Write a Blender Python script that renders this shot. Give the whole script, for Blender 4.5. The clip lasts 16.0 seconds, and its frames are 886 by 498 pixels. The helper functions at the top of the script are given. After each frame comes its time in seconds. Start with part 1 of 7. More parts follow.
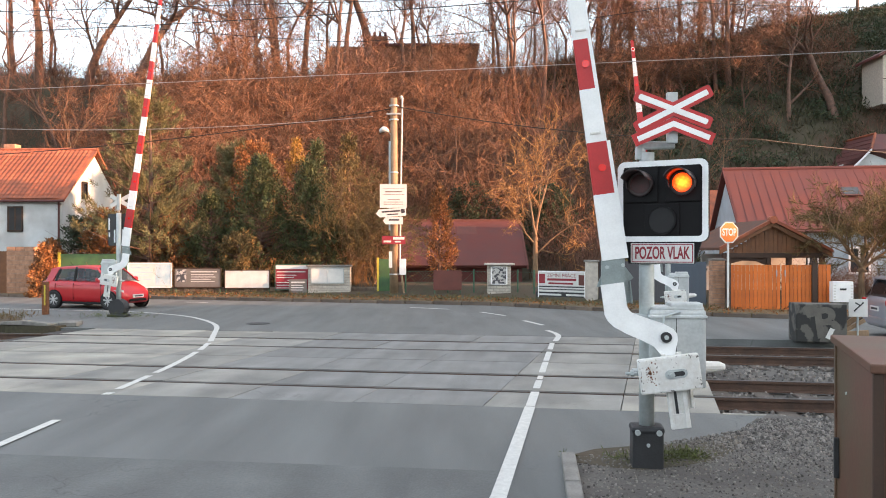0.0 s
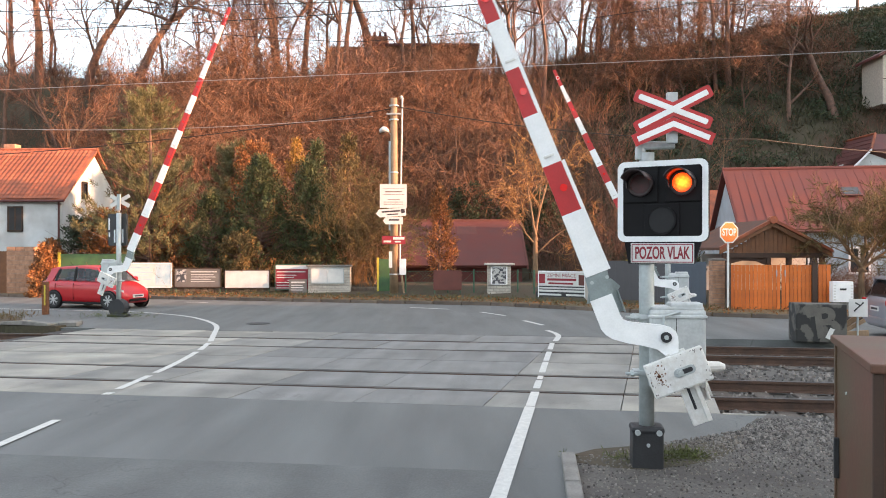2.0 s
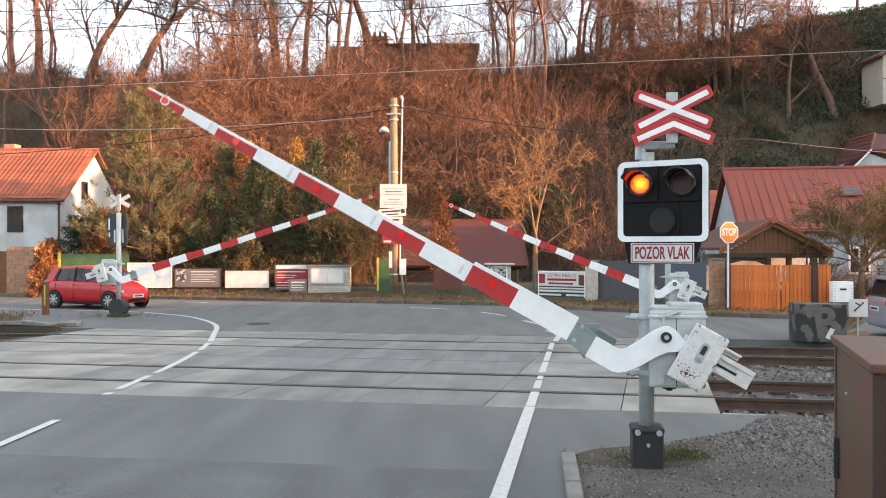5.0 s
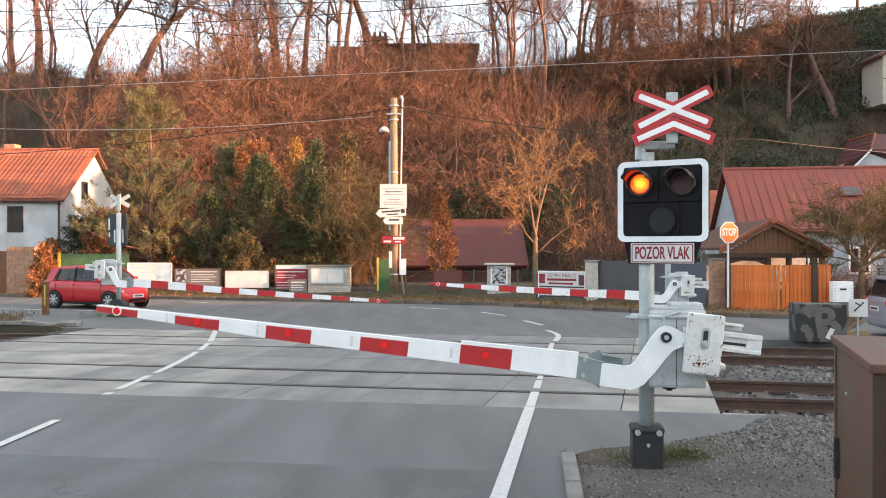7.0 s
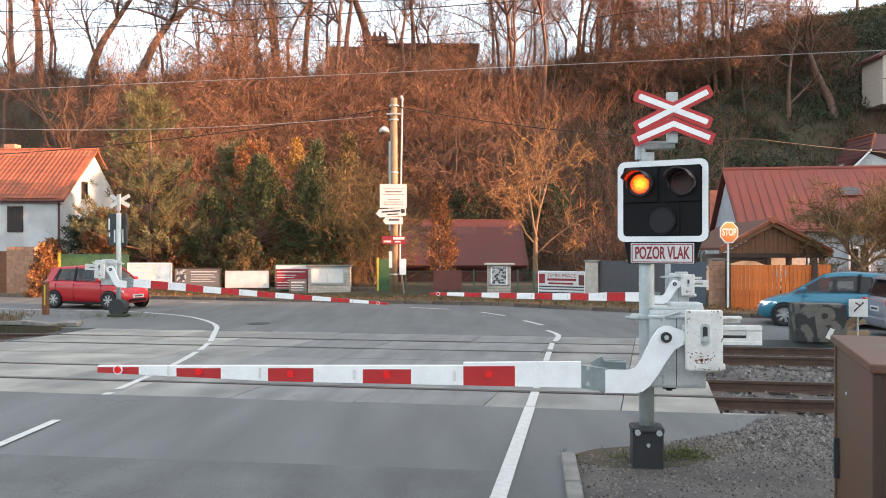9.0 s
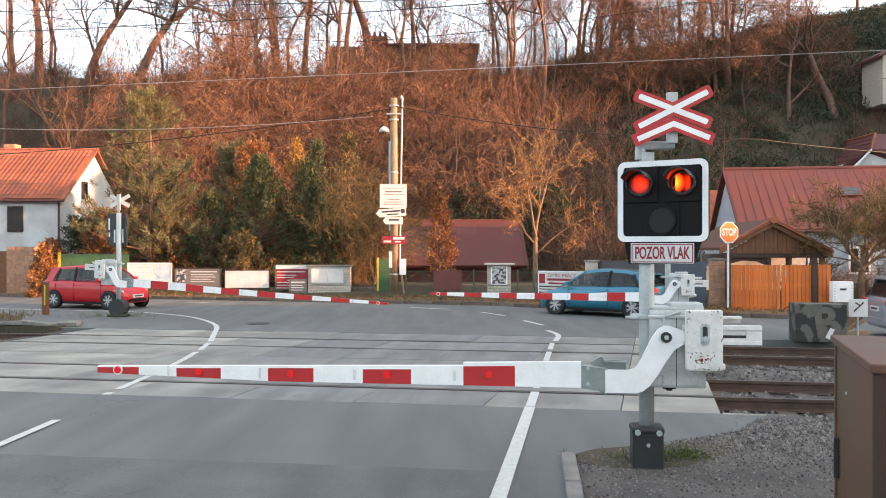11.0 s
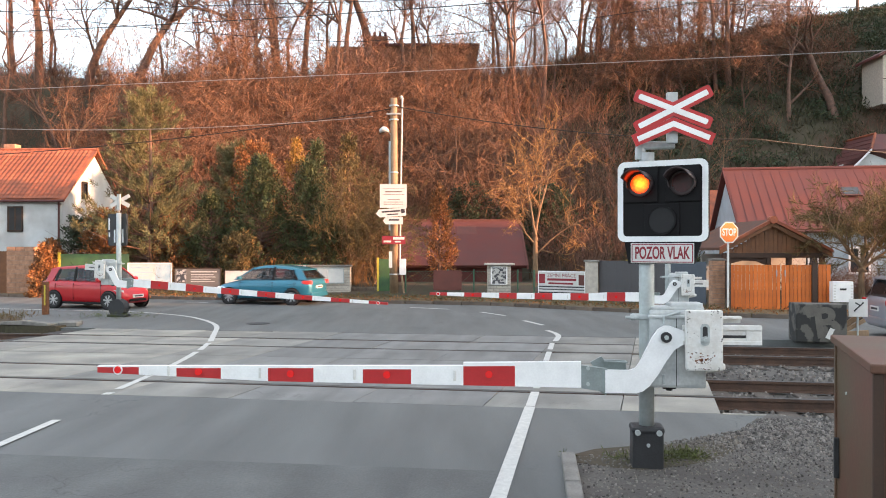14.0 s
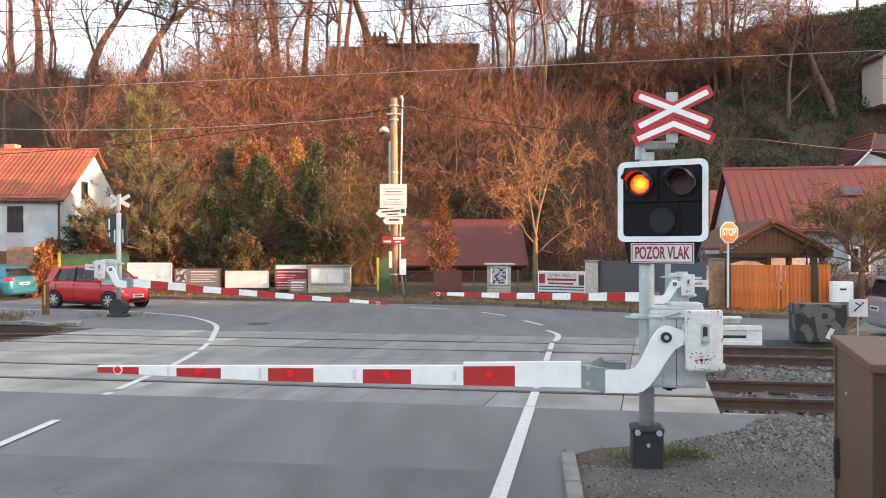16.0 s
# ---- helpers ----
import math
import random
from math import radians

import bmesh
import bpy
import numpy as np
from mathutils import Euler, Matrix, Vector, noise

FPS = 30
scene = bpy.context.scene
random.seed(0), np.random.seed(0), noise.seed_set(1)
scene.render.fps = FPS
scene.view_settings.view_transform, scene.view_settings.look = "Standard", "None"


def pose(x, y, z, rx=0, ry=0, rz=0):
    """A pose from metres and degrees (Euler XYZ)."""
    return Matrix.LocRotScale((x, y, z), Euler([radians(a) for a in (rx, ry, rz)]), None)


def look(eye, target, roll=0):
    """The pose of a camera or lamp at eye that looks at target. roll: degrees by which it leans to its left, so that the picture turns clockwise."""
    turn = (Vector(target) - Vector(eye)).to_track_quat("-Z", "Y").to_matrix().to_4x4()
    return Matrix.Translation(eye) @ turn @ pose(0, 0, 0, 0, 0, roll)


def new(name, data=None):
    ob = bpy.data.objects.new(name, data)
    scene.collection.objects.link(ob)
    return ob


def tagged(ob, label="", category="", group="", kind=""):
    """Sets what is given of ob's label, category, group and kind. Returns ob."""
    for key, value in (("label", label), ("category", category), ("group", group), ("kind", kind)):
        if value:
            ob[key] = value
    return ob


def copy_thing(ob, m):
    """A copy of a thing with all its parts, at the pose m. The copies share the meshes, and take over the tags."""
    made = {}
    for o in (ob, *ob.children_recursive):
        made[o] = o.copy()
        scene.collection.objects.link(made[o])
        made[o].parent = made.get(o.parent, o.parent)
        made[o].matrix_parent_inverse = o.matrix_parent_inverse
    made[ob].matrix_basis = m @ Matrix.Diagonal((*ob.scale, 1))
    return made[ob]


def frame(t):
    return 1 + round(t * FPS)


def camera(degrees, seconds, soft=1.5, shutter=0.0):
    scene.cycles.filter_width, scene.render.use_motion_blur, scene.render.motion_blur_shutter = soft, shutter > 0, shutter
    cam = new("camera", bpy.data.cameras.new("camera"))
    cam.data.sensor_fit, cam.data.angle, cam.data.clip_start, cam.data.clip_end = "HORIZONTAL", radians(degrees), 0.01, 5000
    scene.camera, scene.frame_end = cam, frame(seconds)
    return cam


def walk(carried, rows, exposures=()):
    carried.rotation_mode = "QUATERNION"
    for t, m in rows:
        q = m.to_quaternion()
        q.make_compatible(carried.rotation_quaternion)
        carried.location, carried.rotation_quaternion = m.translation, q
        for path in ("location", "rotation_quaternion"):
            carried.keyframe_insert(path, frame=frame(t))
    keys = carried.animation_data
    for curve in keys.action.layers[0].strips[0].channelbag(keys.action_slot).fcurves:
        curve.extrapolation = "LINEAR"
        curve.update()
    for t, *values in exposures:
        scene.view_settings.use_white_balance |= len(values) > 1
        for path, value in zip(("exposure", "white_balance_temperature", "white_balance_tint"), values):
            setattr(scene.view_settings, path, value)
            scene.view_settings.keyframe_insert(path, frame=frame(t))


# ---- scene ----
cam = camera(58.85, 16.0, soft=1.0, shutter=0.5)
walk(cam, [(0, pose(0, 0, 2.1, 90, 0, 0)), (16, pose(0, 0, 2.1, 90, 0, 0))], exposures=[(0, 2.74), (16, 2.74)])

# ---- sky and sun: low evening sun from behind and the right ----
SUN_AZ, SUN_EL = radians(-14.0), radians(9.0)
sun_dir = Vector((math.cos(SUN_AZ) * math.cos(SUN_EL), math.sin(SUN_AZ) * math.cos(SUN_EL), math.sin(SUN_EL)))
world = bpy.data.worlds.new("evening_sky")
scene.world = world
world.use_nodes = True
wn = world.node_tree.nodes
sky = wn.new("ShaderNodeTexSky")
sky.sky_type, sky.sun_disc = "NISHITA", False
sky.sun_elevation, sky.sun_rotation = SUN_EL, radians(90) - SUN_AZ
sky.air_density, sky.dust_density, sky.ozone_density = 1.0, 2.0, 2.0
haze = wn.new("ShaderNodeMix")
haze.data_type = "RGBA"
haze.inputs[0].default_value = 0.5
haze.inputs[7].default_value = (1.98, 1.82, 1.58, 1)      # thin high cloud
world.node_tree.links.new(sky.outputs[0], haze.inputs[6])
world.node_tree.links.new(haze.outputs[2], wn["Background"].inputs[0])
wn["Background"].inputs[1].default_value = 0.15
sun = new("sun", bpy.data.lights.new("sun", "SUN"))
sun.data.energy, sun.data.angle, sun.data.color = 2.4, radians(0.6), (1.0, 0.50, 0.27)
sun.matrix_world = look((0, 0, 60), Vector((0, 0, 60)) - sun_dir)


# ---- materials ----
def mat(name, col, rough=0.6, metal=0.0, var=0.25, scale=3.0, bump=0.15, fine=60.0, col2=None, spread=0.5,
        island=0.0, rand=0.0, coat=0.0, emit=0.0):
    """A surface with stains at one scale and grain at another; col2 is what the stains show."""
    m = bpy.data.materials.new(name)
    m.use_nodes = True
    nt = m.node_tree
    n, l = nt.nodes, nt.links
    b = n["Principled BSDF"]
    b.inputs["Roughness"].default_value, b.inputs["Metallic"].default_value = rough, metal
    b.inputs["Coat Weight"].default_value = coat
    b.inputs["Coat Roughness"].default_value = 0.08
    tc = n.new("ShaderNodeTexCoord")
    big, small = n.new("ShaderNodeTexNoise"), n.new("ShaderNodeTexNoise")
    big.inputs["Scale"].default_value, small.inputs["Scale"].default_value = scale, fine
    big.inputs["Detail"].default_value, small.inputs["Detail"].default_value = 6, 3
    for t in (big, small):
        l.new(tc.outputs["Object"], t.inputs["Vector"])
    ramp = n.new("ShaderNodeValToRGB")
    lo, hi = ramp.color_ramp.elements
    lo.position, hi.position = 0.5 - spread * 0.35, 0.5 + spread * 0.35
    c2 = col2 or tuple(c * (1 - var) for c in col)
    lo.color, hi.color = (*c2, 1), (*col, 1)
    l.new(big.outputs[0], ramp.inputs[0])
    mix = n.new("ShaderNodeMix")
    mix.data_type, mix.blend_type = "RGBA", "MULTIPLY"
    mix.inputs[0].default_value = min(1.0, var * 1.5)
    l.new(ramp.outputs[0], mix.inputs[6])
    r2 = n.new("ShaderNodeMapRange")
    r2.inputs[3].default_value, r2.inputs[4].default_value = 0.45, 1.45
    l.new(small.outputs[0], r2.inputs[0])
    l.new(r2.outputs[0], mix.inputs[7])
    out = mix.outputs[2]
    if island or rand:
        hs = n.new("ShaderNodeHueSaturation")
        rv = n.new("ShaderNodeMapRange")
        if island:
            src = n.new("ShaderNodeNewGeometry").outputs["Random Per Island"]
        else:
            src = n.new("ShaderNodeObjectInfo").outputs["Random"]
        k = island or rand
        rv.inputs[3].default_value, rv.inputs[4].default_value = 1 - k, 1 + k
        l.new(src, rv.inputs[0])
        l.new(rv.outputs[0], hs.inputs["Value"])
        l.new(out, hs.inputs["Color"])
        out = hs.outputs[0]
    l.new(out, b.inputs["Base Color"])
    if bump:
        bp = n.new("ShaderNodeBump")
        bp.inputs["Strength"].default_value, bp.inputs["Distance"].default_value = bump, 0.01
        l.new(small.outputs[0], bp.inputs["Height"])
        l.new(bp.outputs[0], b.inputs["Normal"])
        rr = n.new("ShaderNodeMapRange")
        rr.inputs[3].default_value, rr.inputs[4].default_value = rough * 0.8, min(1, rough * 1.2)
        l.new(big.outputs[0], rr.inputs[0])
        l.new(rr.outputs[0], b.inputs["Roughness"])
    if emit:
        b.inputs["Emission Color"].default_value = (*col, 1)
        b.inputs["Emission Strength"].default_value = emit
    return m


def glass_mat(name, col=(0.012, 0.015, 0.018)):
    m = mat(name, col, 0.06, 0.0, var=0.1, bump=0, coat=0.2)
    return m


ASPHALT = mat("asphalt", (0.132, 0.139, 0.135), 0.7, var=0.3, scale=0.9, bump=0.5, fine=55, col2=(0.110, 0.116, 0.113), spread=0.8)
ASPHALT_OLD = mat("asphalt_old", (0.124, 0.130, 0.126), 0.75, var=0.35, scale=1.6, bump=0.7, fine=40, col2=(0.09, 0.094, 0.092))
CONCRETE = mat("concrete_panel", (0.34, 0.325, 0.28), 0.8, var=0.3, scale=1.1, bump=0.3, fine=50, col2=(0.19, 0.185, 0.17), rand=0.12)
CONCRETE_WORN = mat("concrete_panel_worn", (0.205, 0.206, 0.20), 0.75, var=0.3, scale=1.4, bump=0.3, fine=45, col2=(0.155, 0.157, 0.152), rand=0.1)
CONCRETE_MID = mat("concrete_panel_grey", (0.262, 0.256, 0.232), 0.78, var=0.3, scale=0.9, bump=0.3, fine=55, col2=(0.16, 0.158, 0.148), rand=0.1)
KERB = mat("kerb_stone", (0.25, 0.24, 0.22), 0.85, var=0.35, scale=4, bump=0.4, col2=(0.14, 0.13, 0.12))
PAINT_LINE = mat("road_paint", (0.62, 0.62, 0.59), 0.7, var=0.22, scale=14, bump=0.3, fine=60, col2=(0.44, 0.44, 0.42), spread=0.9)
EARTH = mat("earth_litter", (0.09, 0.058, 0.038), 0.95, var=0.5, scale=0.35, bump=0.9, fine=14, col2=(0.035, 0.042, 0.02), spread=0.8)
VERGE = mat("verge_grass", (0.10, 0.085, 0.035), 0.95, var=0.5, scale=1.4, bump=0.8, fine=30, col2=(0.16, 0.09, 0.045))
GRAVEL = mat("gravel", (0.125, 0.115, 0.104), 0.9, var=0.55, scale=1.6, bump=1.0, fine=38, col2=(0.055, 0.05, 0.045))
STONE = mat("ballast_stone", (0.15, 0.142, 0.13), 0.85, var=0.35, scale=9, bump=0.3, island=0.75, col2=(0.1, 0.086, 0.075))
RAIL = mat("rail_rust", (0.11, 0.062, 0.042), 0.7, 0.2, var=0.4, scale=5, bump=0.4, col2=(0.06, 0.036, 0.026))
RAIL_TOP = mat("rail_bright", (0.085, 0.082, 0.08), 0.5, 0.4, var=0.2, scale=8, bump=0.1)
SLEEPER = mat("sleeper", (0.11, 0.09, 0.075), 0.9, var=0.4, scale=5, bump=0.5)
KERB_DARK = mat("kerb_weathered", (0.17, 0.13, 0.1), 0.9, var=0.4, scale=3, bump=0.5, col2=(0.09, 0.07, 0.055), rand=0.2)
GAP = mat("flangeway_rubber", (0.035, 0.03, 0.027), 0.8, var=0.3, scale=5)
GALV = mat("galvanised_housing", (0.56, 0.585, 0.58), 0.5, 0.15, var=0.25, scale=4, bump=0.12, fine=35, col2=(0.42, 0.44, 0.44))
BRACKET = mat("dull_zinc", (0.30, 0.345, 0.34), 0.5, 0.3, var=0.25, scale=8, bump=0.1)
STEEL = mat("galvanised_steel", (0.5, 0.54, 0.54), 0.55, 0.25, var=0.2, scale=7, bump=0.1, fine=40)
WHITE = mat("white_enamel", (0.9, 0.905, 0.9), 0.4, var=0.1, scale=5, bump=0.05)
WHITE_DIRTY = mat("white_enamel_chipped", (0.74, 0.74, 0.72), 0.5, var=0.14, scale=17, bump=0.15, fine=60, col2=(0.64, 0.62, 0.58), spread=0.5)
RED = mat("red_enamel", (0.50, 0.028, 0.03), 0.4, var=0.15, scale=5, bump=0.05)
RED_LENS = mat("red_reflector", (0.85, 0.02, 0.02), 0.15, var=0.1, bump=0, coat=0.5)
BLACK = mat("black_plastic", (0.009, 0.008, 0.009), 0.6, var=0.3, scale=6, bump=0.1)
BOARD_BACK = mat("board_back", (0.05, 0.048, 0.048), 0.6, var=0.3, scale=6)
FOOT = mat("cast_iron_foot", (0.03, 0.031, 0.034), 0.6, var=0.3, scale=10, bump=0.3)
CHIP = mat("bare_chip", (0.2, 0.185, 0.17), 0.8, 0.2, var=0.3, scale=12)
RUST_SPOT = mat("rust", (0.22, 0.085, 0.035), 0.9, var=0.5, scale=14, bump=0.5)
CABINET = mat("brown_cabinet", (0.135, 0.054, 0.035), 0.55, var=0.3, scale=1.3, bump=0.12, fine=30, col2=(0.082, 0.055, 0.026))
CAMO = mat("camouflage", (0.12, 0.112, 0.098), 0.8, var=0.3, scale=2.6, bump=0.2, col2=(0.028, 0.028, 0.027), spread=0.06)
CAMO_PALE = mat("camouflage_pale", (0.15, 0.138, 0.12), 0.8, var=0.3, scale=5)
ROOF_TILE = mat("roof_tile", (0.42, 0.115, 0.052), 0.75, var=0.35, scale=2.0, bump=0.3, fine=18, col2=(0.2, 0.065, 0.035), rand=0.15)
ROOF_METAL = mat("roof_metal", (0.155, 0.037, 0.026), 0.7, var=0.25, scale=0.6, bump=0.1, col2=(0.12, 0.032, 0.026))
CARPORT_TILE = mat("carport_tile", (0.13, 0.058, 0.036), 0.85, var=0.35, scale=3, bump=0.3, fine=20, col2=(0.08, 0.04, 0.028))
ROOF_DARK = mat("roof_dark", (0.13, 0.045, 0.04), 0.7, var=0.3, scale=1.2)
PLASTER = mat("plaster_white", (0.66, 0.68, 0.68), 0.85, var=0.2, scale=1.1, bump=0.3, fine=30, col2=(0.5, 0.5, 0.49))
PLASTER_BLUE = mat("plaster_pale_blue", (0.48, 0.53, 0.57), 0.85, var=0.15, scale=1.5)
BRICK = mat("brick_pillar", (0.48, 0.27, 0.17), 0.85, var=0.35, scale=6, bump=0.4, fine=30, rand=0.15)
BRICK_WHITE = mat("brick_whitewashed", (0.55, 0.50, 0.43), 0.85, var=0.25, scale=7, bump=0.3, rand=0.1)
STONE_WALL = mat("stone_wall", (0.2, 0.15, 0.11), 0.9, var=0.5, scale=5, bump=0.6, fine=22, rand=0.25)
WOOD_ORANGE = mat("stained_wood", (0.70, 0.175, 0.025), 0.55, var=0.3, scale=2.5, bump=0.2, fine=35, col2=(0.52, 0.125, 0.02), rand=0.14)
WOOD_BROWN = mat("brown_wood", (0.2, 0.085, 0.035), 0.65, var=0.3, scale=4, bump=0.3, rand=0.15)
WOOD_DARK = mat("dark_wood", (0.06, 0.032, 0.02), 0.7, var=0.3, scale=5, bump=0.3)
WOOD_POLE = mat("pole_concrete_wood", (0.34, 0.23, 0.14), 0.8, var=0.3, scale=3, bump=0.4, fine=25)
SHED_RED = mat("shed_red", (0.135, 0.034, 0.027), 0.75, var=0.25, scale=0.8, bump=0.15, col2=(0.10, 0.029, 0.025))
SHED_PATCH = mat("shed_patch", (0.16, 0.055, 0.043), 0.8, var=0.25, scale=2)
GREY_GATE = mat("grey_gate", (0.075, 0.07, 0.075), 0.55, var=0.15, scale=2)
BLUE_GATE = mat("blue_grey_gate", (0.07, 0.085, 0.11), 0.55, var=0.15, scale=2)
GREEN_SHEET = mat("green_sheet", (0.07, 0.16, 0.055), 0.6, var=0.35, scale=2.5, col2=(0.05, 0.1, 0.05))
GREEN_STEEL = mat("green_steel", (0.05, 0.13, 0.08), 0.5, var=0.2)
YELLOW = mat("yellow_paint", (0.62, 0.5, 0.06), 0.5, var=0.2)
SIGN_WHITE = mat("sign_white", (0.70, 0.69, 0.66), 0.5, var=0.15, scale=3, bump=0.03)
SIGN_BLUE = mat("sign_pale_blue", (0.35, 0.52, 0.62), 0.5, var=0.35, scale=3, col2=(0.6, 0.68, 0.7))
SIGN_GREY = mat("sign_grey", (0.17, 0.155, 0.145), 0.6, var=0.2, scale=3)
SIGN_RED = mat("sign_red", (0.3, 0.022, 0.035), 0.5, var=0.15, scale=3)
SIGN_DARK = mat("sign_dark", (0.03, 0.028, 0.03), 0.5, var=0.2)
SIGN_ORANGE = mat("stop_orange", (0.92, 0.22, 0.035), 0.45, var=0.1, scale=4, bump=0.02)
TEXT_DARK = mat("print_dark", (0.05, 0.045, 0.05), 0.6, var=0.1, bump=0)
TEXT_RED = mat("print_red", (0.27, 0.022, 0.035), 0.5, var=0.1, bump=0)
PICTURE = mat("printed_picture", (0.5, 0.49, 0.47), 0.5, var=0.5, scale=7, col2=(0.05, 0.05, 0.06), spread=0.12, bump=0)
BARK = mat("bark", (0.19, 0.105, 0.075), 0.95, var=0.4, scale=2.5, bump=0.9, fine=16, col2=(0.10, 0.06, 0.045))
BARK_LIGHT = mat("bark_light", (0.24, 0.15, 0.085), 0.9, var=0.35, scale=3, bump=0.6, fine=20)
TWIG = mat("twigs", (0.21, 0.10, 0.068), 0.9, var=0.2, scale=1.5, bump=0, island=0.45)
TWIG_GOLD = mat("twigs_gold", (0.34, 0.175, 0.062), 0.9, var=0.2, scale=1.5, bump=0, island=0.4)
# lighter copy of the brush colour: sunlight on the twigs put into the tone
BRUSH_LIT = mat("twigs_lit_tone", (0.20, 0.098, 0.055), 0.95, var=0.2, scale=0.3, bump=0, island=0.45)
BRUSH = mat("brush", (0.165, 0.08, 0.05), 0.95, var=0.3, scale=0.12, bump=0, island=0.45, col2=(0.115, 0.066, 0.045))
LEAF_DARK = mat("evergreen_leaf", (0.062, 0.086, 0.03), 0.75, var=0.4, scale=0.8, bump=0, island=0.5, col2=(0.058, 0.062, 0.022))
LEAF_OLIVE = mat("olive_twigs", (0.19, 0.115, 0.042), 0.85, var=0.35, scale=0.9, bump=0, island=0.5, col2=(0.10, 0.085, 0.03))
SLOPE_GRASS = mat("slope_grass", (0.05, 0.062, 0.026), 0.9, var=0.4, scale=0.5, bump=0, island=0.5, col2=(0.075, 0.06, 0.032))
LEAF_PINE = mat("pine_needles", (0.16, 0.155, 0.068), 0.75, var=0.35, scale=0.9, bump=0, island=0.45, col2=(0.13, 0.105, 0.042))
LEAF_GOLD = mat("golden_leaf", (0.35, 0.2, 0.035), 0.8, var=0.4, scale=2, bump=0, island=0.4, col2=(0.24, 0.12, 0.03))
LEAF_RUST = mat("rust_leaf", (0.30, 0.115, 0.035), 0.9, var=0.4, scale=1.5, bump=0, island=0.5, col2=(0.14, 0.075, 0.03))
LEAF_IVY = mat("ivy_leaf", (0.045, 0.068, 0.03), 0.7, var=0.4, scale=1, bump=0, island=0.5)
CAR_RED = mat("car_red", (0.46, 0.005, 0.011), 0.4, var=0.05, bump=0, coat=0.35)
CAR_BLUE = mat("car_blue", (0.026, 0.175, 0.26), 0.35, 0.3, var=0.05, bump=0, coat=0.7)
CAR_SILVER = mat("car_silver", (0.36, 0.37, 0.42), 0.35, 0.6, var=0.05, bump=0, coat=0.8)
CAR_GLASS = glass_mat("car_glass", (0.02, 0.023, 0.025))
CAR_GLASS.node_tree.nodes["Principled BSDF"].inputs["Alpha"].default_value = 0.62
SEAT = mat("seat_cloth", (0.03, 0.03, 0.033), 0.9, var=0.3, scale=20)
TYRE = mat("tyre", (0.02, 0.02, 0.021), 0.85, var=0.2, bump=0.2)
RIM = mat("rim", (0.5, 0.5, 0.52), 0.35, 0.8, var=0.1, bump=0)
CHROME = mat("lamp_clear", (0.75, 0.77, 0.8), 0.12, 0.4, var=0.1, bump=0, coat=1.0)
HEADLIGHT = mat("headlight_on", (0.9, 0.93, 1.0), 0.2, var=0.05, bump=0, emit=0.25)
TAIL = mat("tail_lamp", (0.55, 0.02, 0.02), 0.2, var=0.1, bump=0, coat=1.0)
TAIL_ON = mat("brake_lamp", (0.8, 0.05, 0.04), 0.2, var=0.05, bump=0, emit=0.07)
WINDOW = glass_mat("window_glass", (0.05, 0.055, 0.06))
WIRE = mat("wire", (0.035, 0.032, 0.03), 0.6, 0.3, var=0.2, bump=0)
WIRE_PALE = mat("wire_pale", (0.38, 0.36, 0.35), 0.5, 0.3, var=0.2, bump=0)


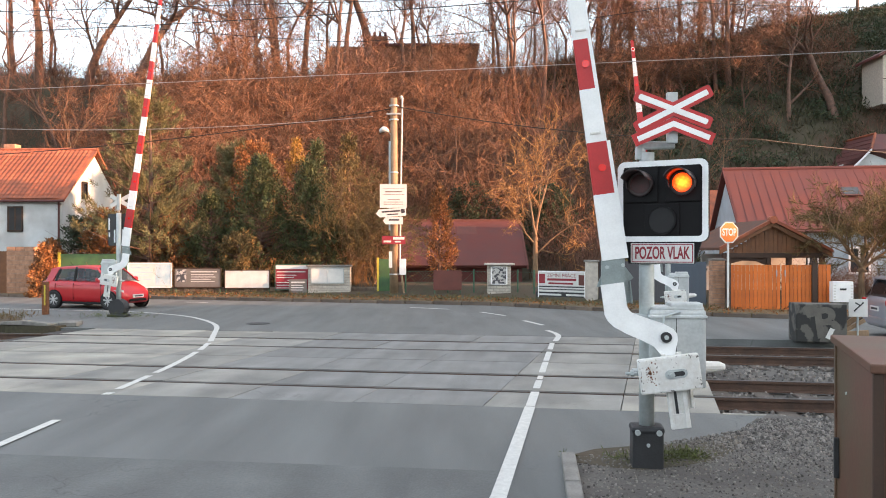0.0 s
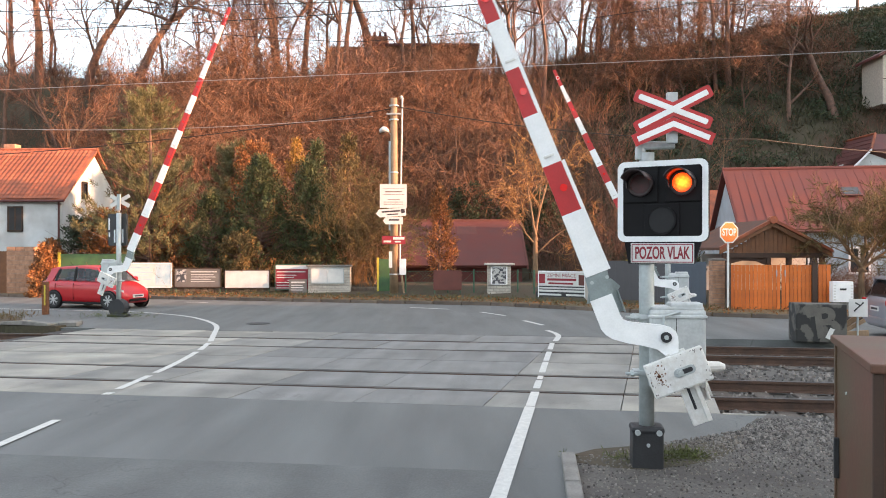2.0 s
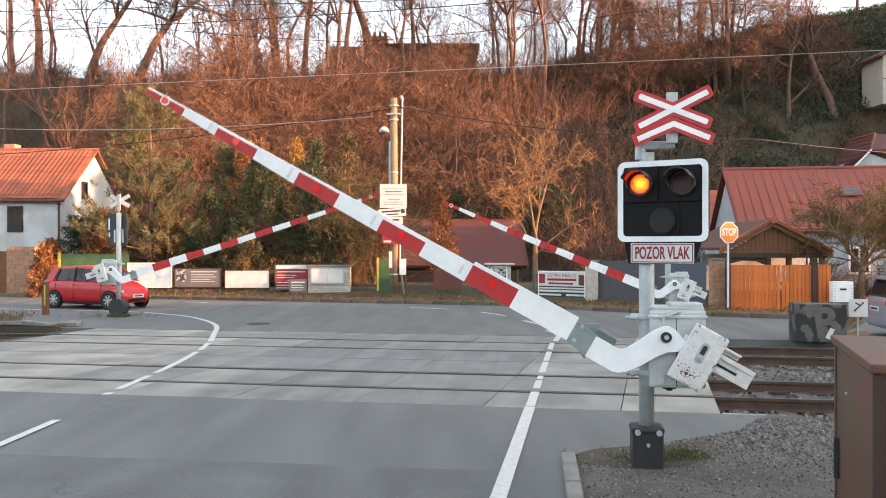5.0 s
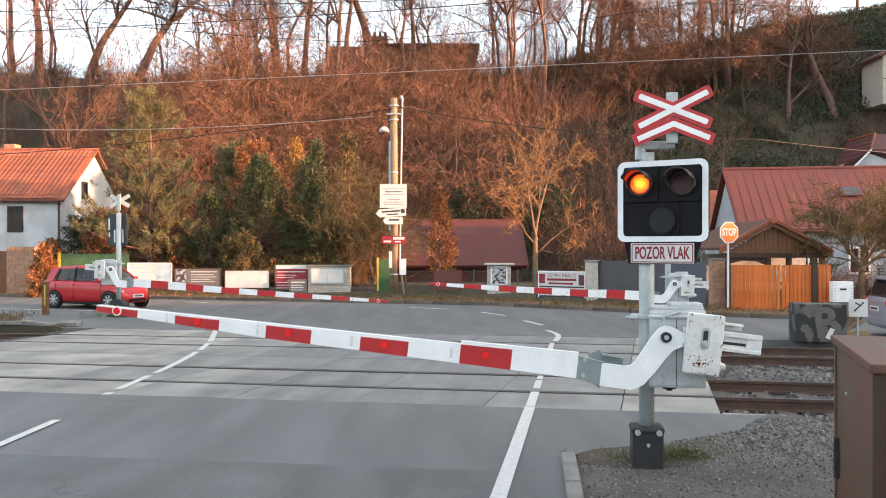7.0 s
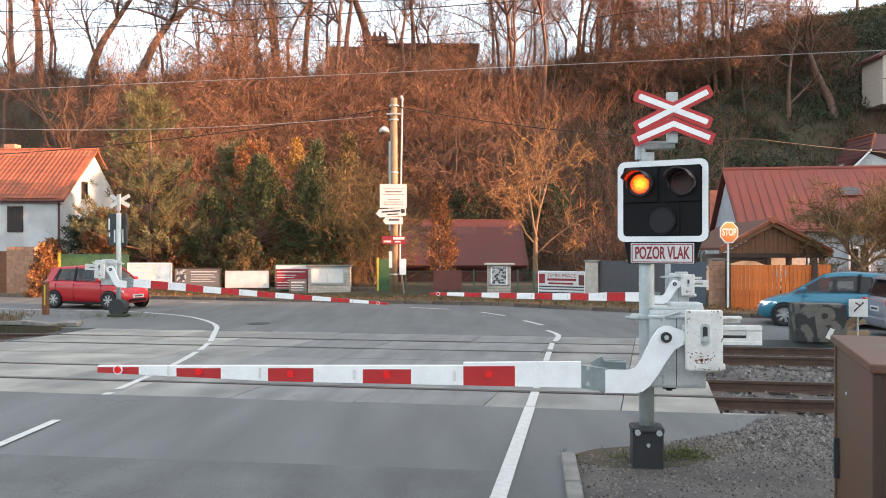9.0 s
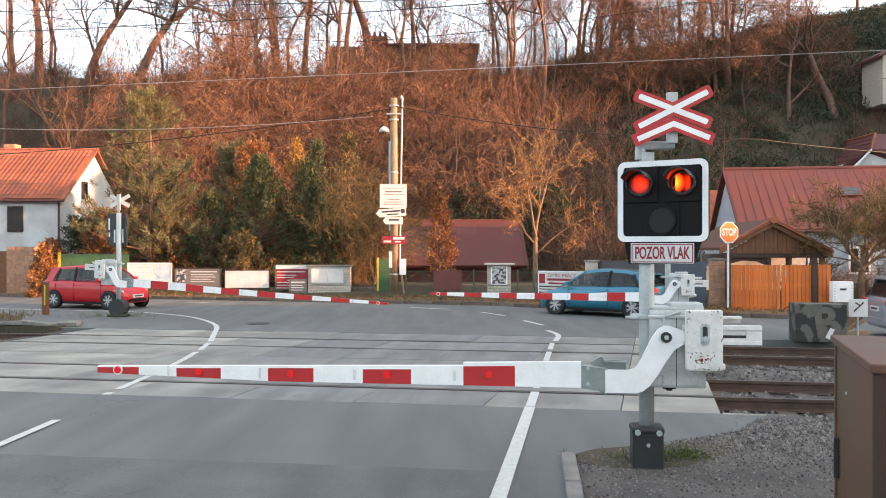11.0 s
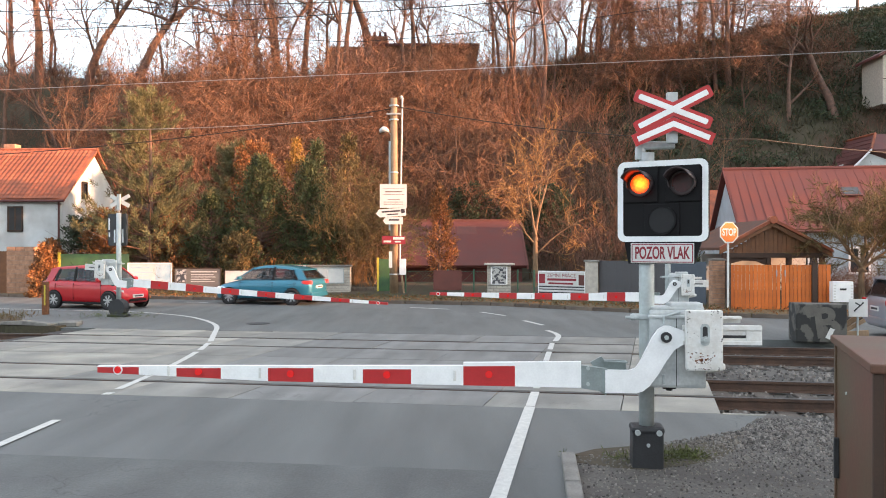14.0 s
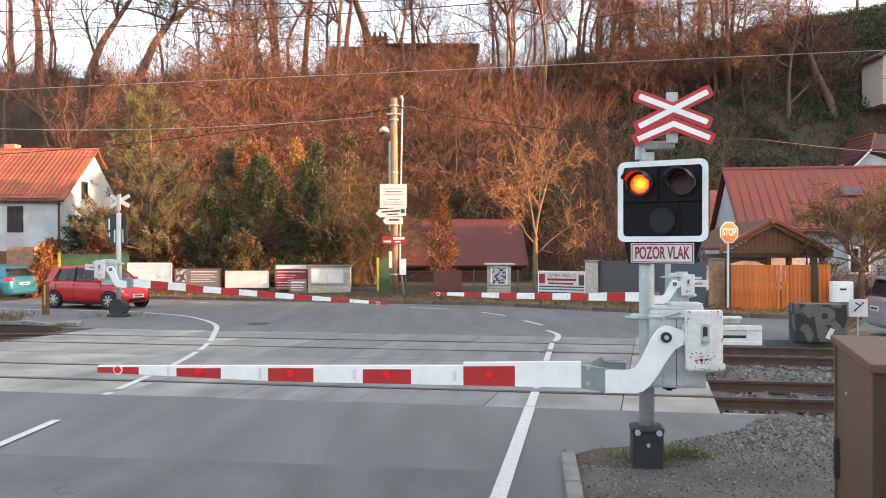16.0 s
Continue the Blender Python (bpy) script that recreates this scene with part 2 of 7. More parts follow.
def cracked(m, scale, width, amount, streak):
    """Adds a fine crack network, broken by noise, and long wear streaks to a road surface."""
    nt = m.node_tree
    n, l = nt.nodes, nt.links
    b = n["Principled BSDF"]
    src = b.inputs["Base Color"].links[0].from_socket
    tc = n.new("ShaderNodeTexCoord")
    wob = n.new("ShaderNodeTexNoise")
    wob.inputs["Scale"].default_value = 3.1
    wob.inputs["Detail"].default_value = 6
    add = n.new("ShaderNodeMixRGB")
    add.blend_type = "ADD"
    add.inputs[0].default_value = 0.5
    l.new(tc.outputs["Object"], wob.inputs["Vector"])
    l.new(tc.outputs["Object"], add.inputs[1])
    l.new(wob.outputs["Color"], add.inputs[2])
    vo = n.new("ShaderNodeTexVoronoi")
    vo.feature = "DISTANCE_TO_EDGE"
    vo.inputs["Scale"].default_value = scale
    l.new(add.outputs[0], vo.inputs["Vector"])
    edge = n.new("ShaderNodeMapRange")
    edge.inputs[1].default_value, edge.inputs[2].default_value = 0.0, width
    edge.inputs[3].default_value, edge.inputs[4].default_value = 1.0, 0.0
    l.new(vo.outputs["Distance"], edge.inputs[0])
    where = n.new("ShaderNodeTexNoise")
    where.inputs["Scale"].default_value = 0.35
    l.new(tc.outputs["Object"], where.inputs["Vector"])
    cut = n.new("ShaderNodeMapRange")
    cut.inputs[1].default_value, cut.inputs[2].default_value = 0.52, 0.62
    cut.inputs[3].default_value, cut.inputs[4].default_value = 0.0, amount
    l.new(where.outputs[0], cut.inputs[0])
    mul = n.new("ShaderNodeMath")
    mul.operation = "MULTIPLY"
    l.new(edge.outputs[0], mul.inputs[0])
    l.new(cut.outputs[0], mul.inputs[1])
    dark = n.new("ShaderNodeMixRGB")
    dark.blend_type = "MULTIPLY"
    dark.inputs[2].default_value = (0.35, 0.34, 0.33, 1)
    l.new(mul.outputs[0], dark.inputs[0])
    l.new(src, dark.inputs[1])
    mp = n.new("ShaderNodeMapping")
    mp.inputs["Scale"].default_value = streak
    st = n.new("ShaderNodeTexNoise")
    st.inputs["Scale"].default_value, st.inputs["Detail"].default_value = 1.0, 5
    l.new(tc.outputs["Object"], mp.inputs["Vector"])
    l.new(mp.outputs[0], st.inputs["Vector"])
    lum = n.new("ShaderNodeMapRange")
    lum.inputs[1].default_value, lum.inputs[2].default_value = 0.3, 0.7
    lum.inputs[3].default_value, lum.inputs[4].default_value = 0.78, 1.2
    l.new(st.outputs[0], lum.inputs[0])
    fin = n.new("ShaderNodeMixRGB")
    fin.blend_type = "MULTIPLY"
    fin.inputs[0].default_value = 1.0
    l.new(dark.outputs[0], fin.inputs[1])
    l.new(lum.outputs[0], fin.inputs[2])
    l.new(fin.outputs[0], b.inputs["Base Color"])


cracked(ASPHALT, 0.5, 0.012, 0.5, (1.6, 0.22, 1))
cracked(ASPHALT_OLD, 0.8, 0.012, 0.5, (1.4, 0.3, 1))
cracked(CONCRETE_WORN, 0.7, 0.008, 0.5, (2.2, 0.35, 1))
cracked(CONCRETE_MID, 0.7, 0.008, 0.5, (1.5, 0.5, 1))
cracked(CONCRETE, 0.7, 0.008, 0.5, (0.6, 0.9, 1))


def lamp_mat(name, col, strength):
    m = bpy.data.materials.new(name)
    m.use_nodes = True
    n, l = m.node_tree.nodes, m.node_tree.links
    b = n["Principled BSDF"]
    b.inputs["Base Color"].default_value = (0.3, 0.01, 0.01, 1)
    tc, ln, mr = n.new("ShaderNodeTexCoord"), n.new("ShaderNodeVectorMath"), n.new("ShaderNodeMapRange")
    ln.operation = "LENGTH"
    l.new(tc.outputs["Object"], ln.inputs[0])
    l.new(ln.outputs["Value"], mr.inputs[0])
    mr.inputs[1].default_value, mr.inputs[2].default_value = 0.0, 0.092
    mr.inputs[3].default_value, mr.inputs[4].default_value = strength, strength * 0.15
    vo = n.new("ShaderNodeTexVoronoi")
    vo.inputs["Scale"].default_value = 45
    l.new(tc.outputs["Object"], vo.inputs["Vector"])
    mu = n.new("ShaderNodeMath")
    mu.operation = "MULTIPLY_ADD"
    l.new(vo.outputs["Distance"], mu.inputs[0])
    mu.inputs[1].default_value = -strength * 0.35
    l.new(mr.outputs[0], mu.inputs[2])
    mx = n.new("ShaderNodeMath")
    mx.operation = "MAXIMUM"
    mx.inputs[1].default_value = strength * 0.08
    l.new(mu.outputs[0], mx.inputs[0])
    b.inputs["Emission Color"].default_value = (*col, 1)
    l.new(mx.outputs[0], b.inputs["Emission Strength"])
    return m


LAMP_LIT = lamp_mat("signal_lamp_lit", (1.0, 0.05, 0.003), 5.0)
LAMP_DIM = lamp_mat("signal_lamp_fading", (1.0, 0.025, 0.003), 0.5)
VISOR = mat("visor_paint", (0.06, 0.04, 0.04), 0.5, var=0.3, scale=9, bump=0.05)
BLACK.node_tree.nodes["Principled BSDF"].inputs["Specular IOR Level"].default_value = 0.2
LENS_BLANK = mat("blank_lens", (0.009, 0.008, 0.009), 0.65, var=0.2, scale=20, bump=0.05)
LAMP_OFF = mat("signal_lamp_dark", (0.065, 0.006, 0.008), 0.4, var=0.3, scale=30, bump=0.1)


# ---- mesh helpers ----
class Mesh:
    """Gathers vertices and faces for one part."""

    def __init__(self):
        self.v, self.f, self.smooth = [], [], False

    def add(self, verts, faces):
        k = len(self.v)
        self.v += [tuple(p) for p in verts]
        self.f += [tuple(i + k for i in f) for f in faces]
        return self

    def box(self, x0, x1, y0, y1, z0, z1, bev=0.0):
        x0, x1, y0, y1, z0, z1 = min(x0, x1), max(x0, x1), min(y0, y1), max(y0, y1), min(z0, z1), max(z0, z1)
        if bev <= 0:
            v = [(x, y, z) for z in (z0, z1) for y in (y0, y1) for x in (x0, x1)]
            return self.add(v, [(0, 2, 3, 1), (4, 5, 7, 6), (0, 1, 5, 4), (2, 6, 7, 3), (0, 4, 6, 2), (1, 3, 7, 5)])
        bm = bmesh.new()
        bmesh.ops.create_cube(bm, size=1.0)
        for p in bm.verts:
            p.co = Vector(((x0 + x1) / 2 + p.co.x * (x1 - x0), (y0 + y1) / 2 + p.co.y * (y1 - y0), (z0 + z1) / 2 + p.co.z * (z1 - z0)))
        bmesh.ops.bevel(bm, geom=bm.edges[:], offset=min(bev, 0.45 * min(x1 - x0, y1 - y0, z1 - z0)), segments=2, affect="EDGES", profile=0.6)
        self.bm(bm)
        return self

    def bm(self, bm):
        bm.verts.index_update()
        self.add([p.co for p in bm.verts], [[p.index for p in f.verts] for f in bm.faces])
        bm.free()

    def tube(self, p0, p1, r0, r1=None, n=12, cap=True):
        p0, p1 = Vector(p0), Vector(p1)
        r1 = r0 if r1 is None else r1
        d = (p1 - p0).normalized()
        a = d.orthogonal().normalized()
        b = d.cross(a)
        v = []
        for p, r in ((p0, r0), (p1, r1)):
            v += [p + (a * math.cos(2 * math.pi * i / n) + b * math.sin(2 * math.pi * i / n)) * r for i in range(n)]
        f = [(i, (i + 1) % n, n + (i + 1) % n, n + i) for i in range(n)]
        if cap:
            f += [tuple(range(n - 1, -1, -1)), tuple(range(n, 2 * n))]
        return self.add(v, f)

    def prism(self, pts, d0, d1, axis="y"):
        """A polygon pts, extruded from d0 to d1: in the xz plane along y, the xy plane along z or the yz plane along x."""
        n = len(pts)
        put = {"y": lambda a, b, d: (a, d, b), "z": lambda a, b, d: (a, b, d), "x": lambda a, b, d: (d, a, b)}[axis]
        v = [put(a, b, d) for d in (d0, d1) for a, b in pts]
        f = [tuple(range(n - 1, -1, -1)), tuple(range(n, 2 * n))]
        f += [(i, (i + 1) % n, n + (i + 1) % n, n + i) for i in range(n)]
        return self.add(v, f)

    def disc(self, c, r, depth, n=24, axis="y"):
        c = Vector(c)
        d = {"x": Vector((1, 0, 0)), "y": Vector((0, 1, 0)), "z": Vector((0, 0, 1))}[axis] * depth / 2
        return self.tube(c - d, c + d, r, r, n)

    def loft(self, rings, closed=True, cap=True):
        n = len(rings[0])
        v = [p for r in rings for p in r]
        f = []
        for i in range(len(rings) - 1):
            for j in range(n if closed else n - 1):
                k = (j + 1) % n
                f.append((i * n + j, i * n + k, (i + 1) * n + k, (i + 1) * n + j))
        if cap:
            f += [tuple(range(n - 1, -1, -1)), tuple(range((len(rings) - 1) * n, len(rings) * n))]
        return self.add(v, f)

    def data(self, name, material, smooth=False):
        me = bpy.data.meshes.new(name)
        me.from_pydata(self.v, [], self.f)
        bm = bmesh.new()
        bm.from_mesh(me)
        if len(bm.faces) < 20000:
            bmesh.ops.recalc_face_normals(bm, faces=bm.faces)
        bm.to_mesh(me)
        bm.free()
        me.materials.append(material)
        if smooth or self.smooth:
            me.polygons.foreach_set("use_smooth", [True] * len(me.polygons))
        me.update()
        return me


def part(name, mesh, material, parent=None, label="", smooth=False, m=None):
    ob = new(name, mesh.data(name, material, smooth) if isinstance(mesh, Mesh) else mesh)
    if parent is not None:
        ob.parent = parent
    if m is not None:
        ob.matrix_basis = m
    return tagged(ob, label)


def thing(name, label, category, m=None, group="", kind=""):
    ob = new(name)
    ob.empty_display_size = 0.2
    if m is not None:
        ob.matrix_basis = m
    return tagged(ob, label, category, group, kind)


def raw(name, v, f, material, parent=None, smooth=False):
    """A large mesh straight from arrays."""
    me = bpy.data.meshes.new(name)
    me.from_pydata(v, [], f)
    me.materials.append(material)
    if smooth:
        me.polygons.foreach_set("use_smooth", [True] * len(me.polygons))
    me.update()
    ob = new(name, me)
    if parent is not None:
        ob.parent = parent
    return ob


def letters(name, text, size, material, parent, m, width=None, bold=0.0):
    cu = bpy.data.curves.new(name, "FONT")
    cu.body, cu.size, cu.extrude, cu.align_x, cu.align_y = text, size, 0.002, "CENTER", "CENTER"
    cu.offset = bold
    tmp = bpy.data.objects.new(name, cu)
    scene.collection.objects.link(tmp)
    dg = bpy.context.evaluated_depsgraph_get()
    me = bpy.data.meshes.new_from_object(tmp.evaluated_get(dg))
    bpy.data.objects.remove(tmp)
    if width:
        xs = [p.co.x for p in me.vertices]
        k = width / (max(xs) - min(xs))
        for p in me.vertices:
            p.co.x *= k
    me.materials.clear()
    me.materials.append(material)
    ob = new(name, me)
    ob.parent, ob.matrix_basis = parent, m
    return ob


# ---- the railway runs along U, and V points across it to the far side ----
U, V = Vector((0.988, -0.155, 0)), Vector((0.155, 0.988, 0))
RAILS = (11.62, 13.12, 16.15, 17.65)
TURN = -8.92


def uv(u, s, z=0.0):
    p = U * u + V * s
    return (p.x, p.y, z)


KERB_LINE = [(-70, 44), (-45, 39), (-30, 36.6), (-19.1, 34.6), (-11.4, 32.8), (-7.2, 31.7), (-3.6, 30.7), (1.8, 29.2), (5.1, 26.7), (8.4, 24.5), (10.5, 23.6), (16, 21.8), (30, 18.6), (70, 12)]


def kerb_y(x):
    for (x0, y0), (x1, y1) in zip(KERB_LINE, KERB_LINE[1:]):
        if x <= x1:
            return y0 + (y1 - y0) * (x - x0) / (x1 - x0)
    return KERB_LINE[-1][1]


def smooth01(t):
    t = min(1.0, max(0.0, t))
    return t * t * (3 - 2 * t)


def lerp_table(x, table):
    for (x0, y0), (x1, y1) in zip(table, table[1:]):
        if x <= x1:
            return y0 + (y1 - y0) * max(0.0, (x - x0)) / (x1 - x0)
    return table[-1][1]


RIDGE = [(-80, 19), (-34, 19.0), (-22, 17.6), (-12, 17.6), (4, 18.2), (14, 20), (28, 22.2), (60, 29), (120, 38)]


def ground_z(x, y):
    """Height of the ground: flat by the crossing, the wooded hill beyond, an unseen added valley side behind, and added
    rises at the right that block the sun.
    """
    z = -0.30
    front = kerb_y(x) + 1.0
    if y > front:
        z = 0.10 + 0.35 * smooth01((y - front) / 6)
        start = 42 if x < 8 else 42 + min(4.0, (x - 8) * 0.4)
        start += 15 * smooth01((-21 - x) / 12)
        t = (y - start) / (78 - start)
        if t > 0:
            z += lerp_table(x, RIDGE) * smooth01(t * 0.93 + 0.07) - lerp_table(x, RIDGE) * smooth01(0.07)
            z += 0.9 * noise.noise((x * 0.08, y * 0.08, 0.3)) * min(1, t * 4)
    if y < -60:
        z += 26 * smooth01((-60 - y) / 140) * (1 + 0.05 * noise.noise((x * 0.02, 2.0, y * 0.01)))
    z += smooth01((x - 62) / 8) * (8.7 * smooth01((15 - y) / 5) + 8.3 * smooth01((8 - y) / 4))      # unseen spur, added to keep the crossing in the shade
    # unseen hump and ridge, added to cast shade on the lower and right hillside
    d = math.hypot((x - 66) / 14, (y - 52) / 14)
    z += max(21.5 * math.exp(-d * d * 1.2), 21.0 * smooth01((x - 62) / 8) * smooth01((y - 28) / 5) * smooth01((70 - y) / 20))
    return z


# ---- ground, roads and track ----
def build_ground():
    xs = [-900, -500, -260, -160, -110, -80] + [-66 + 2 * i for i in range(75)] + [100, 130, 180, 260, 500, 900]
    ys = [-900, -400, -260, -220, -200, -180, -160, -140, -120, -100, -80] + [-60 + 4 * i for i in range(13)] + [-10 + 2 * i for i in range(21)] + [32 + 1.5 * i for i in range(40)] + [100, 130, 200, 400, 900]
    v = [(x, y, ground_z(x, y)) for y in ys for x in xs]
    n = len(xs)
    f = [(j * n + i, j * n + i + 1, (j + 1) * n + i + 1, (j + 1) * n + i) for j in range(len(ys) - 1) for i in range(n - 1)]
    tagged(raw("ground", v, f, EARTH, smooth=True), "leaf-littered brown earth rising to a wooded hill", "ground", kind="structure")


build_ground()


def sheet(name, pts, z, material, label, thick=0.25, category="road"):
    ob = part(name, Mesh().prism(pts, z - thick, z, "z"), material)
    return tagged(ob, label, category, kind="structure")


S0, S1 = 10.45, 19.1            # near and far edge of the concrete crossing panels
U0, U1 = -13.2, 1.95            # its two ends along the track
xy = lambda u, s: uv(u, s)[:2]
near_pts = [(-40, -13), (-1.2, -13), (0.98, 6.0), (1.2, 7.9), (1.6, 8.2), (2.6, 8.45), (3.5, 9.05), (4.12, 9.95), xy(U1 + 0.25, S0 - 0.01), xy(U1, S0 - 0.01), xy(-42, S0 - 0.01)]
sheet("road", near_pts, 0.0, ASPHALT, "smooth grey asphalt road with a worn surface", category="road")
far_pts = [xy(-60, S1 + 0.01), xy(U0, S1 + 0.01), xy(U1, S1 + 0.01), xy(70, S1 + 0.4)] + [(x, y - 0.08) for x, y in reversed(KERB_LINE)]
sheet("road_street", far_pts, 0.0, ASPHALT, "grey asphalt street bending past the crossing", category="road")
sheet("road_patch", [(-30, -13), (0.9, -13), (0.62, 7.4), (-1.9, 7.72), (-4.5, 8.02), (-30, 9.6)], 0.006, ASPHALT_OLD, "older cracked asphalt with a repaired seam", 0.02)
# gravel yard by the barrier, and track beds
gravel_pts = [(-1.1, -13), (30, -13), (30, 5.0), xy(12, 10.0), xy(3.2, 10.2), (4.1, 9.93), (3.5, 9.03), (2.6, 8.43), (1.6, 8.18), (1.27, 7.9), (1.06, 6.0)]
sheet("gravel_yard", gravel_pts, 0.015, GRAVEL, "grey gravel ground with small loose stones", category="gravel")
for lo, hi in ((U1 + 0.02, 60), (-60, U0 - 0.02)):
    sheet("ballast_bed", [xy(lo, S0 - 0.3), xy(hi, S0 - 0.3), xy(hi, S1 + 0.3), xy(lo, S1 + 0.3)], -0.2, GRAVEL, "dirty grey ballast under the rails", category="ballast")
sheet("dirt_island", [xy(-40, 18.95), xy(-13.35, 18.95), xy(-13.25, 19.5), (-11.7, 21.0), (-12.3, 21.9), (-12.1, 22.6), (-13.0, 24.0), (-14.4, 25.3), (-17, 26.6), (-40, 31)], 0.06, EARTH, "trodden dark earth bank beside the crossing", category="verge")
verge = [(x, y + 0.1) for x, y in KERB_LINE] + [(x, y + 2.6) for x, y in reversed(KERB_LINE)]
sheet("verge", verge, 0.13, VERGE, "narrow grass verge with fallen leaves", category="verge")

sheet("damp_dirt", [(1.22, 7.72), (1.6, 7.5), (1.9, 7.42), (2.3, 7.55), (2.75, 7.8), (3.1, 8.25), (3.45, 8.95), (2.9, 8.62), (2.55, 8.43), (2.0, 8.3), (1.58, 8.18), (1.25, 7.9)], 0.019, EARTH, "damp dark dirt between asphalt and gravel", 0.02, "dirt")
# kerb stones along the street and the near road edge
kerb = thing("kerb", "worn granite kerb stones edging the street", "kerb", kind="structure")
stone_a = Mesh().box(-0.48, 0.48, -0.07, 0.07, -0.15, 0.12, 0.015).data("kerb_stone", KERB_DARK)
for (x0, y0), (x1, y1) in zip(KERB_LINE[2:-2], KERB_LINE[3:-1]):
    d = math.hypot(x1 - x0, y1 - y0)
    k = max(1, int(d / 1.0))
    for i in range(k):
        t = (i + 0.5) / k
        part("kerb_stone", stone_a, KERB, kerb, m=pose(x0 + (x1 - x0) * t, y0 + (y1 - y0) * t, random.uniform(-0.01, 0.01), 0, 0, math.degrees(math.atan2(y1 - y0, x1 - x0))) @ Matrix.Diagonal((d / k, 1, 1, 1)))
kerb2 = thing("kerb_near", "pale concrete kerb beside the gravel", "kerb", kind="structure")
for i in range(10):
    y = 7.4 - 1.0 * i
    part("kerb_stone", Mesh().box(-0.07, 0.07, -0.49, 0.49, -0.1, 0.07, 0.02), KERB, kerb2, m=pose(1.2 + 0.115 * (y - 7.4), y, 0, 0, 0, -6.5))

# painted lines
lines = thing("road_marking", "worn white painted road lines", "road marking", kind="structure")


def stripe(pts, w, z=0.007, name="painted_line"):
    me = Mesh()
    for _ in range(2 if len(pts) > 2 else 0):      # round the bends
        cut = [pts[0]]
        for (ax, ay), (bx, by) in zip(pts, pts[1:]):
            cut += [(ax * 0.75 + bx * 0.25, ay * 0.75 + by * 0.25), (ax * 0.25 + bx * 0.75, ay * 0.25 + by * 0.75)]
        pts = cut + [pts[-1]]
    for i in range(len(pts) - 1):
        a, b = Vector((*pts[i], 0)), Vector((*pts[i + 1], 0))
        d0 = (b - a).normalized()
        nrm = lambda k: Vector((-k.y, k.x, 0)) * w / 2
        pa = (a - Vector((*pts[i - 1], 0))).normalized() if i else d0
        nb = (Vector((*pts[i + 2], 0)) - b).normalized() if i + 2 < len(pts) else d0
        na, nbb = nrm((pa + d0).normalized()), nrm((nb + d0).normalized())
        me.add([(*(a - na).xy, z), (*(b - nbb).xy, z), (*(b + nbb).xy, z), (*(a + na).xy, z)], [(0, 1, 2, 3)])
    part(name, me, PAINT_LINE, lines)


edge_x = lambda y: 0.467 + 0.181 * (y - 6.62)
for y0, y1, w in ((0.0, 6.6, 0.15), (6.6, 10.42, 0.14), (10.46, 11.5, 0.125), (11.78, 12.5, 0.11), (12.62, 12.95, 0.09), (13.3, 14.55, 0.11), (14.7, 16.0, 0.11), (16.35, 17.45, 0.11)):
    stripe([(edge_x(y0), y0), (edge_x(y1), y1)], w, 0.011)
stripe([(2.55, 17.85), (2.80, 18.9), (2.80, 19.6), (2.68, 20.2)], 0.13)
stripe([(2.75, 21.6), (2.36, 23.0)], 0.14)
stripe([(1.95, 24.7), (1.25, 26.1)], 0.14)
stripe([(0.2, 27.3), (-1.2, 28.2)], 0.14)
stripe([(-4.86, 11.3), (-4.85, 11.46)], 0.13)
stripe([(-4.86, 11.76), (-4.86, 13.0)], 0.12)
stripe([(-4.87, 13.3), (-4.87, 13.75), (-4.89, 14.3), (-4.93, 15.0), (-5.02, 16.0)], 0.12)
stripe([(-5.04, 16.3), (-5.22, 17.5)], 0.12)
stripe([(-5.27, 17.8), (-5.7, 19.6), (-6.1, 21.3), (-6.75, 22.7), (-7.7, 24.2), (-8.75, 25.2), (-10.6, 26.4), (-13.5, 27.0), (-19, 28.4)], 0.13)
for y in (8.0, 4.2, 0.4):
    stripe([(-4.72 - 0.02 * (9.6 - y), y - 0.6), (-4.72, y + 1.6)], 0.115, 0.013)
stripe([(-10.2, 31.0), (-9.2, 30.7)], 0.12)
part("manhole_cover", Mesh().disc((-5.2, 22.1, 0.0), 0.32, 0.02, 28, "z"), FOOT, lines, "cast iron manhole cover")


# ---- concrete crossing panels, rails, sleepers ----
crossing = thing("level_crossing", "grey concrete level crossing panels between the rails", "level crossing", kind="structure")
rows = [(S0, 11.53, 1.8), (11.72, 13.02, 1.8), (13.21, 14.62, 1.8), (14.65, 16.06, 1.8), (16.25, 17.55, 1.8), (17.74, S1, 1.8)]
for s0, s1, w in rows:
    u, k = U1, 0
    while u > U0 + 0.2:
        step = 1.25 if k == 0 else w
        a = max(u - step, U0)
        k0, k1 = 0.107 * (s0 - S0), 0.107 * (s1 - S0)
        mesh = Mesh().prism([(a + 0.006 + k0, s0), (u - 0.006 + k0, s0), (u - 0.006 + k1, s1), (a + 0.006 + k1, s1)], -0.22, -0.002 + random.uniform(-0.004, 0.004), "z")
        mid, lo, hi = (a + u) / 2, -6.3 - 0.25 * (s0 - 11), 0.0
        tone = CONCRETE_WORN if lo + 1 < mid < hi - 0.7 else CONCRETE_MID if lo - 1.2 < mid < hi + 0.4 else CONCRETE
        part("concrete_panel", mesh, tone, crossing, m=pose(0, 0, 0, 0, 0, TURN))
        u, k = a, k + 1
part("flangeway", Mesh().box(U0, U1, S0 + 0.02, S1 - 0.02, -0.4, -0.06), GAP, crossing, m=pose(0, 0, 0, 0, 0, TURN))
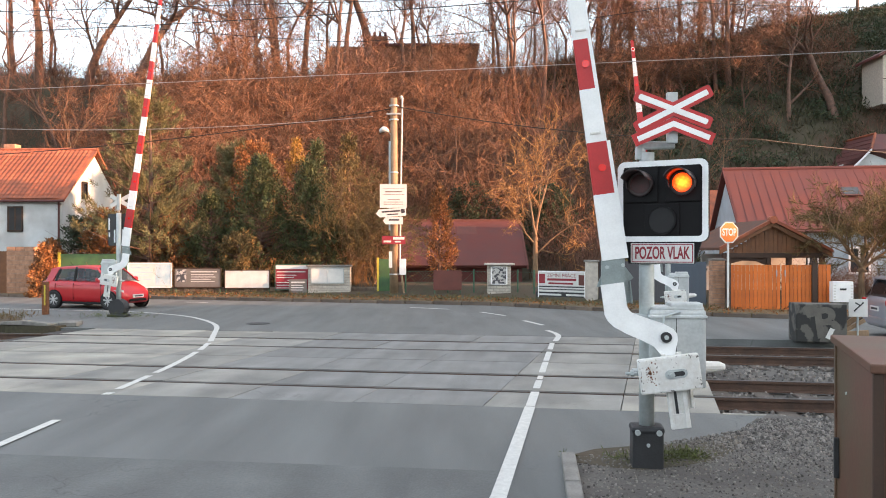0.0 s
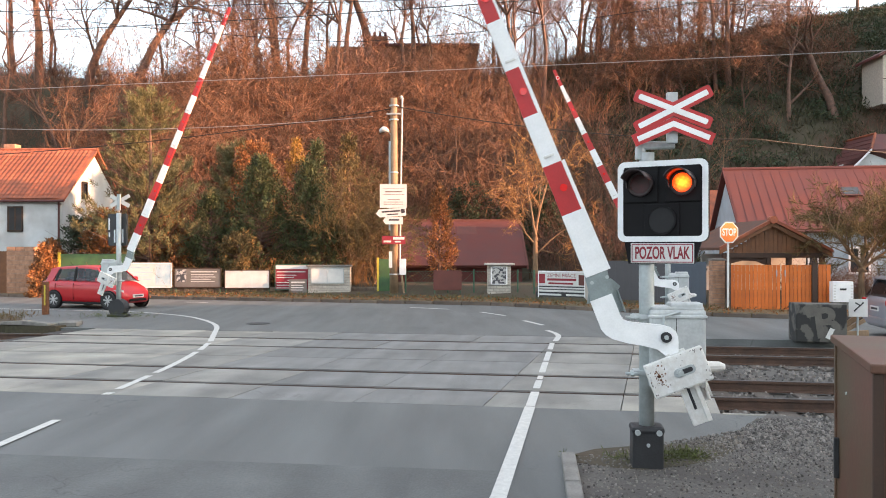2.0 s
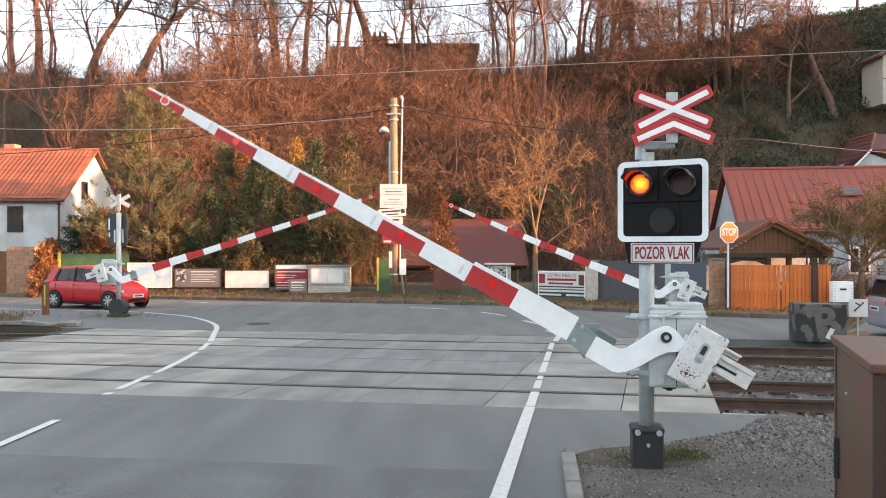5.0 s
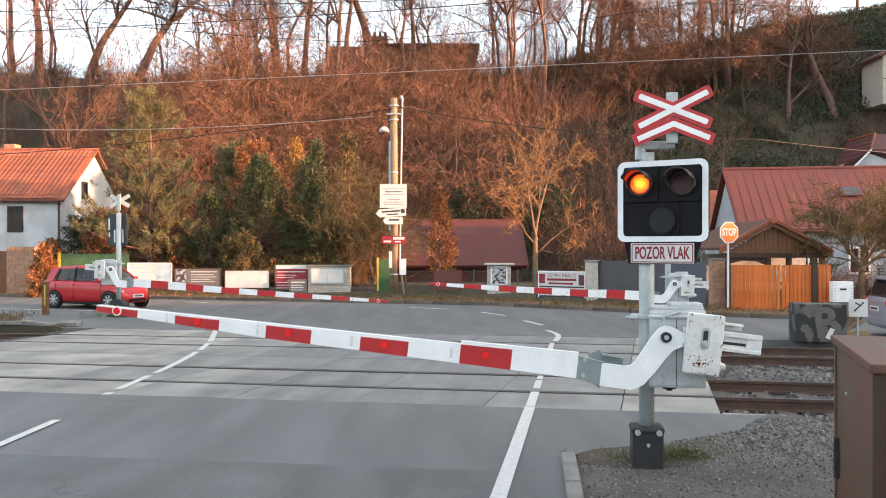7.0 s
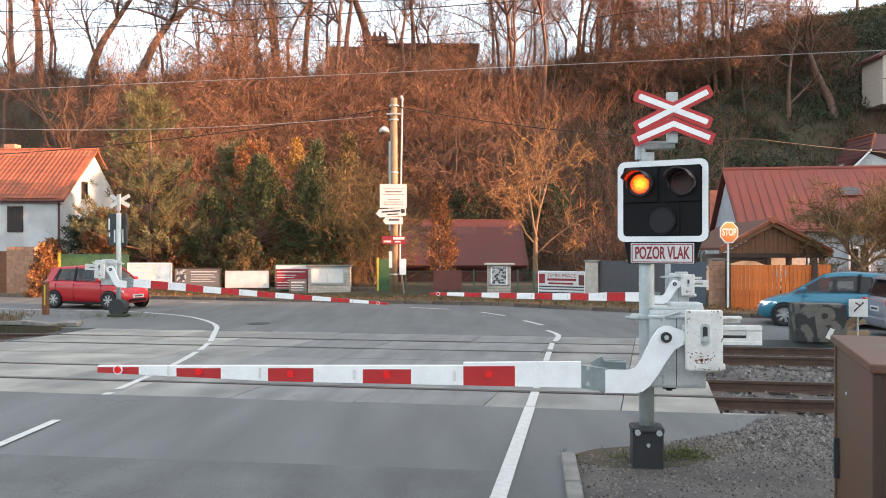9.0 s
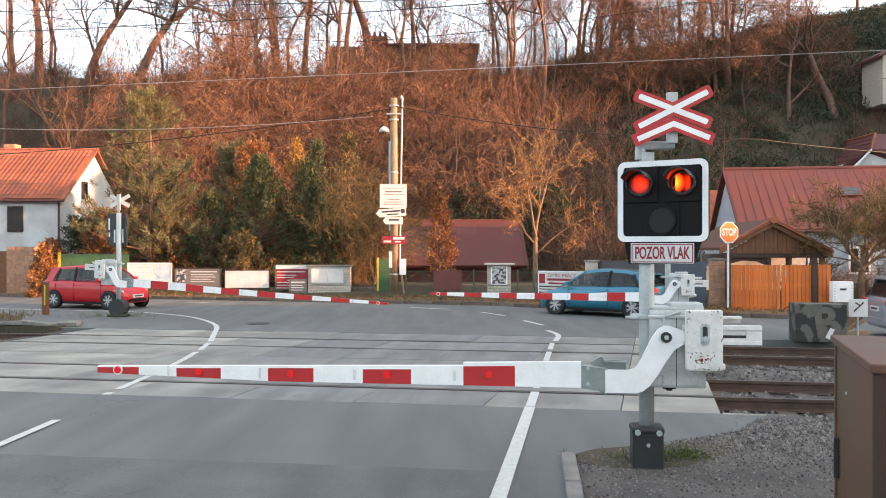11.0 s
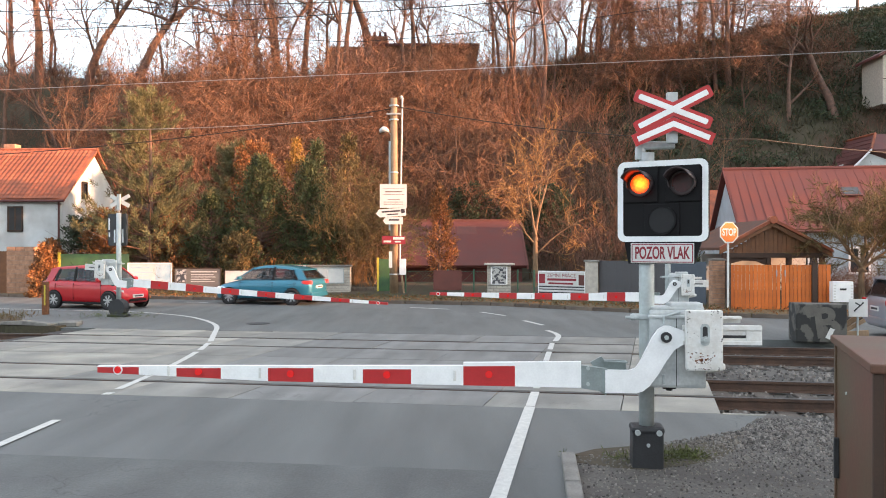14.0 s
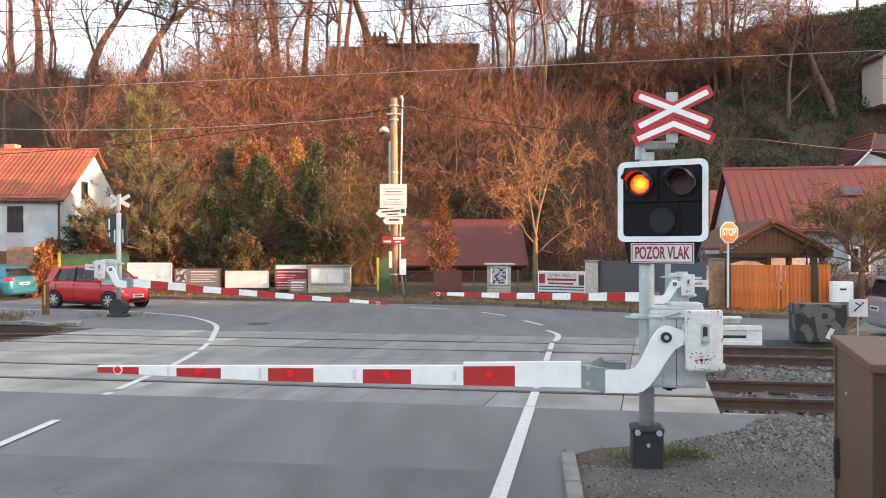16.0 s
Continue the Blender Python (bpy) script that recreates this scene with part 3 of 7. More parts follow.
part("edge_strip", Mesh().box(U1 + 0.01, U1 + 0.78, S0 - 0.07, S0 + 0.0, -0.25, 0.012, 0.01), CONCRETE, crossing, "pale concrete edge strip", m=pose(0, 0, 0, 0, 0, TURN))


def rail(s):
    ob = thing("rail", "rusty steel rail with a bright running head", "rail", pose(0, 0, 0, 0, 0, TURN), "rails of the two tracks")
    prof = [(-0.07, -0.17), (0.07, -0.17), (0.07, -0.158), (0.012, -0.14), (0.012, -0.05), (0.036, -0.04), (0.036, -0.006), (0.028, 0.0), (-0.028, 0.0), (-0.036, -0.006), (-0.036, -0.04), (-0.012, -0.05), (-0.012, -0.14), (-0.07, -0.158)]
    part("rail_web", Mesh().prism([(a + s, b) for a, b in prof], -60, 60, "x"), RAIL, ob)
    part("running_head", Mesh().box(-60, 60, s - 0.033, s + 0.033, -0.002, 0.003), RAIL_TOP, ob)


for s in RAILS:
    rail(s)
sl = Mesh().box(-0.13, 0.13, -1.25, 1.25, -0.34, -0.165, 0.02).data("sleeper", SLEEPER)
for c in (12.37, 16.9):
    for u in [2.4 + 0.62 * i for i in range(22)] + [-13.8 - 0.62 * i for i in range(10)]:
        ob = part("sleeper", sl, SLEEPER, m=pose(*uv(u, c, 0), 0, 0, TURN))
        tagged(ob, "weathered concrete sleeper under the rails", "sleeper", "sleepers")


# ---- barriers ----
BOOM_STRIPES = (0.784, 1.426, 1.936, 2.459, 2.95, 3.46, 3.937, 4.438, 4.917, 5.328, 5.787)


def rust_specks(side):
    me, rr = Mesh(), random.Random(4)
    for i in range(70):
        x, z = -0.32 + rr.gauss(0, 0.05), -0.20 + rr.gauss(0, 0.032)
        me.disc((x, side * 0.2805, z), abs(rr.gauss(0, 0.0045)) + 0.0015, 0.002, 6)
    return me


def paint_chips(side):
    me, rr = Mesh(), random.Random(8)
    for i in range(46):
        e = rr.random()
        x, z = (rr.uniform(-0.49, -0.18), rr.choice((-0.285, 0.245)) + rr.gauss(0, 0.012)) if e < 0.45 else (rr.choice((-0.488, -0.182)) + rr.gauss(0, 0.008), rr.uniform(-0.28, 0.24)) if e < 0.75 else (rr.uniform(-0.47, -0.2), rr.uniform(-0.28, 0.22))
        x, z = min(-0.18, max(-0.49, x)), min(0.248, max(-0.288, z))
        k, tilt = rr.uniform(0.003, 0.012), rr.uniform(0, 3)
        me.prism([(x + k * math.cos(tilt) * 1.6, z + k * math.sin(tilt) * 1.6), (x - k * math.sin(tilt) * 0.6, z + k * math.cos(tilt) * 0.6), (x - k * math.cos(tilt), z - k * math.sin(tilt)), (x + k * math.sin(tilt) * 0.5, z - k * math.cos(tilt) * 0.5)], *sorted((side * 0.279, side * 0.2812)))
    return me


def barrier(m, name, label, pivot_z, reach=1.0, side=1, bands=0):
    """Local x runs along the lowered boom, z up; side is the face (y) on which the boom turns."""
    cuts = [0.784 + 5.003 * i / bands for i in range(bands + 1)] if bands else BOOM_STRIPES
    ob = thing(name, label, "level crossing barrier", m, "level crossing barriers")
    Y = lambda a, b: (side * a, side * b)
    dz = pivot_z - 1.25
    px = -0.15
    part("post", Mesh().tube((0, 0, 0.35), (0, 0, 3.0 + dz), 0.072, n=20), STEEL, ob, "galvanised steel post", True)
    part("drive_box", Mesh().box(-0.535, -0.01, *Y(-0.2, 0.12), 0.76 + dz, 1.50 + dz, 0.03).box(-0.52, -0.03, *Y(-0.18, 0.1), 1.49 + dz, 1.53 + dz, 0.015), GALV, ob, "pale grey drive housing")
    part("top_cover", Mesh().box(-0.51, -0.2, *Y(-0.12, 0.1), 1.51 + dz, 1.565 + dz, 0.02), GALV, ob)
    part("door_seam", Mesh().box(-0.262, -0.256, *Y(0.118, 0.123), 0.78 + dz, 1.42 + dz), FOOT, ob)
    part("door_latch", Mesh().box(-0.155, -0.13, *Y(0.12, 0.138), 0.80 + dz, 0.89 + dz, 0.008), STEEL, ob)
    part("lift_handle", Mesh().tube((-0.14, side * 0.15, 1.36 + dz), (-0.14, side * 0.15, 1.44 + dz), 0.011, n=8).tube((-0.14, side * 0.15, 1.44 + dz), (-0.29, side * 0.15, 1.485 + dz), 0.011, n=8), STEEL, ob, "bent steel handle")
    part("drain_plug", Mesh().tube((-0.21, 0, 0.72 + dz), (-0.21, 0, 0.77 + dz), 0.03, 0.05, 10).box(-0.27, -0.15, -0.02, 0.02, 0.735 + dz, 0.75 + dz), FOOT, ob)
    part("box_lid", Mesh().box(-0.545, 0.0, *Y(-0.21, 0.14), 1.42 + dz, 1.45 + dz, 0.012), GALV, ob)
    for cz in (1.40, 0.865):
        part("clamp", Mesh().box(-0.12, 0.13, -0.085, 0.085, cz + dz, cz + 0.05 + dz, 0.01), STEEL, ob)
        part("clamp_screw", Mesh().tube((0.115, -0.13, cz + 0.025 + dz), (0.115, 0.13, cz + 0.025 + dz), 0.016, n=8), STEEL, ob)
        part("clamp_screw", Mesh().tube((0.08, side * 0.1, cz + 0.025 + dz), (0.21, side * 0.1, cz + 0.025 + dz), 0.014, n=8).tube((0.13, side * 0.1, cz + 0.025 + dz), (0.165, side * 0.1, cz + 0.025 + dz), 0.03, n=6), STEEL, ob)
    part("side_arm", Mesh().tube((-0.5, side * -0.1, 0.93 + dz), (-0.70, side * -0.1, 0.94 + dz), 0.066, 0.05, 12).tube((-0.70, side * -0.1, 0.94 + dz), (-0.75, side * -0.1, 0.94 + dz), 0.05, 0.028, 12), WHITE_DIRTY, ob)
    part("mounting_bracket", Mesh().box(-0.1, 0.02, -0.05, 0.05, 0.9 + dz, 1.35 + dz), STEEL, ob)
    # the boom and all that turns with it, about the pivot
    arm = [(-0.17, 0.055), (-0.08, 0.09), (-0.035, 0.105), (0.02, 0.105), (0.07, 0.075), (0.124, 0.0), (0.23, -0.215), (0.262, -0.272), (0.295, -0.303), (0.34, -0.315), (0.56, -0.315), (0.56, -0.53), (0.27, -0.53), (0.215, -0.51), (0.156, -0.465), (0.07, -0.348), (-0.004, -0.22), (-0.079, -0.115), (-0.17, -0.06)]
    boom = part("boom_arm", Mesh().prism(arm, *Y(0.16, 0.205)), WHITE, ob, "white curved steel boom arm")
    part("pivot_bolt", Mesh().disc((0, side * 0.215, 0), 0.05, 0.03), FOOT, boom, "black pivot bolt")
    part("pivot_pin", Mesh().disc((0, side * 0.23, 0), 0.022, 0.03, 8), STEEL, boom)
    part("counterweight", Mesh().box(-0.50, -0.17, *Y(0.2, 0.28), -0.30, 0.26, 0.018), WHITE_DIRTY, boom, "chipped white counterweight plate")
    slot_ring = lambda w, h: [(-0.337 + w * math.cos(q_), 0.035 + (h if math.sin(q_) > 0 else -h) + w * math.sin(q_)) for q_ in [2 * math.pi * (i_ + 0.5) / 20 for i_ in range(20)]]
    part("slot_rim", Mesh().prism(slot_ring(0.042, 0.06), *Y(0.278, 0.287)), STEEL, boom, "pale raised slot rim")
    part("slot", Mesh().prism(slot_ring(0.022, 0.055), *Y(0.284, 0.2885)), FOOT, boom)
    part("slot_bolt", Mesh().disc((-0.337, side * 0.292, -0.01), 0.034, 0.02, 6).disc((-0.337, side * 0.305, -0.01), 0.016, 0.03, 10), STEEL, boom)
    tagged(part("paint_wear", paint_chips(side), CHIP, boom, "chipped paint showing grey metal"), kind="stuff")
    tagged(part("rust_patch", rust_specks(side), RUST_SPOT, boom, "rust stain"), kind="stuff")
    part("weight_rail", Mesh().box(-0.86, -0.15, *Y(0.17, 0.2), -0.065, 0.115, 0.006).box(-0.86, -0.15, *Y(0.195, 0.222), 0.07, 0.115, 0.006).box(-0.86, -0.15, *Y(0.195, 0.222), -0.065, -0.03, 0.006).box(-0.86, -0.72, *Y(0.195, 0.214), -0.03, 0.07, 0.004), WHITE_DIRTY, boom, "pale channel rail for the counterweight")
    part("rail_slot", Mesh().box(-0.735, -0.5, *Y(0.2, 0.204), -0.002, 0.024, 0.0015), FOOT, boom)
    part("weight_rail", Mesh().box(-0.71, -0.3, *Y(0.03, 0.10), 0.165, 0.19, 0.006).box(-0.71, -0.3, *Y(0.03, 0.05), 0.125, 0.19, 0.006), WHITE_DIRTY, boom)
    part("boom_clamp", Mesh().prism([(0.54, -0.305), (0.80, -0.272), (0.80, -0.49), (0.54, -0.525)], *Y(0.13, 0.2), "y"), BRACKET, boom, "galvanised boom clamp")
    part("clamp_wing", Mesh().prism([(0.69, -0.262), (0.585, -0.205), (0.56, -0.238), (0.36, -0.242), (0.345, -0.35), (0.62, -0.37)], *Y(0.03, 0.07)).prism([(0.345, -0.25), (0.56, -0.242), (0.56, -0.252), (0.345, -0.26)], *Y(-0.03, 0.13)), BRACKET, boom, "grey folded bracket wing")
    part("clamp_wing", Mesh().prism([(0.66, -0.5), (0.54, -0.515), (0.545, -0.565)], *Y(0.1, 0.14)), BRACKET, boom)
    for bx, bz in ((0.72, -0.28), (0.72, -0.43)):
        part("clamp_bolt", Mesh().disc((bx, side * 0.206, bz - 0.02), 0.018, 0.018, 8), STEEL, boom)
    top = lambda a: -0.292 - 0.055 * (a - 1.93) / 3.9 if a > 1.93 else -0.24 - 0.02 * (a - 0.78)
    bot = lambda a: -0.485 + 0.012 * (a - 0.78) / 3.1 if a < 3.9 else -0.473 + 0.06 * (a - 3.9) / 1.9
    for i, (a, b) in enumerate(zip(cuts, cuts[1:])):
        red = i % 2 == 1
        if i == len(cuts) - 2:
            red = True
        a2, b2 = 0.78 + (a - 0.78) * reach, 0.78 + (b - 0.78) * reach
        pts = [(a2, bot(a)), (b2, bot(b)), (b2, top(b - 0.02)), (a2, top(a + 0.02))]
        if red and not bands:
            lip = 0.034 if a < 3.2 else 0.022 if a < 5 else 0.012
            part("band_edge", Mesh().prism([(a2, top(a + 0.02) - lip), (b2, top(b - 0.02) - lip), (b2, top(b - 0.02)), (a2, top(a + 0.02))], *Y(0.14, 0.212)), WHITE, boom)
            pts = [(a2, bot(a)), (b2, bot(b)), (b2, top(b - 0.02) - lip), (a2, top(a + 0.02) - lip)]
        part("red_band" if red else "white_band", Mesh().prism(pts, *Y(0.14, 0.21)), RED if red else WHITE, boom)
        mid = ((a2 + b2) / 2, (bot((a + b) / 2) + top((a + b) / 2)) / 2)
        if red:
            if i == len(cuts) - 2:
                part("reflector_ring", Mesh().disc((mid[0], side * 0.208, mid[1]), 0.05, 0.016, 18), WHITE, boom)
            part("reflector", Mesh().disc((mid[0], side * 0.212, mid[1]), 0.036, 0.022, 16), RED_LENS, boom, "round red reflector")
        elif i:
            part("latch", Mesh().box(a2 + 0.07, a2 + 0.095, *Y(0.21, 0.217), mid[1] - 0.05, mid[1] + 0.05, 0.003).box(a2 + 0.076, a2 + 0.089, *Y(0.216, 0.221), mid[1] - 0.042, mid[1] + 0.03, 0.002), WHITE_DIRTY, boom)
    return ob, boom, pivot_z, px


def foot_square(ob):
    part("foot", Mesh().box(-0.145, 0.145, -0.12, 0.12, -0.02, 0.40, 0.02), FOOT, ob, "black cast iron foot")
    part("foot_flange", Mesh().box(-0.155, 0.155, -0.13, 0.13, 0.34, 0.41, 0.03), FOOT, ob)
    for bx in (-0.1, 0.1):
        part("foot_bolt", Mesh().disc((bx, 0.135, 0.36), 0.028, 0.03, 8), STEEL, ob)
    part("foot_bolt", Mesh().disc((0, 0.125, 0.24), 0.018, 0.02, 8), STEEL, ob)


near, near_boom, near_pz, PX = barrier(pose(1.96, 7.56, 0.0, 0, 0, 173.2), "barrier", "white and red level crossing barrier on a galvanised post beside gravel", 1.275, 0.972, 1)
foot_square(near)
far_left, left_boom, left_pz, _ = barrier(pose(-10.07, 24.4, 0.0, 0, 0, TURN), "barrier", "white and red level crossing barrier beside a red parked car", 1.47, 1.6, -1, 14)
part("foot", Mesh().disc((0, 0, 0.28), 0.27, 0.3, 28).box(-0.28, 0.28, -0.2, 0.2, 0.0, 0.08, 0.02), FOOT, far_left, "round black foot cover")
far_right, right_boom, right_pz, _ = barrier(pose(5.98, 20.9, 0.0, 0, 0, 171.1), "barrier", "white and red level crossing barrier across the far road", 1.18, 1.15, 1, 12)
foot_square(far_right)


def signal(parent, m):
    """The light head: black board with a white border, two red lamps, an empty third lens, and the text plate."""
    board = part("light_board", Mesh().prism(rounded(0.84, 0.765, 0.07), -0.06, 0.0), BLACK, parent, "black signal board with white border", m=m)
    ring = Mesh()
    o, i = rounded(0.84, 0.765, 0.07), rounded(0.735, 0.66, 0.035)
    n = len(o)
    vv = [(a, d, b) for d in (0.0, 0.014) for a, b in o] + [(a, d, b) for d in (0.0, 0.014) for a, b in i]
    ff = []
    for q in range(n):
        w = (q + 1) % n
        ff += [(n + q, n + w, 3 * n + w, 3 * n + q), (q, w, n + w, n + q), (2 * n + q, 3 * n + q, 3 * n + w, 2 * n + w)]
    ring.add(vv, ff)
    part("white_border", ring, WHITE, board)
    for cx in (-0.195, 0.195):
        part("lamp_housing", Mesh().box(cx - 0.16, cx + 0.16, 0.0, 0.02, -0.01, 0.33, 0.015), BLACK, board)
        v = []
        segs = 22
        for q in range(segs + 1):
            a = radians(-20 + 220 * q / segs)
            for r, d in ((0.115, 0.012), (0.115, 0.31 if 20 < q / segs * 210 - 15 < 160 else 0.10), (0.123, 0.31 if 20 < q / segs * 210 - 15 < 160 else 0.10), (0.123, 0.012)):
                v.append((cx + r * math.cos(a), d, 0.165 + r * math.sin(a)))
        part("visor", Mesh().add(v, [(q * 4 + j, q * 4 + (j + 1) % 4, q * 4 + 4 + (j + 1) % 4, q * 4 + 4 + j) for q in range(segs) for j in range(4)]), VISOR, board, "dark lamp visor", True)
        part("lens_bezel", Mesh().loft([[(cx + rr_ * math.cos(a_), d_, 0.165 + rr_ * math.sin(a_)) for rr_, d_ in ((0.09, 0.05), (0.119, 0.05), (0.119, 0.06), (0.09, 0.06))] for a_ in [2 * math.pi * i_ / 28 for i_ in range(29)]], closed=True, cap=False), VISOR, board, "", True)
        part("lamp_box", Mesh().box(cx - 0.15, cx + 0.15, -0.2, -0.055, 0.0, 0.32, 0.03), BLACK, board)
    part("lens_housing", Mesh().box(-0.165, 0.165, 0.0, 0.018, -0.325, -0.025, 0.012), BLACK, board)
    part("blank_lens", Mesh().disc((0, 0.02, -0.18), 0.12, 0.03, 32), LENS_BLANK, board, "blank dark lens")
    part("lens_rim", Mesh().loft([[(rr_ * math.cos(a_), d_, -0.18 + rr_ * math.sin(a_)) for rr_, d_ in ((0.12, 0.01), (0.138, 0.01), (0.138, 0.045), (0.12, 0.045))] for a_ in [2 * math.pi * i_ / 32 for i_ in range(33)]], closed=True, cap=False), BLACK, board)
    part("plate_backing", Mesh().prism([(-0.36, -0.37), (0.36, -0.37), (0.32, -0.59), (-0.29, -0.59)], -0.05, 0.0), BLACK, parent, m=m)
    plate = part("text_plate", Mesh().box(-0.295, 0.295, 0.0, 0.01, -0.585, -0.395, 0.004), SIGN_WHITE, parent, "white plate with red text and frame", m=m)
    fr = Mesh()
    for x0, x1, z0, z1 in ((-0.285, 0.285, -0.412, -0.404), (-0.285, 0.285, -0.576, -0.568), (-0.285, -0.277, -0.576, -0.404), (0.277, 0.285, -0.576, -0.404)):
        fr.box(x0, x1, 0.009, 0.013, z0, z1)
    part("plate_frame", fr, TEXT_RED, plate)
    letters("lettering", "POZOR VLAK", 0.16, TEXT_RED, plate, pose(0, 0.0115, -0.492, 90, 0, 180), 0.51, 0.004)
    return board


def rounded(w, h, r, n=5):
    pts = []
    for cx, cz, a0 in ((w / 2 - r, h / 2 - r, 0), (-w / 2 + r, h / 2 - r, 90), (-w / 2 + r, -h / 2 + r, 180), (w / 2 - r, -h / 2 + r, 270)):
        pts += [(cx + r * math.cos(radians(a0 + 90 * i / n)), cz + r * math.sin(radians(a0 + 90 * i / n))) for i in range(n + 1)]
    return pts


# the light head's own frame has y towards the viewer, so its left lamp stands at +x
board = signal(near, pose(-0.12, 0.16, 2.55, 0, 0, -22.0))
LAMPS = []
for cx in (0.195, -0.195):
    # added drum inside the housing imitates dimming: dark, fading, glowing and fading lens
    lamp = part("signal_lamp", Mesh().tube((0, 0, -0.05), (0, 0, 0.05), 0.03, n=10), FOOT, board, "round red signal lamp", m=pose(cx, -0.045, 0.165))
    for turn_, face_mat, face, note in ((0, LAMP_LIT, "lit_face", "glowing red lamp face"), (90, LAMP_DIM, "fading_face", "faintly glowing red lamp face"), (180, LAMP_OFF, "dark_face", "dark red lamp face"), (270, LAMP_DIM, "fading_face", "faintly glowing red lamp face")):
        part(face, Mesh().disc((0, 0, 0), 0.09, 0.006, 28), face_mat, lamp, note, m=pose(0, 0, 0, 0, 0, turn_) @ pose(0, 0.09, 0))
    LAMPS.append(lamp)


def blade(parent, a, b, y, w=0.118):
    """A red-edged white blade of the warning cross from a to b."""
    a, b = Vector(a), Vector(b)
    d = b - a
    ang = math.degrees(math.atan2(d.y, d.x))
    L = d.length
    c = (a + b) / 2
    m = pose(c.x, y, c.y, 0, -ang, 0)
    bl = part("cross_blade", Mesh().prism(rounded(L, w, 0.025), -0.008, 0.008), RED, parent, "red blade with a white stripe", m=m)
    part("blade_stripe", Mesh().prism(rounded(L - 0.08, w * 0.44, 0.012), 0.007, 0.0135), WHITE, bl)


def chevron(parent, pts, y, w=0.135):
    me, st = Mesh(), Mesh()
    (ax, az), (bx, bz), (cx, cz) = pts
    for mesh, hw, cut, d0, d1 in ((me, w / 2, 0.0, y - 0.008, y + 0.008), (st, w * 0.22, 0.04, y + 0.006, y + 0.0105)):
        for (px_, pz_), sg in (((ax, az), 1), ((cx, cz), -1)):
            d = Vector((px_ - bx, pz_ - bz))
            L = d.length - cut
            d.normalize()
            q = (bx + d.x * L, bz + d.y * L)
            nz = hw / abs(d.x)
            nn = Vector((-d.y, d.x)) * hw * (1 if d.x > 0 else -1)
            mesh.prism([(bx, bz - nz), (q[0] - nn.x, q[1] - nn.y), (q[0] + nn.x, q[1] + nn.y), (bx, bz + nz)], d0, d1)
    part("lower_blade", me, RED, parent, "red half cross with a white stripe")
    part("lower_stripe", st, WHITE, parent)


cross = part("cross_post", Mesh().box(-0.05, 0.05, -0.03, 0.03, -0.28, 0.2, 0.008), STEEL, near, "steel strut carrying the warning cross", m=pose(-0.22, 0.10, 3.38, 0, 0, 4))
part("cross_arm", Mesh().tube((0.06, 0.0, 2.96), (0.06, 0.0, 3.07), 0.05).box(-0.26, 0.1, -0.04, 0.04, 3.06, 3.13, 0.01), STEEL, near)
blade(cross, (-0.355, 0.215), (0.355, -0.145), 0.045)
blade(cross, (0.355, 0.175), (-0.355, -0.105), 0.0455)
chevron(cross, [(-0.37, -0.255), (0, -0.105), (0.37, -0.265)], 0.065, 0.115)

# the left barrier's light head is seen from behind
lboard = part("light_board", Mesh().prism(rounded(0.72, 1.0, 0.07), 0.0, 0.07), BOARD_BACK, far_left, "back of a black signal board", m=pose(-0.13, 0.12, 2.70, 0, 0, -12))
for x0, z0, h in ((-0.34, 0.0, 0.36), (-0.33, -0.22, 0.14), (-0.12, -0.4, 0.4), (0.2, -0.4, 0.42)):
    part("board_edge", Mesh().box(x0, x0 + 0.05, -0.012, 0.0, z0, z0 + h), WHITE, lboard)
lcross = part("cross_post", Mesh().box(-0.05, 0.05, -0.03, 0.03, -0.3, 0.2), STEEL, far_left, m=pose(0, 0.0, 3.6))
for a, b, dy in (((-0.32, 0.17), (0.32, -0.16), 0.05), ((0.32, 0.17), (-0.32, -0.16), 0.065)):
    c = Vector(b) - Vector(a)
    part("cross_blade", Mesh().prism(rounded(c.length, 0.12, 0.02), -0.008, 0.008), SIGN_WHITE, lcross, "grey back of a cross blade", m=pose(0, dy, 0.0, 0, -math.degrees(math.atan2(c.y, c.x)), 0))


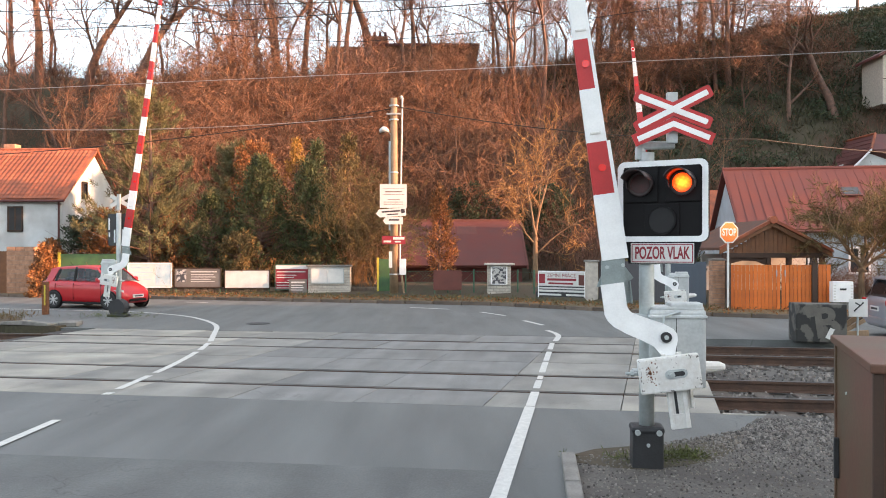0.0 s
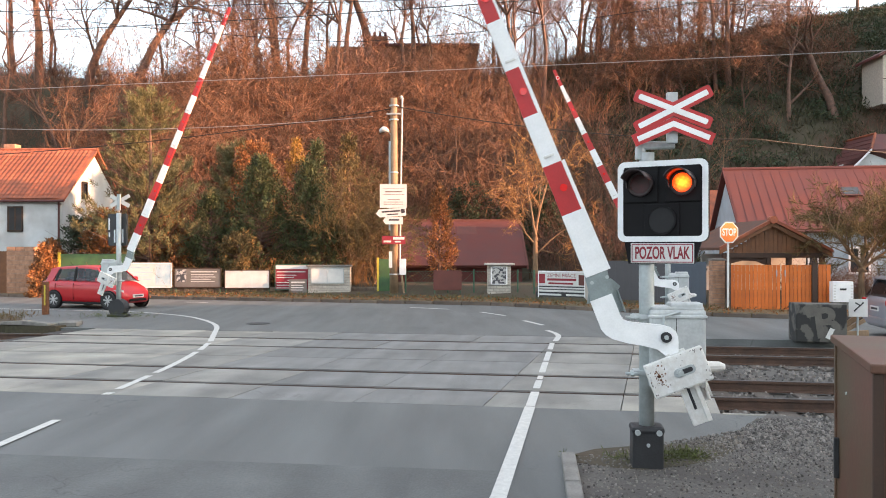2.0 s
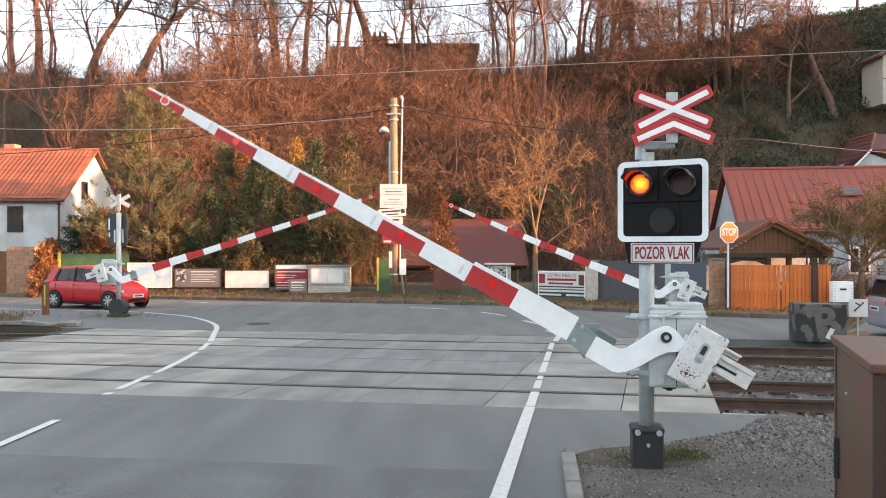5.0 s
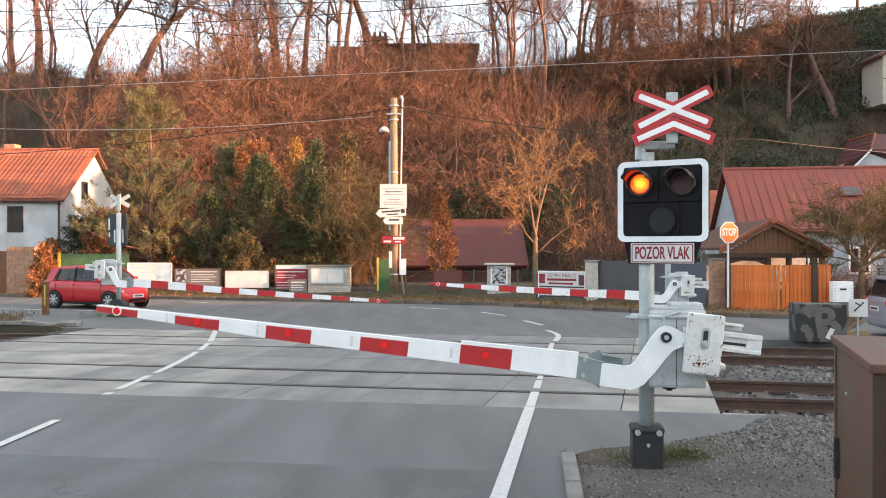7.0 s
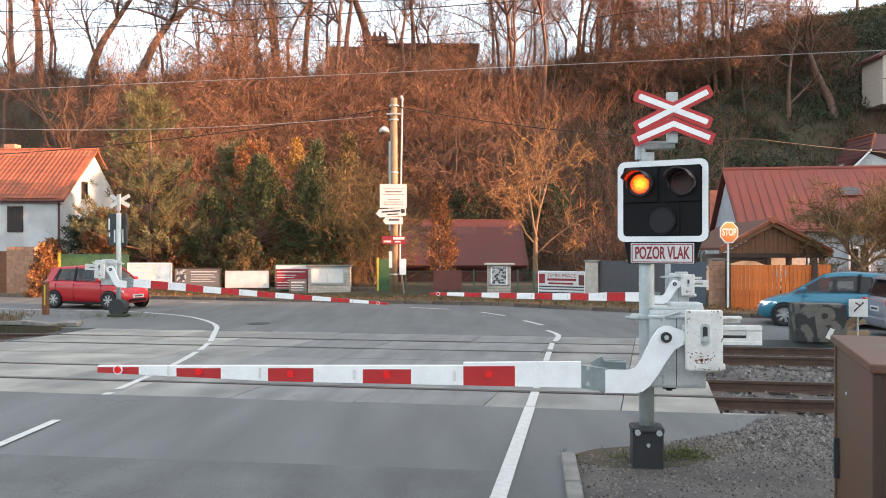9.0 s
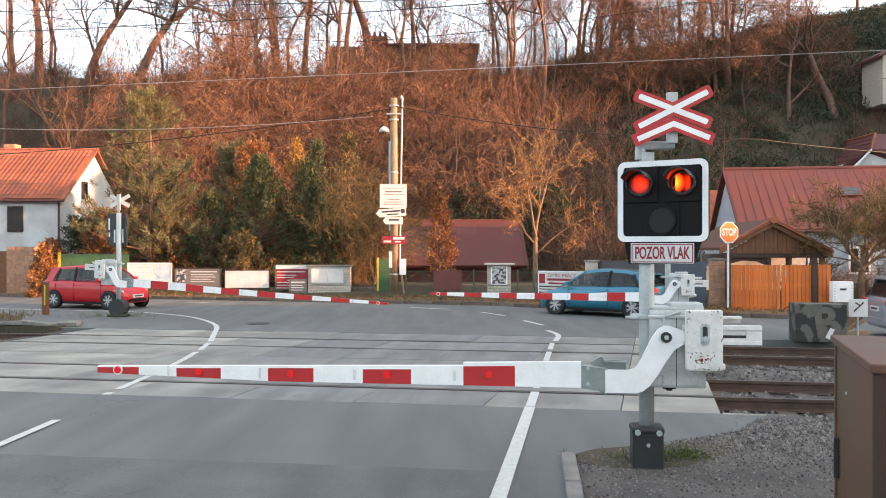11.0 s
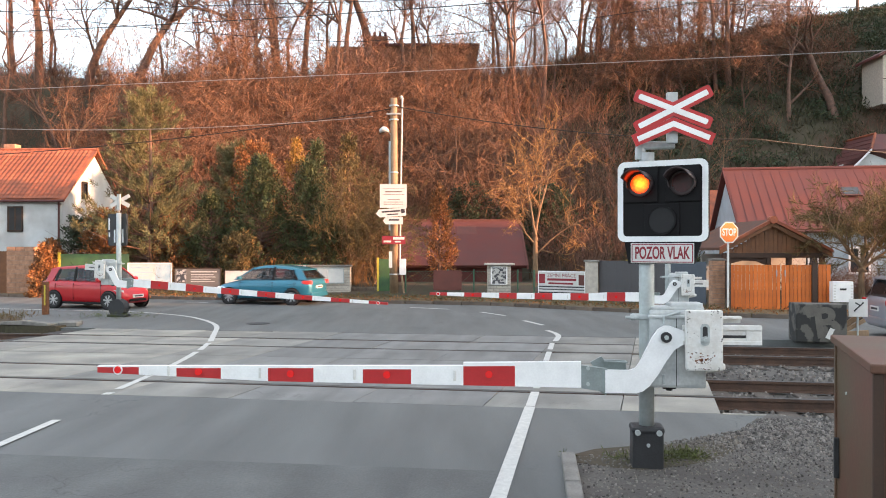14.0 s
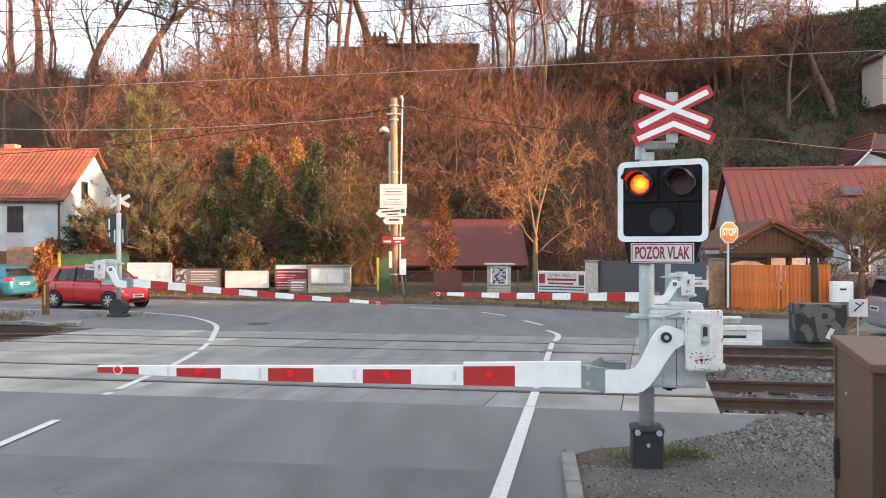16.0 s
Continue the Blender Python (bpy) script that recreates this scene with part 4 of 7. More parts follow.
# ---- cars ----
def car(m, name, label, paint, length, height, width, base, hood, ws, roof0, roof1, rear, belt=0.62, van=False, lights_on=False, drop=0.07):
    """Local x points forward, origin on the ground below the middle. hood, ws, roof0, roof1, rear: x of the profile's bends."""
    ob = thing(name, label, "car", m)
    L, W = length / 2, width / 2
    zb, zbelt, zh = 0.2, belt * height, 0.50 * height
    st = []  # x, half width, bottom, top
    st += [(L, W * 0.55, 0.36, 0.44), (L - 0.05, W * 0.72, 0.24, 0.56), (L - 0.17, W * 0.88, 0.2, zh - 0.06), (L - 0.4, W * 0.96, 0.19, zh + 0.04)]
    st += [(hood, W, 0.19, zbelt - 0.05), (hood - 0.35, W, 0.19, zbelt), (0, W, 0.19, zbelt + 0.015), (rear + 0.9, W, 0.19, zbelt + 0.035), (rear + 0.35, W * 0.985, 0.2, zbelt + 0.05), (-L + 0.12, W * 0.93, 0.22, zbelt + 0.04), (-L + 0.03, W * 0.86, 0.28, zbelt - 0.03), (-L, W * 0.78, 0.34, zbelt - 0.12)]

    def ring(x, w, z0, z1):
        h = z1 - z0
        half = [(0.0, z0), (w * 0.82, z0), (w * 0.96, z0 + 0.10 * h), (w * 0.99, z0 + 0.35 * h), (w, z0 + 0.62 * h), (w * 0.985, z0 + 0.80 * h), (w * 0.93, z0 + 0.93 * h), (w * 0.82, z1 - 0.01 * h), (w * 0.5, z1 + 0.012), (0, z1 + 0.02)]
        return [(x, y, z) for y, z in half] + [(x, -y, z) for y, z in reversed(half[1:-1])]

    body = part("body", Mesh().loft([ring(*s) for s in st]), paint, ob, "", True)
    # cabin: dark glass shell with painted roof and pillars over it
    zr = height

    wb, wt = W * 0.92, W * 0.70
    sidep = [(ws, zbelt - 0.02), (roof0, zr - 0.06), ((roof0 * 0.65 + roof1 * 0.35), zr - 0.015), (roof0 * 0.3 + roof1 * 0.7, zr - 0.015 - drop * 0.3), (roof1, zr - drop), (rear, zbelt + 0.03)]

    def yw(z):
        t = (z - zbelt) / (zr - zbelt)
        return wb + (wt - wb) * max(0, t)

    cabin = Mesh()
    pts = sidep
    n = len(pts)
    v = [(x, yw(z), z) for x, z in pts] + [(x, -yw(z), z) for x, z in pts]
    f = [tuple(range(n)), tuple(range(2 * n - 1, n - 1, -1))]
    f += [(i, n + i, n + i + 1, i + 1) for i in range(n - 1)]
    cabin.add(v, f)
    part("glasshouse", cabin, CAR_GLASS, ob, "dark tinted windows")
    for sx, sy in ((0.1, 0.36), (0.1, -0.36), (-0.85, 0.36), (-0.85, -0.36)):
        part("seat", Mesh().box(sx - 0.09, sx + 0.09, sy - 0.24, sy + 0.24, zbelt - 0.3, zbelt + 0.12, 0.05).box(sx - 0.07, sx + 0.05, sy - 0.12, sy + 0.12, zbelt + 0.14, zbelt + 0.32, 0.04), SEAT, ob, "dark cloth seat with headrest")
    # roof skin and pillars
    rp = [(roof0 + 0.03, zr - 0.07), (roof0 - 0.25, zr - 0.02), ((roof0 * 0.65 + roof1 * 0.35), zr), (roof0 * 0.3 + roof1 * 0.7, zr - drop * 0.3), (roof1 + 0.02, zr - drop * 0.95), (roof1 - 0.14, zr - drop - 0.05)]
    rings = []
    for x, z in rp:
        w = yw(z) + 0.012
        half = [(w + 0.022, z - 0.085), (w + 0.004, z - 0.015), (w * 0.85, z + 0.012), (w * 0.4, z + 0.022), (0, z + 0.025)]
        rings.append([(x, y, zz) for y, zz in half] + [(x, -y, zz) for y, zz in reversed(half[:-1])])
    part("roof", Mesh().loft(rings, closed=False, cap=False), paint, ob, "", True)
    part("rear_spoiler", Mesh().prism([(roof1 + 0.02, zr - drop - 0.05), (roof1 - 0.2, zr - drop - 0.06), (roof1 - 0.2, zr - drop - 0.02), (roof1 + 0.02, zr - drop + 0.02)], -wt * 0.95, wt * 0.95), paint, ob)
    part("aerial", Mesh().tube((roof1 + 0.25, 0, zr - drop * 0.6), (roof1 + 0.1, 0, zr + 0.14), 0.008, n=6), BLACK, ob)

    def pillar(x0, z0, x1, z1, w, mtl=paint, nm="pillar"):
        for s in (1, -1):
            me = Mesh()
            y0, y1 = s * (yw(z0) + 0.014), s * (yw(z1) + 0.014)
            me.add([(x0 - w / 2, y0, z0), (x0 + w / 2, y0, z0), (x1 + w / 2, y1, z1), (x1 - w / 2, y1, z1), (x0 - w / 2, y0 - s * 0.05, z0), (x0 + w / 2, y0 - s * 0.05, z0), (x1 + w / 2, y1 - s * 0.05, z1), (x1 - w / 2, y1 - s * 0.05, z1)],
                   [(0, 1, 2, 3), (0, 4, 5, 1), (1, 5, 6, 2), (3, 2, 6, 7), (0, 3, 7, 4)])
            part(nm, me, mtl, ob)

    pillar(ws + 0.02, zbelt - 0.03, roof0 + 0.02, zr - 0.07, 0.075)
    xm = (ws + rear) / 2 - 0.05
    pillar(xm, zbelt, xm - 0.04, zr - 0.04, 0.09, BLACK)
    pillar(rear + 0.52, zbelt, rear + 0.5 + 0.35 * (roof1 - rear), zr - drop - 0.02, 0.07, BLACK)
    pillar(rear + 0.24, zbelt, roof1 + 0.05, zr - drop - 0.03, 0.32)
    # door seams, sills, bumpers, handles
    for s in (1, -1):
        for x in (xm, ws - 0.25, rear + 0.55):
            part("door_seam", Mesh().box(x - 0.005, x + 0.005, s * (W - 0.03), s * (W + 0.002), 0.32, zbelt - 0.08), BLACK, ob)
        part("sill", Mesh().box(-0.85, 0.85, s * (W - 0.05), s * (W + 0.006), 0.17, 0.25, 0.02), BLACK, ob)
        for x in (xm + 0.18, rear + 0.75):
            part("door_handle", Mesh().box(x - 0.09, x + 0.09, s * W, s * (W + 0.028), zbelt - 0.16, zbelt - 0.13, 0.01), paint, ob)
        part("side_mirror", Mesh().box(ws - 0.34, ws - 0.2, s * (W - 0.02), s * (W + 0.17), zbelt + 0.0, zbelt + 0.13, 0.04), paint, ob)
        part("headlight", Mesh().prism([(L - 0.50, s * W * 0.965), (L - 0.2, s * W * 0.885), (L - 0.10, s * W * 0.72), (L - 0.25, s * W * 0.6), (L - 0.5, s * W * 0.8)], zh - 0.20, zh - 0.075, "z"), HEADLIGHT if lights_on else CHROME, ob, "clear headlight")
        part("tail_light", Mesh().box(-L - 0.005, -L + 0.32, s * W * 0.72, s * (W * 0.955), zbelt - 0.16, zbelt - 0.02, 0.03), TAIL_ON if lights_on else TAIL, ob, "red tail light")
    part("grille", Mesh().box(L - 0.09, L + 0.008, -W * 0.5, W * 0.5, 0.27, 0.37, 0.02), BLACK, ob)
    part("number_plate", Mesh().box(L - 0.02, L + 0.02, -0.26, 0.26, 0.40, 0.51, 0.005), SIGN_WHITE, ob, "white number plate")
    part("plate_bar", Mesh().box(L + 0.019, L + 0.022, -0.2, 0.2, 0.43, 0.48), TEXT_DARK, ob)
    part("number_plate", Mesh().box(-L - 0.015, -L + 0.03, -0.26, 0.26, 0.62, 0.73, 0.005), SIGN_WHITE, ob, "white number plate")
    part("plate_bar", Mesh().box(-L - 0.018, -L - 0.014, -0.2, 0.2, 0.65, 0.70), TEXT_DARK, ob)
    part("rear_bumper", Mesh().box(-L - 0.03, -L + 0.1, -W * 0.85, W * 0.85, 0.3, 0.48, 0.04), BLACK if van else paint, ob)
    r = 0.31
    wheels = []
    for x in (base / 2, -base / 2):
        for s in (1, -1):
            part("wheel_arch", Mesh().disc((x, s * (W - 0.02), r), r + 0.04, 0.046, 32), BLACK, ob)
            w = part("wheel", Mesh().disc((0, 0, 0), 0.06, 0.02, 12), FOOT, ob, m=pose(x, s * (W - 0.05), r))
            ty = Mesh()
            prof = [(0.2, -0.08), (0.29, -0.1), (r, -0.08), (r, 0.08), (0.29, 0.1), (0.2, 0.08)]
            rg = [[(rr * math.cos(a), d, rr * math.sin(a)) for rr, d in prof] for a in [2 * math.pi * i / 28 for i in range(29)]]
            ty.loft(rg, closed=True, cap=False)
            part("tyre", ty, TYRE, w, "", True)
            part("rim_barrel", Mesh().disc((0, s * 0.02, 0), 0.205, 0.1, 28), FOOT, w)
            sp = Mesh().disc((0, s * 0.085, 0), 0.05, 0.02, 16)
            for i in range(7):
                a = 2 * math.pi * i / 7 + 0.3
                c, d = math.cos(a), math.sin(a)
                for b0 in (-0.13, 0.13):
                    c2, d2 = math.cos(a + b0), math.sin(a + b0)
                    sp.add([(0.03 * c - 0.02 * d, s * 0.088, 0.03 * d + 0.02 * c), (0.03 * c + 0.02 * d, s * 0.088, 0.03 * d - 0.02 * c), (0.205 * c2 + 0.011 * d2, s * 0.078, 0.205 * d2 - 0.011 * c2), (0.205 * c2 - 0.011 * d2, s * 0.078, 0.205 * d2 + 0.011 * c2)], [(0, 1, 2, 3)])
            part("rim", sp, RIM, w, "silver alloy rim")
            wheels.append(w)
    return ob, wheels


red_car, _ = car(pose(-12.42, 28.3, 0, 0, 0, -19.7), "hatchback_car", "small red hatchback car waiting on the street", CAR_RED, 3.54, 1.5, 1.64, 2.42, 1.1, 1.12, 0.5, -1.38, -1.72, belt=0.645)
blue_car, blue_wheels = car(pose(40, 14, 0, 0, 0, 160), "hatchback_car", "teal blue hatchback car driving along the street", CAR_BLUE, 4.04, 1.47, 1.76, 2.6, 1.1, 1.1, 0.3, -1.5, -1.96, belt=0.64, lights_on=True, drop=0.12)
silver_car, _ = car(pose(12.45, 18.55, 0.0, 0, 0, TURN), "estate_car", "silver grey car parked beside the painted block", CAR_SILVER, 4.2, 1.5, 1.72, 2.5, 1.1, 1.05, 0.4, -1.75, -2.02)


# ---- vegetation helpers ----
rng = np.random.default_rng(7)


def tubes(segs, sides=3):
    """Tapered tubes for an array of segments: columns p0 (3), p1 (3), r0, r1."""
    s = np.asarray(segs, float)
    p0, p1, r0, r1 = s[:, 0:3], s[:, 3:6], s[:, 6:7], s[:, 7:8]
    d = p1 - p0
    d /= np.linalg.norm(d, axis=1, keepdims=True) + 1e-9
    ref = np.where(np.abs(d[:, 2:3]) > 0.9, np.array([[1.0, 0, 0]]), np.array([[0, 0, 1.0]]))
    a = np.cross(d, ref)
    a /= np.linalg.norm(a, axis=1, keepdims=True) + 1e-9
    b = np.cross(d, a)
    rings = []
    for p, r in ((p0, r0), (p1, r1)):
        for i in range(sides):
            t = 2 * math.pi * i / sides
            rings.append(p + (a * math.cos(t) + b * math.sin(t)) * r)
    v = np.stack(rings, 1).reshape(-1, 3)
    base = (np.arange(len(s)) * 2 * sides)[:, None]
    f = np.concatenate([base + np.array([i, (i + 1) % sides, sides + (i + 1) % sides, sides + i])[None, :] for i in range(sides)], 0)
    return v, f


def raw_np(name, v, f, material, parent=None, smooth=True):
    me = bpy.data.meshes.new(name)
    k = f.shape[1]
    me.vertices.add(len(v))
    me.vertices.foreach_set("co", np.ascontiguousarray(v, dtype=np.float32).ravel())
    me.loops.add(f.size)
    me.loops.foreach_set("vertex_index", np.ascontiguousarray(f, dtype=np.int32).ravel())
    me.polygons.add(len(f))
    me.polygons.foreach_set("loop_start", np.arange(0, f.size, k, dtype=np.int32))
    me.materials.append(material)
    me.update(calc_edges=True)
    me.validate()
    if smooth:
        me.polygons.foreach_set("use_smooth", [True] * len(me.polygons))
    ob = new(name, me)
    if parent is not None:
        ob.parent = parent
    return ob


def grow(seed, height, trunk=0.5, lean=0.06, spread=0.8, levels=4, kids=(5, 5, 5, 4), r=0.22, droop=0.0, twist=0.25, least=0.006):
    """Segments of a bare tree: thick ones for the trunk and limbs, thin ones for the twigs."""
    rr = random.Random(seed)
    thick, thin = [], []

    def branch(p, d, length, rad, lev):
        n = 5 if lev == 0 else (4 if lev < 3 else 3)
        step = length / n
        pts = []
        for i in range(n):
            d = (d + Vector((rr.gauss(0, twist), rr.gauss(0, twist), rr.gauss(0, twist * 0.7) + (0.10 if lev else 0.0) - droop * lev)) * (0.35 if lev == 0 else 0.7)).normalized()
            q = p + d * step
            r0, r1 = rad * (1 - 0.75 * i / n), rad * (1 - 0.75 * (i + 1) / n)
            (thick if lev < 2 else thin).append((*p, *q, r0, max(r1, least)))
            pts.append((q, d.copy(), r1))
            p = q
        if lev + 1 < levels:
            for j in range(kids[lev]):
                lo = trunk if lev == 0 else 0.2
                t = lo + (1 - lo) * (j + rr.random()) / kids[lev]
                i = min(n - 1, int(t * n))
                q, dd, r1 = pts[i]
                ax = dd.orthogonal().normalized()
                ax.rotate(Matrix.Rotation(rr.uniform(0, 6.283), 3, dd))
                nd = (dd * (1 - 0.5 * spread) + ax * spread * rr.uniform(0.7, 1.2) + Vector((0, 0, 0.15))).normalized()
                branch(q, nd, length * rr.uniform(0.38, 0.62), max(r1 * 0.7, least * 1.3), lev + 1)

    branch(Vector((0, 0, -0.2)), Vector((rr.gauss(0, lean), rr.gauss(0, lean), 1)).normalized(), height * 0.82, r, 0)
    return thick, thin


def bare_tree(name, label, seed, height, bark=BARK, twig=TWIG, haze=None, **kw):
    ob = thing(name, label, "tree")
    thick, thin = grow(seed, height, **kw)
    tv, tf = tubes(thick, 7)
    raw_np("trunk", tv, tf, bark, ob)
    cv, cf = tubes(thin, 3)
    raw_np("crown", cv, cf, twig, ob, False)
    if haze:
        twig_haze(ob, [q for q in thin if q[6] < haze[2]] or thin, twig, haze[0], haze[1], seed)
    return ob


def leaves(centres, size, per, flat=0.5, seed=1, aspect=0.5):
    """Small four-cornered leaves scattered round each clump's centre (x, y, z, radius)."""
    g = np.random.default_rng(seed)
    c = np.repeat(np.asarray(centres, float), per, 0)
    n = len(c)
    d = g.normal(size=(n, 3))
    d /= np.linalg.norm(d, axis=1, keepdims=True)
    p = c[:, :3] + d * (c[:, 3:4] * g.random((n, 1)) ** 0.4) * np.array([[1, 1, flat + 0.5]])
    a = g.normal(size=(n, 3)) + d * 0.8
    a /= np.linalg.norm(a, axis=1, keepdims=True)
    b = np.cross(a, g.normal(size=(n, 3)))
    b /= np.linalg.norm(b, axis=1, keepdims=True)
    s = size * g.uniform(0.6, 1.4, (n, 1))
    v = np.stack([p, p + a * s * 0.5 + b * s * aspect * 0.5, p + a * s, p + a * s * 0.5 - b * s * aspect * 0.5], 1).reshape(-1, 3)
    return v, np.arange(4 * n).reshape(n, 4)


def sprays(shoots, per, size, aspect, spread, seed=1, along=0.8):
    """Slim leaves or fine twigs along many shoots; columns: foot (3), direction (3), length."""
    g = np.random.default_rng(seed)
    q = np.repeat(np.asarray(shoots, float), per, 0)
    n = len(q)
    d = q[:, 3:6] / (np.linalg.norm(q[:, 3:6], axis=1, keepdims=True) + 1e-9)
    t = g.random((n, 1))
    p = q[:, :3] + d * q[:, 6:7] * t + g.normal(size=(n, 3)) * spread * (1.05 - 0.85 * t)
    a = d * along + g.normal(size=(n, 3)) * 0.5
    a /= np.linalg.norm(a, axis=1, keepdims=True)
    b = np.cross(a, g.normal(size=(n, 3)))
    b /= np.linalg.norm(b, axis=1, keepdims=True) + 1e-9
    s = size * g.uniform(0.6, 1.4, (n, 1))
    v = np.stack([p, p + a * s * 0.5 + b * s * aspect * 0.5, p + a * s, p + a * s * 0.5 - b * s * aspect * 0.5], 1).reshape(-1, 3)
    return v, np.arange(4 * n).reshape(n, 4)


def leafy(name, label, category, m, height, width, mat_leaf, seed, clumps=90, per=90, size=0.13, shape="cone", bark=BARK, aspect=0.5, base=0.06):
    """An evergreen or shrub: stem, limbs and feathery leaf sprays that turn up at their tips, with gaps."""
    g = np.random.default_rng(seed)
    ob = thing(name, label, category, m)
    seg = [(0, 0, -0.2, 0, 0, height * 0.9, 0.03 + height * 0.014, 0.02)]
    shoots = []
    lobes = g.uniform(0.72, 1.15, 9)
    for i in range(clumps):
        t = g.random() ** 0.85
        a = g.random() * 6.283
        lobe = lobes[int(a / 6.284 * 9)] * (0.85 + 0.3 * g.random())
        if shape == "cone":
            rad = width / 2 * (1 - t) ** 0.8 * (0.45 + 0.7 * g.random())
        elif shape == "column":
            rad = width / 2 * (1 - t ** 2.2) * (0.35 + 0.65 * g.random() ** 0.6) * lobe
        else:
            rad = width / 2 * math.sqrt(max(0.02, 1 - (2 * t - 0.85) ** 2 / 1.4)) * (0.4 + 0.6 * g.random() ** 0.6) * lobe
        z = height * (base + (0.93 - base) * t) * (0.97 + 0.06 * lobe)
        x, y = rad * math.cos(a), rad * math.sin(a)
        seg.append((0, 0, max(0.1, z - 0.4 * rad), x, y, z, 0.02 + 0.01 * height * (1 - t) * 0.5, 0.006))
        L = (0.28 + 0.09 * height ** 0.8) * (0.6 + 0.7 * g.random()) * (1.1 - 0.45 * t)
        out = 0.75 * (1 - t) + 0.15
        shoots.append((x * 0.86, y * 0.86, z - 0.15, math.cos(a) * out + g.normal(0, 0.25), math.sin(a) * out + g.normal(0, 0.25), 0.75 + g.normal(0, 0.3), L))
    v, f = tubes(seg, 5)
    raw_np("trunk", v, f, bark, ob)
    v, f = sprays(shoots, per, size, aspect, 0.11 + 0.012 * height, seed)
    raw_np("crown", v, f, mat_leaf, ob, False)
    return ob


def pine(label, m, height, width, mat_leaf, seed, bark=BARK):
    """An open pine: whorls of rising limbs, each with upright needle shoots."""
    g = np.random.default_rng(seed)
    ob = thing("pine", label, "tree", m)
    seg = [(0, 0, -0.2, 0.05, 0, height * 0.5, 0.16, 0.1), (0.05, 0, height * 0.5, 0, 0.05, height * 0.97, 0.1, 0.02)]
    shoots = [(0, 0.05, height * 0.93, 0, 0, 1, 0.75)]
    z = height * 0.12
    while z < height * 0.95:
        t = z / height
        for k in range(g.integers(4, 7)):
            a = g.random() * 6.283
            reach = width / 2 * min(1.0, 1.25 * (1 - t) ** 0.72) * g.uniform(0.55, 1.1)
            rise = reach * (0.25 + 0.45 * t)
            d = np.array([math.cos(a), math.sin(a), 0])
            p0 = np.array([0, 0, z])
            p1 = p0 + d * reach * 0.55 + np.array([0, 0, rise * 0.35])
            p2 = p0 + d * reach + np.array([0, 0, rise])
            seg += [(*p0, *p1, 0.05 * (1.1 - t), 0.035 * (1.1 - t)), (*p1, *p2, 0.035 * (1.1 - t), 0.012)]
            for j in range(int(4 + reach * 3.2)):
                w = g.uniform(0.3, 1.0)
                q = p0 + (p1 - p0) * (w / 0.55) if w < 0.55 else p1 + (p2 - p1) * ((w - 0.55) / 0.45)
                side = np.array([-d[1], d[0], 0]) * g.normal(0, 0.22 * reach * w)
                q = q + side
                shoots.append((*q, d[0] * 0.5 + g.normal(0, 0.25), d[1] * 0.5 + g.normal(0, 0.25), 0.85, g.uniform(0.3, 0.6)))
        z += g.uniform(0.3, 0.5)
    v, f = tubes(seg, 5)
    raw_np("trunk", v, f, bark, ob)
    v, f = sprays(shoots, 60, 0.18, 0.13, 0.055, seed, 0.7)
    raw_np("crown", v, f, mat_leaf, ob, False)
    return ob


def twig_haze(ob, segs, material, per, size, seed, aspect=0.05, spread=0.12):
    """The finest twigs at the ends of a bare tree's branches."""
    q = np.asarray(segs, float)
    d = q[:, 3:6] - q[:, 0:3]
    L = np.linalg.norm(d, axis=1, keepdims=True)
    v, f = sprays(np.concatenate([q[:, 0:3], d, L], 1), per, size, aspect, spread, seed)
    tagged(raw_np("twiggery", v, f, material, ob, False), kind="stuff")


def brush(name, label, spots, material, seed, stems=22, tall=2.2, rad=0.012, wide=0.7, kind="stuff", twigs=6):
    """Thickets of thin bent stems with side twigs at many spots (x, y)."""
    g = np.random.default_rng(seed)
    sp = np.array([(x, y, ground_z(x, y) - 0.1, k) for x, y, k in spots])
    base = np.repeat(sp, stems, 0)
    n = len(base)
    h = tall * base[:, 3] * g.uniform(0.5, 1.15, n)
    p0 = base[:, :3] + np.stack([g.normal(0, 0.35, n), g.normal(0, 0.35, n), np.zeros(n)], 1)
    lean = np.stack([g.normal(0, wide * 0.45, n), g.normal(0, wide * 0.45, n), np.ones(n)], 1)
    p1 = p0 + lean * (h * 0.55)[:, None]
    p2 = p1 + (lean * 0.7 + np.stack([g.normal(0, wide * 0.6, n), g.normal(0, wide * 0.6, n), np.full(n, 0.1)], 1)) * (h * 0.5)[:, None]
    r = rad * g.uniform(0.5, 1.3, n)[:, None]
    v, f = tubes(np.concatenate([np.concatenate([p0, p1, r, r * 0.75], 1), np.concatenate([p1, p2, r * 0.75, r * 0.35], 1)], 0), 3)
    ln = (h * 0.5)[:, None]
    w, k = sprays(np.concatenate([p1 - (p1 - p0) * 0.4, p2 - p1 + (p1 - p0) * 0.2, ln * 1.5], 1), twigs, tall * 0.2, rad * 1.15 / (tall * 0.2), 0.16 * tall / 2.2, seed + 1, 0.55)
    ob = raw_np(name, np.concatenate([v, w], 0), np.concatenate([f, k + len(v)], 0), material, None, False)
    return tagged(ob, label, "brush", kind=kind)


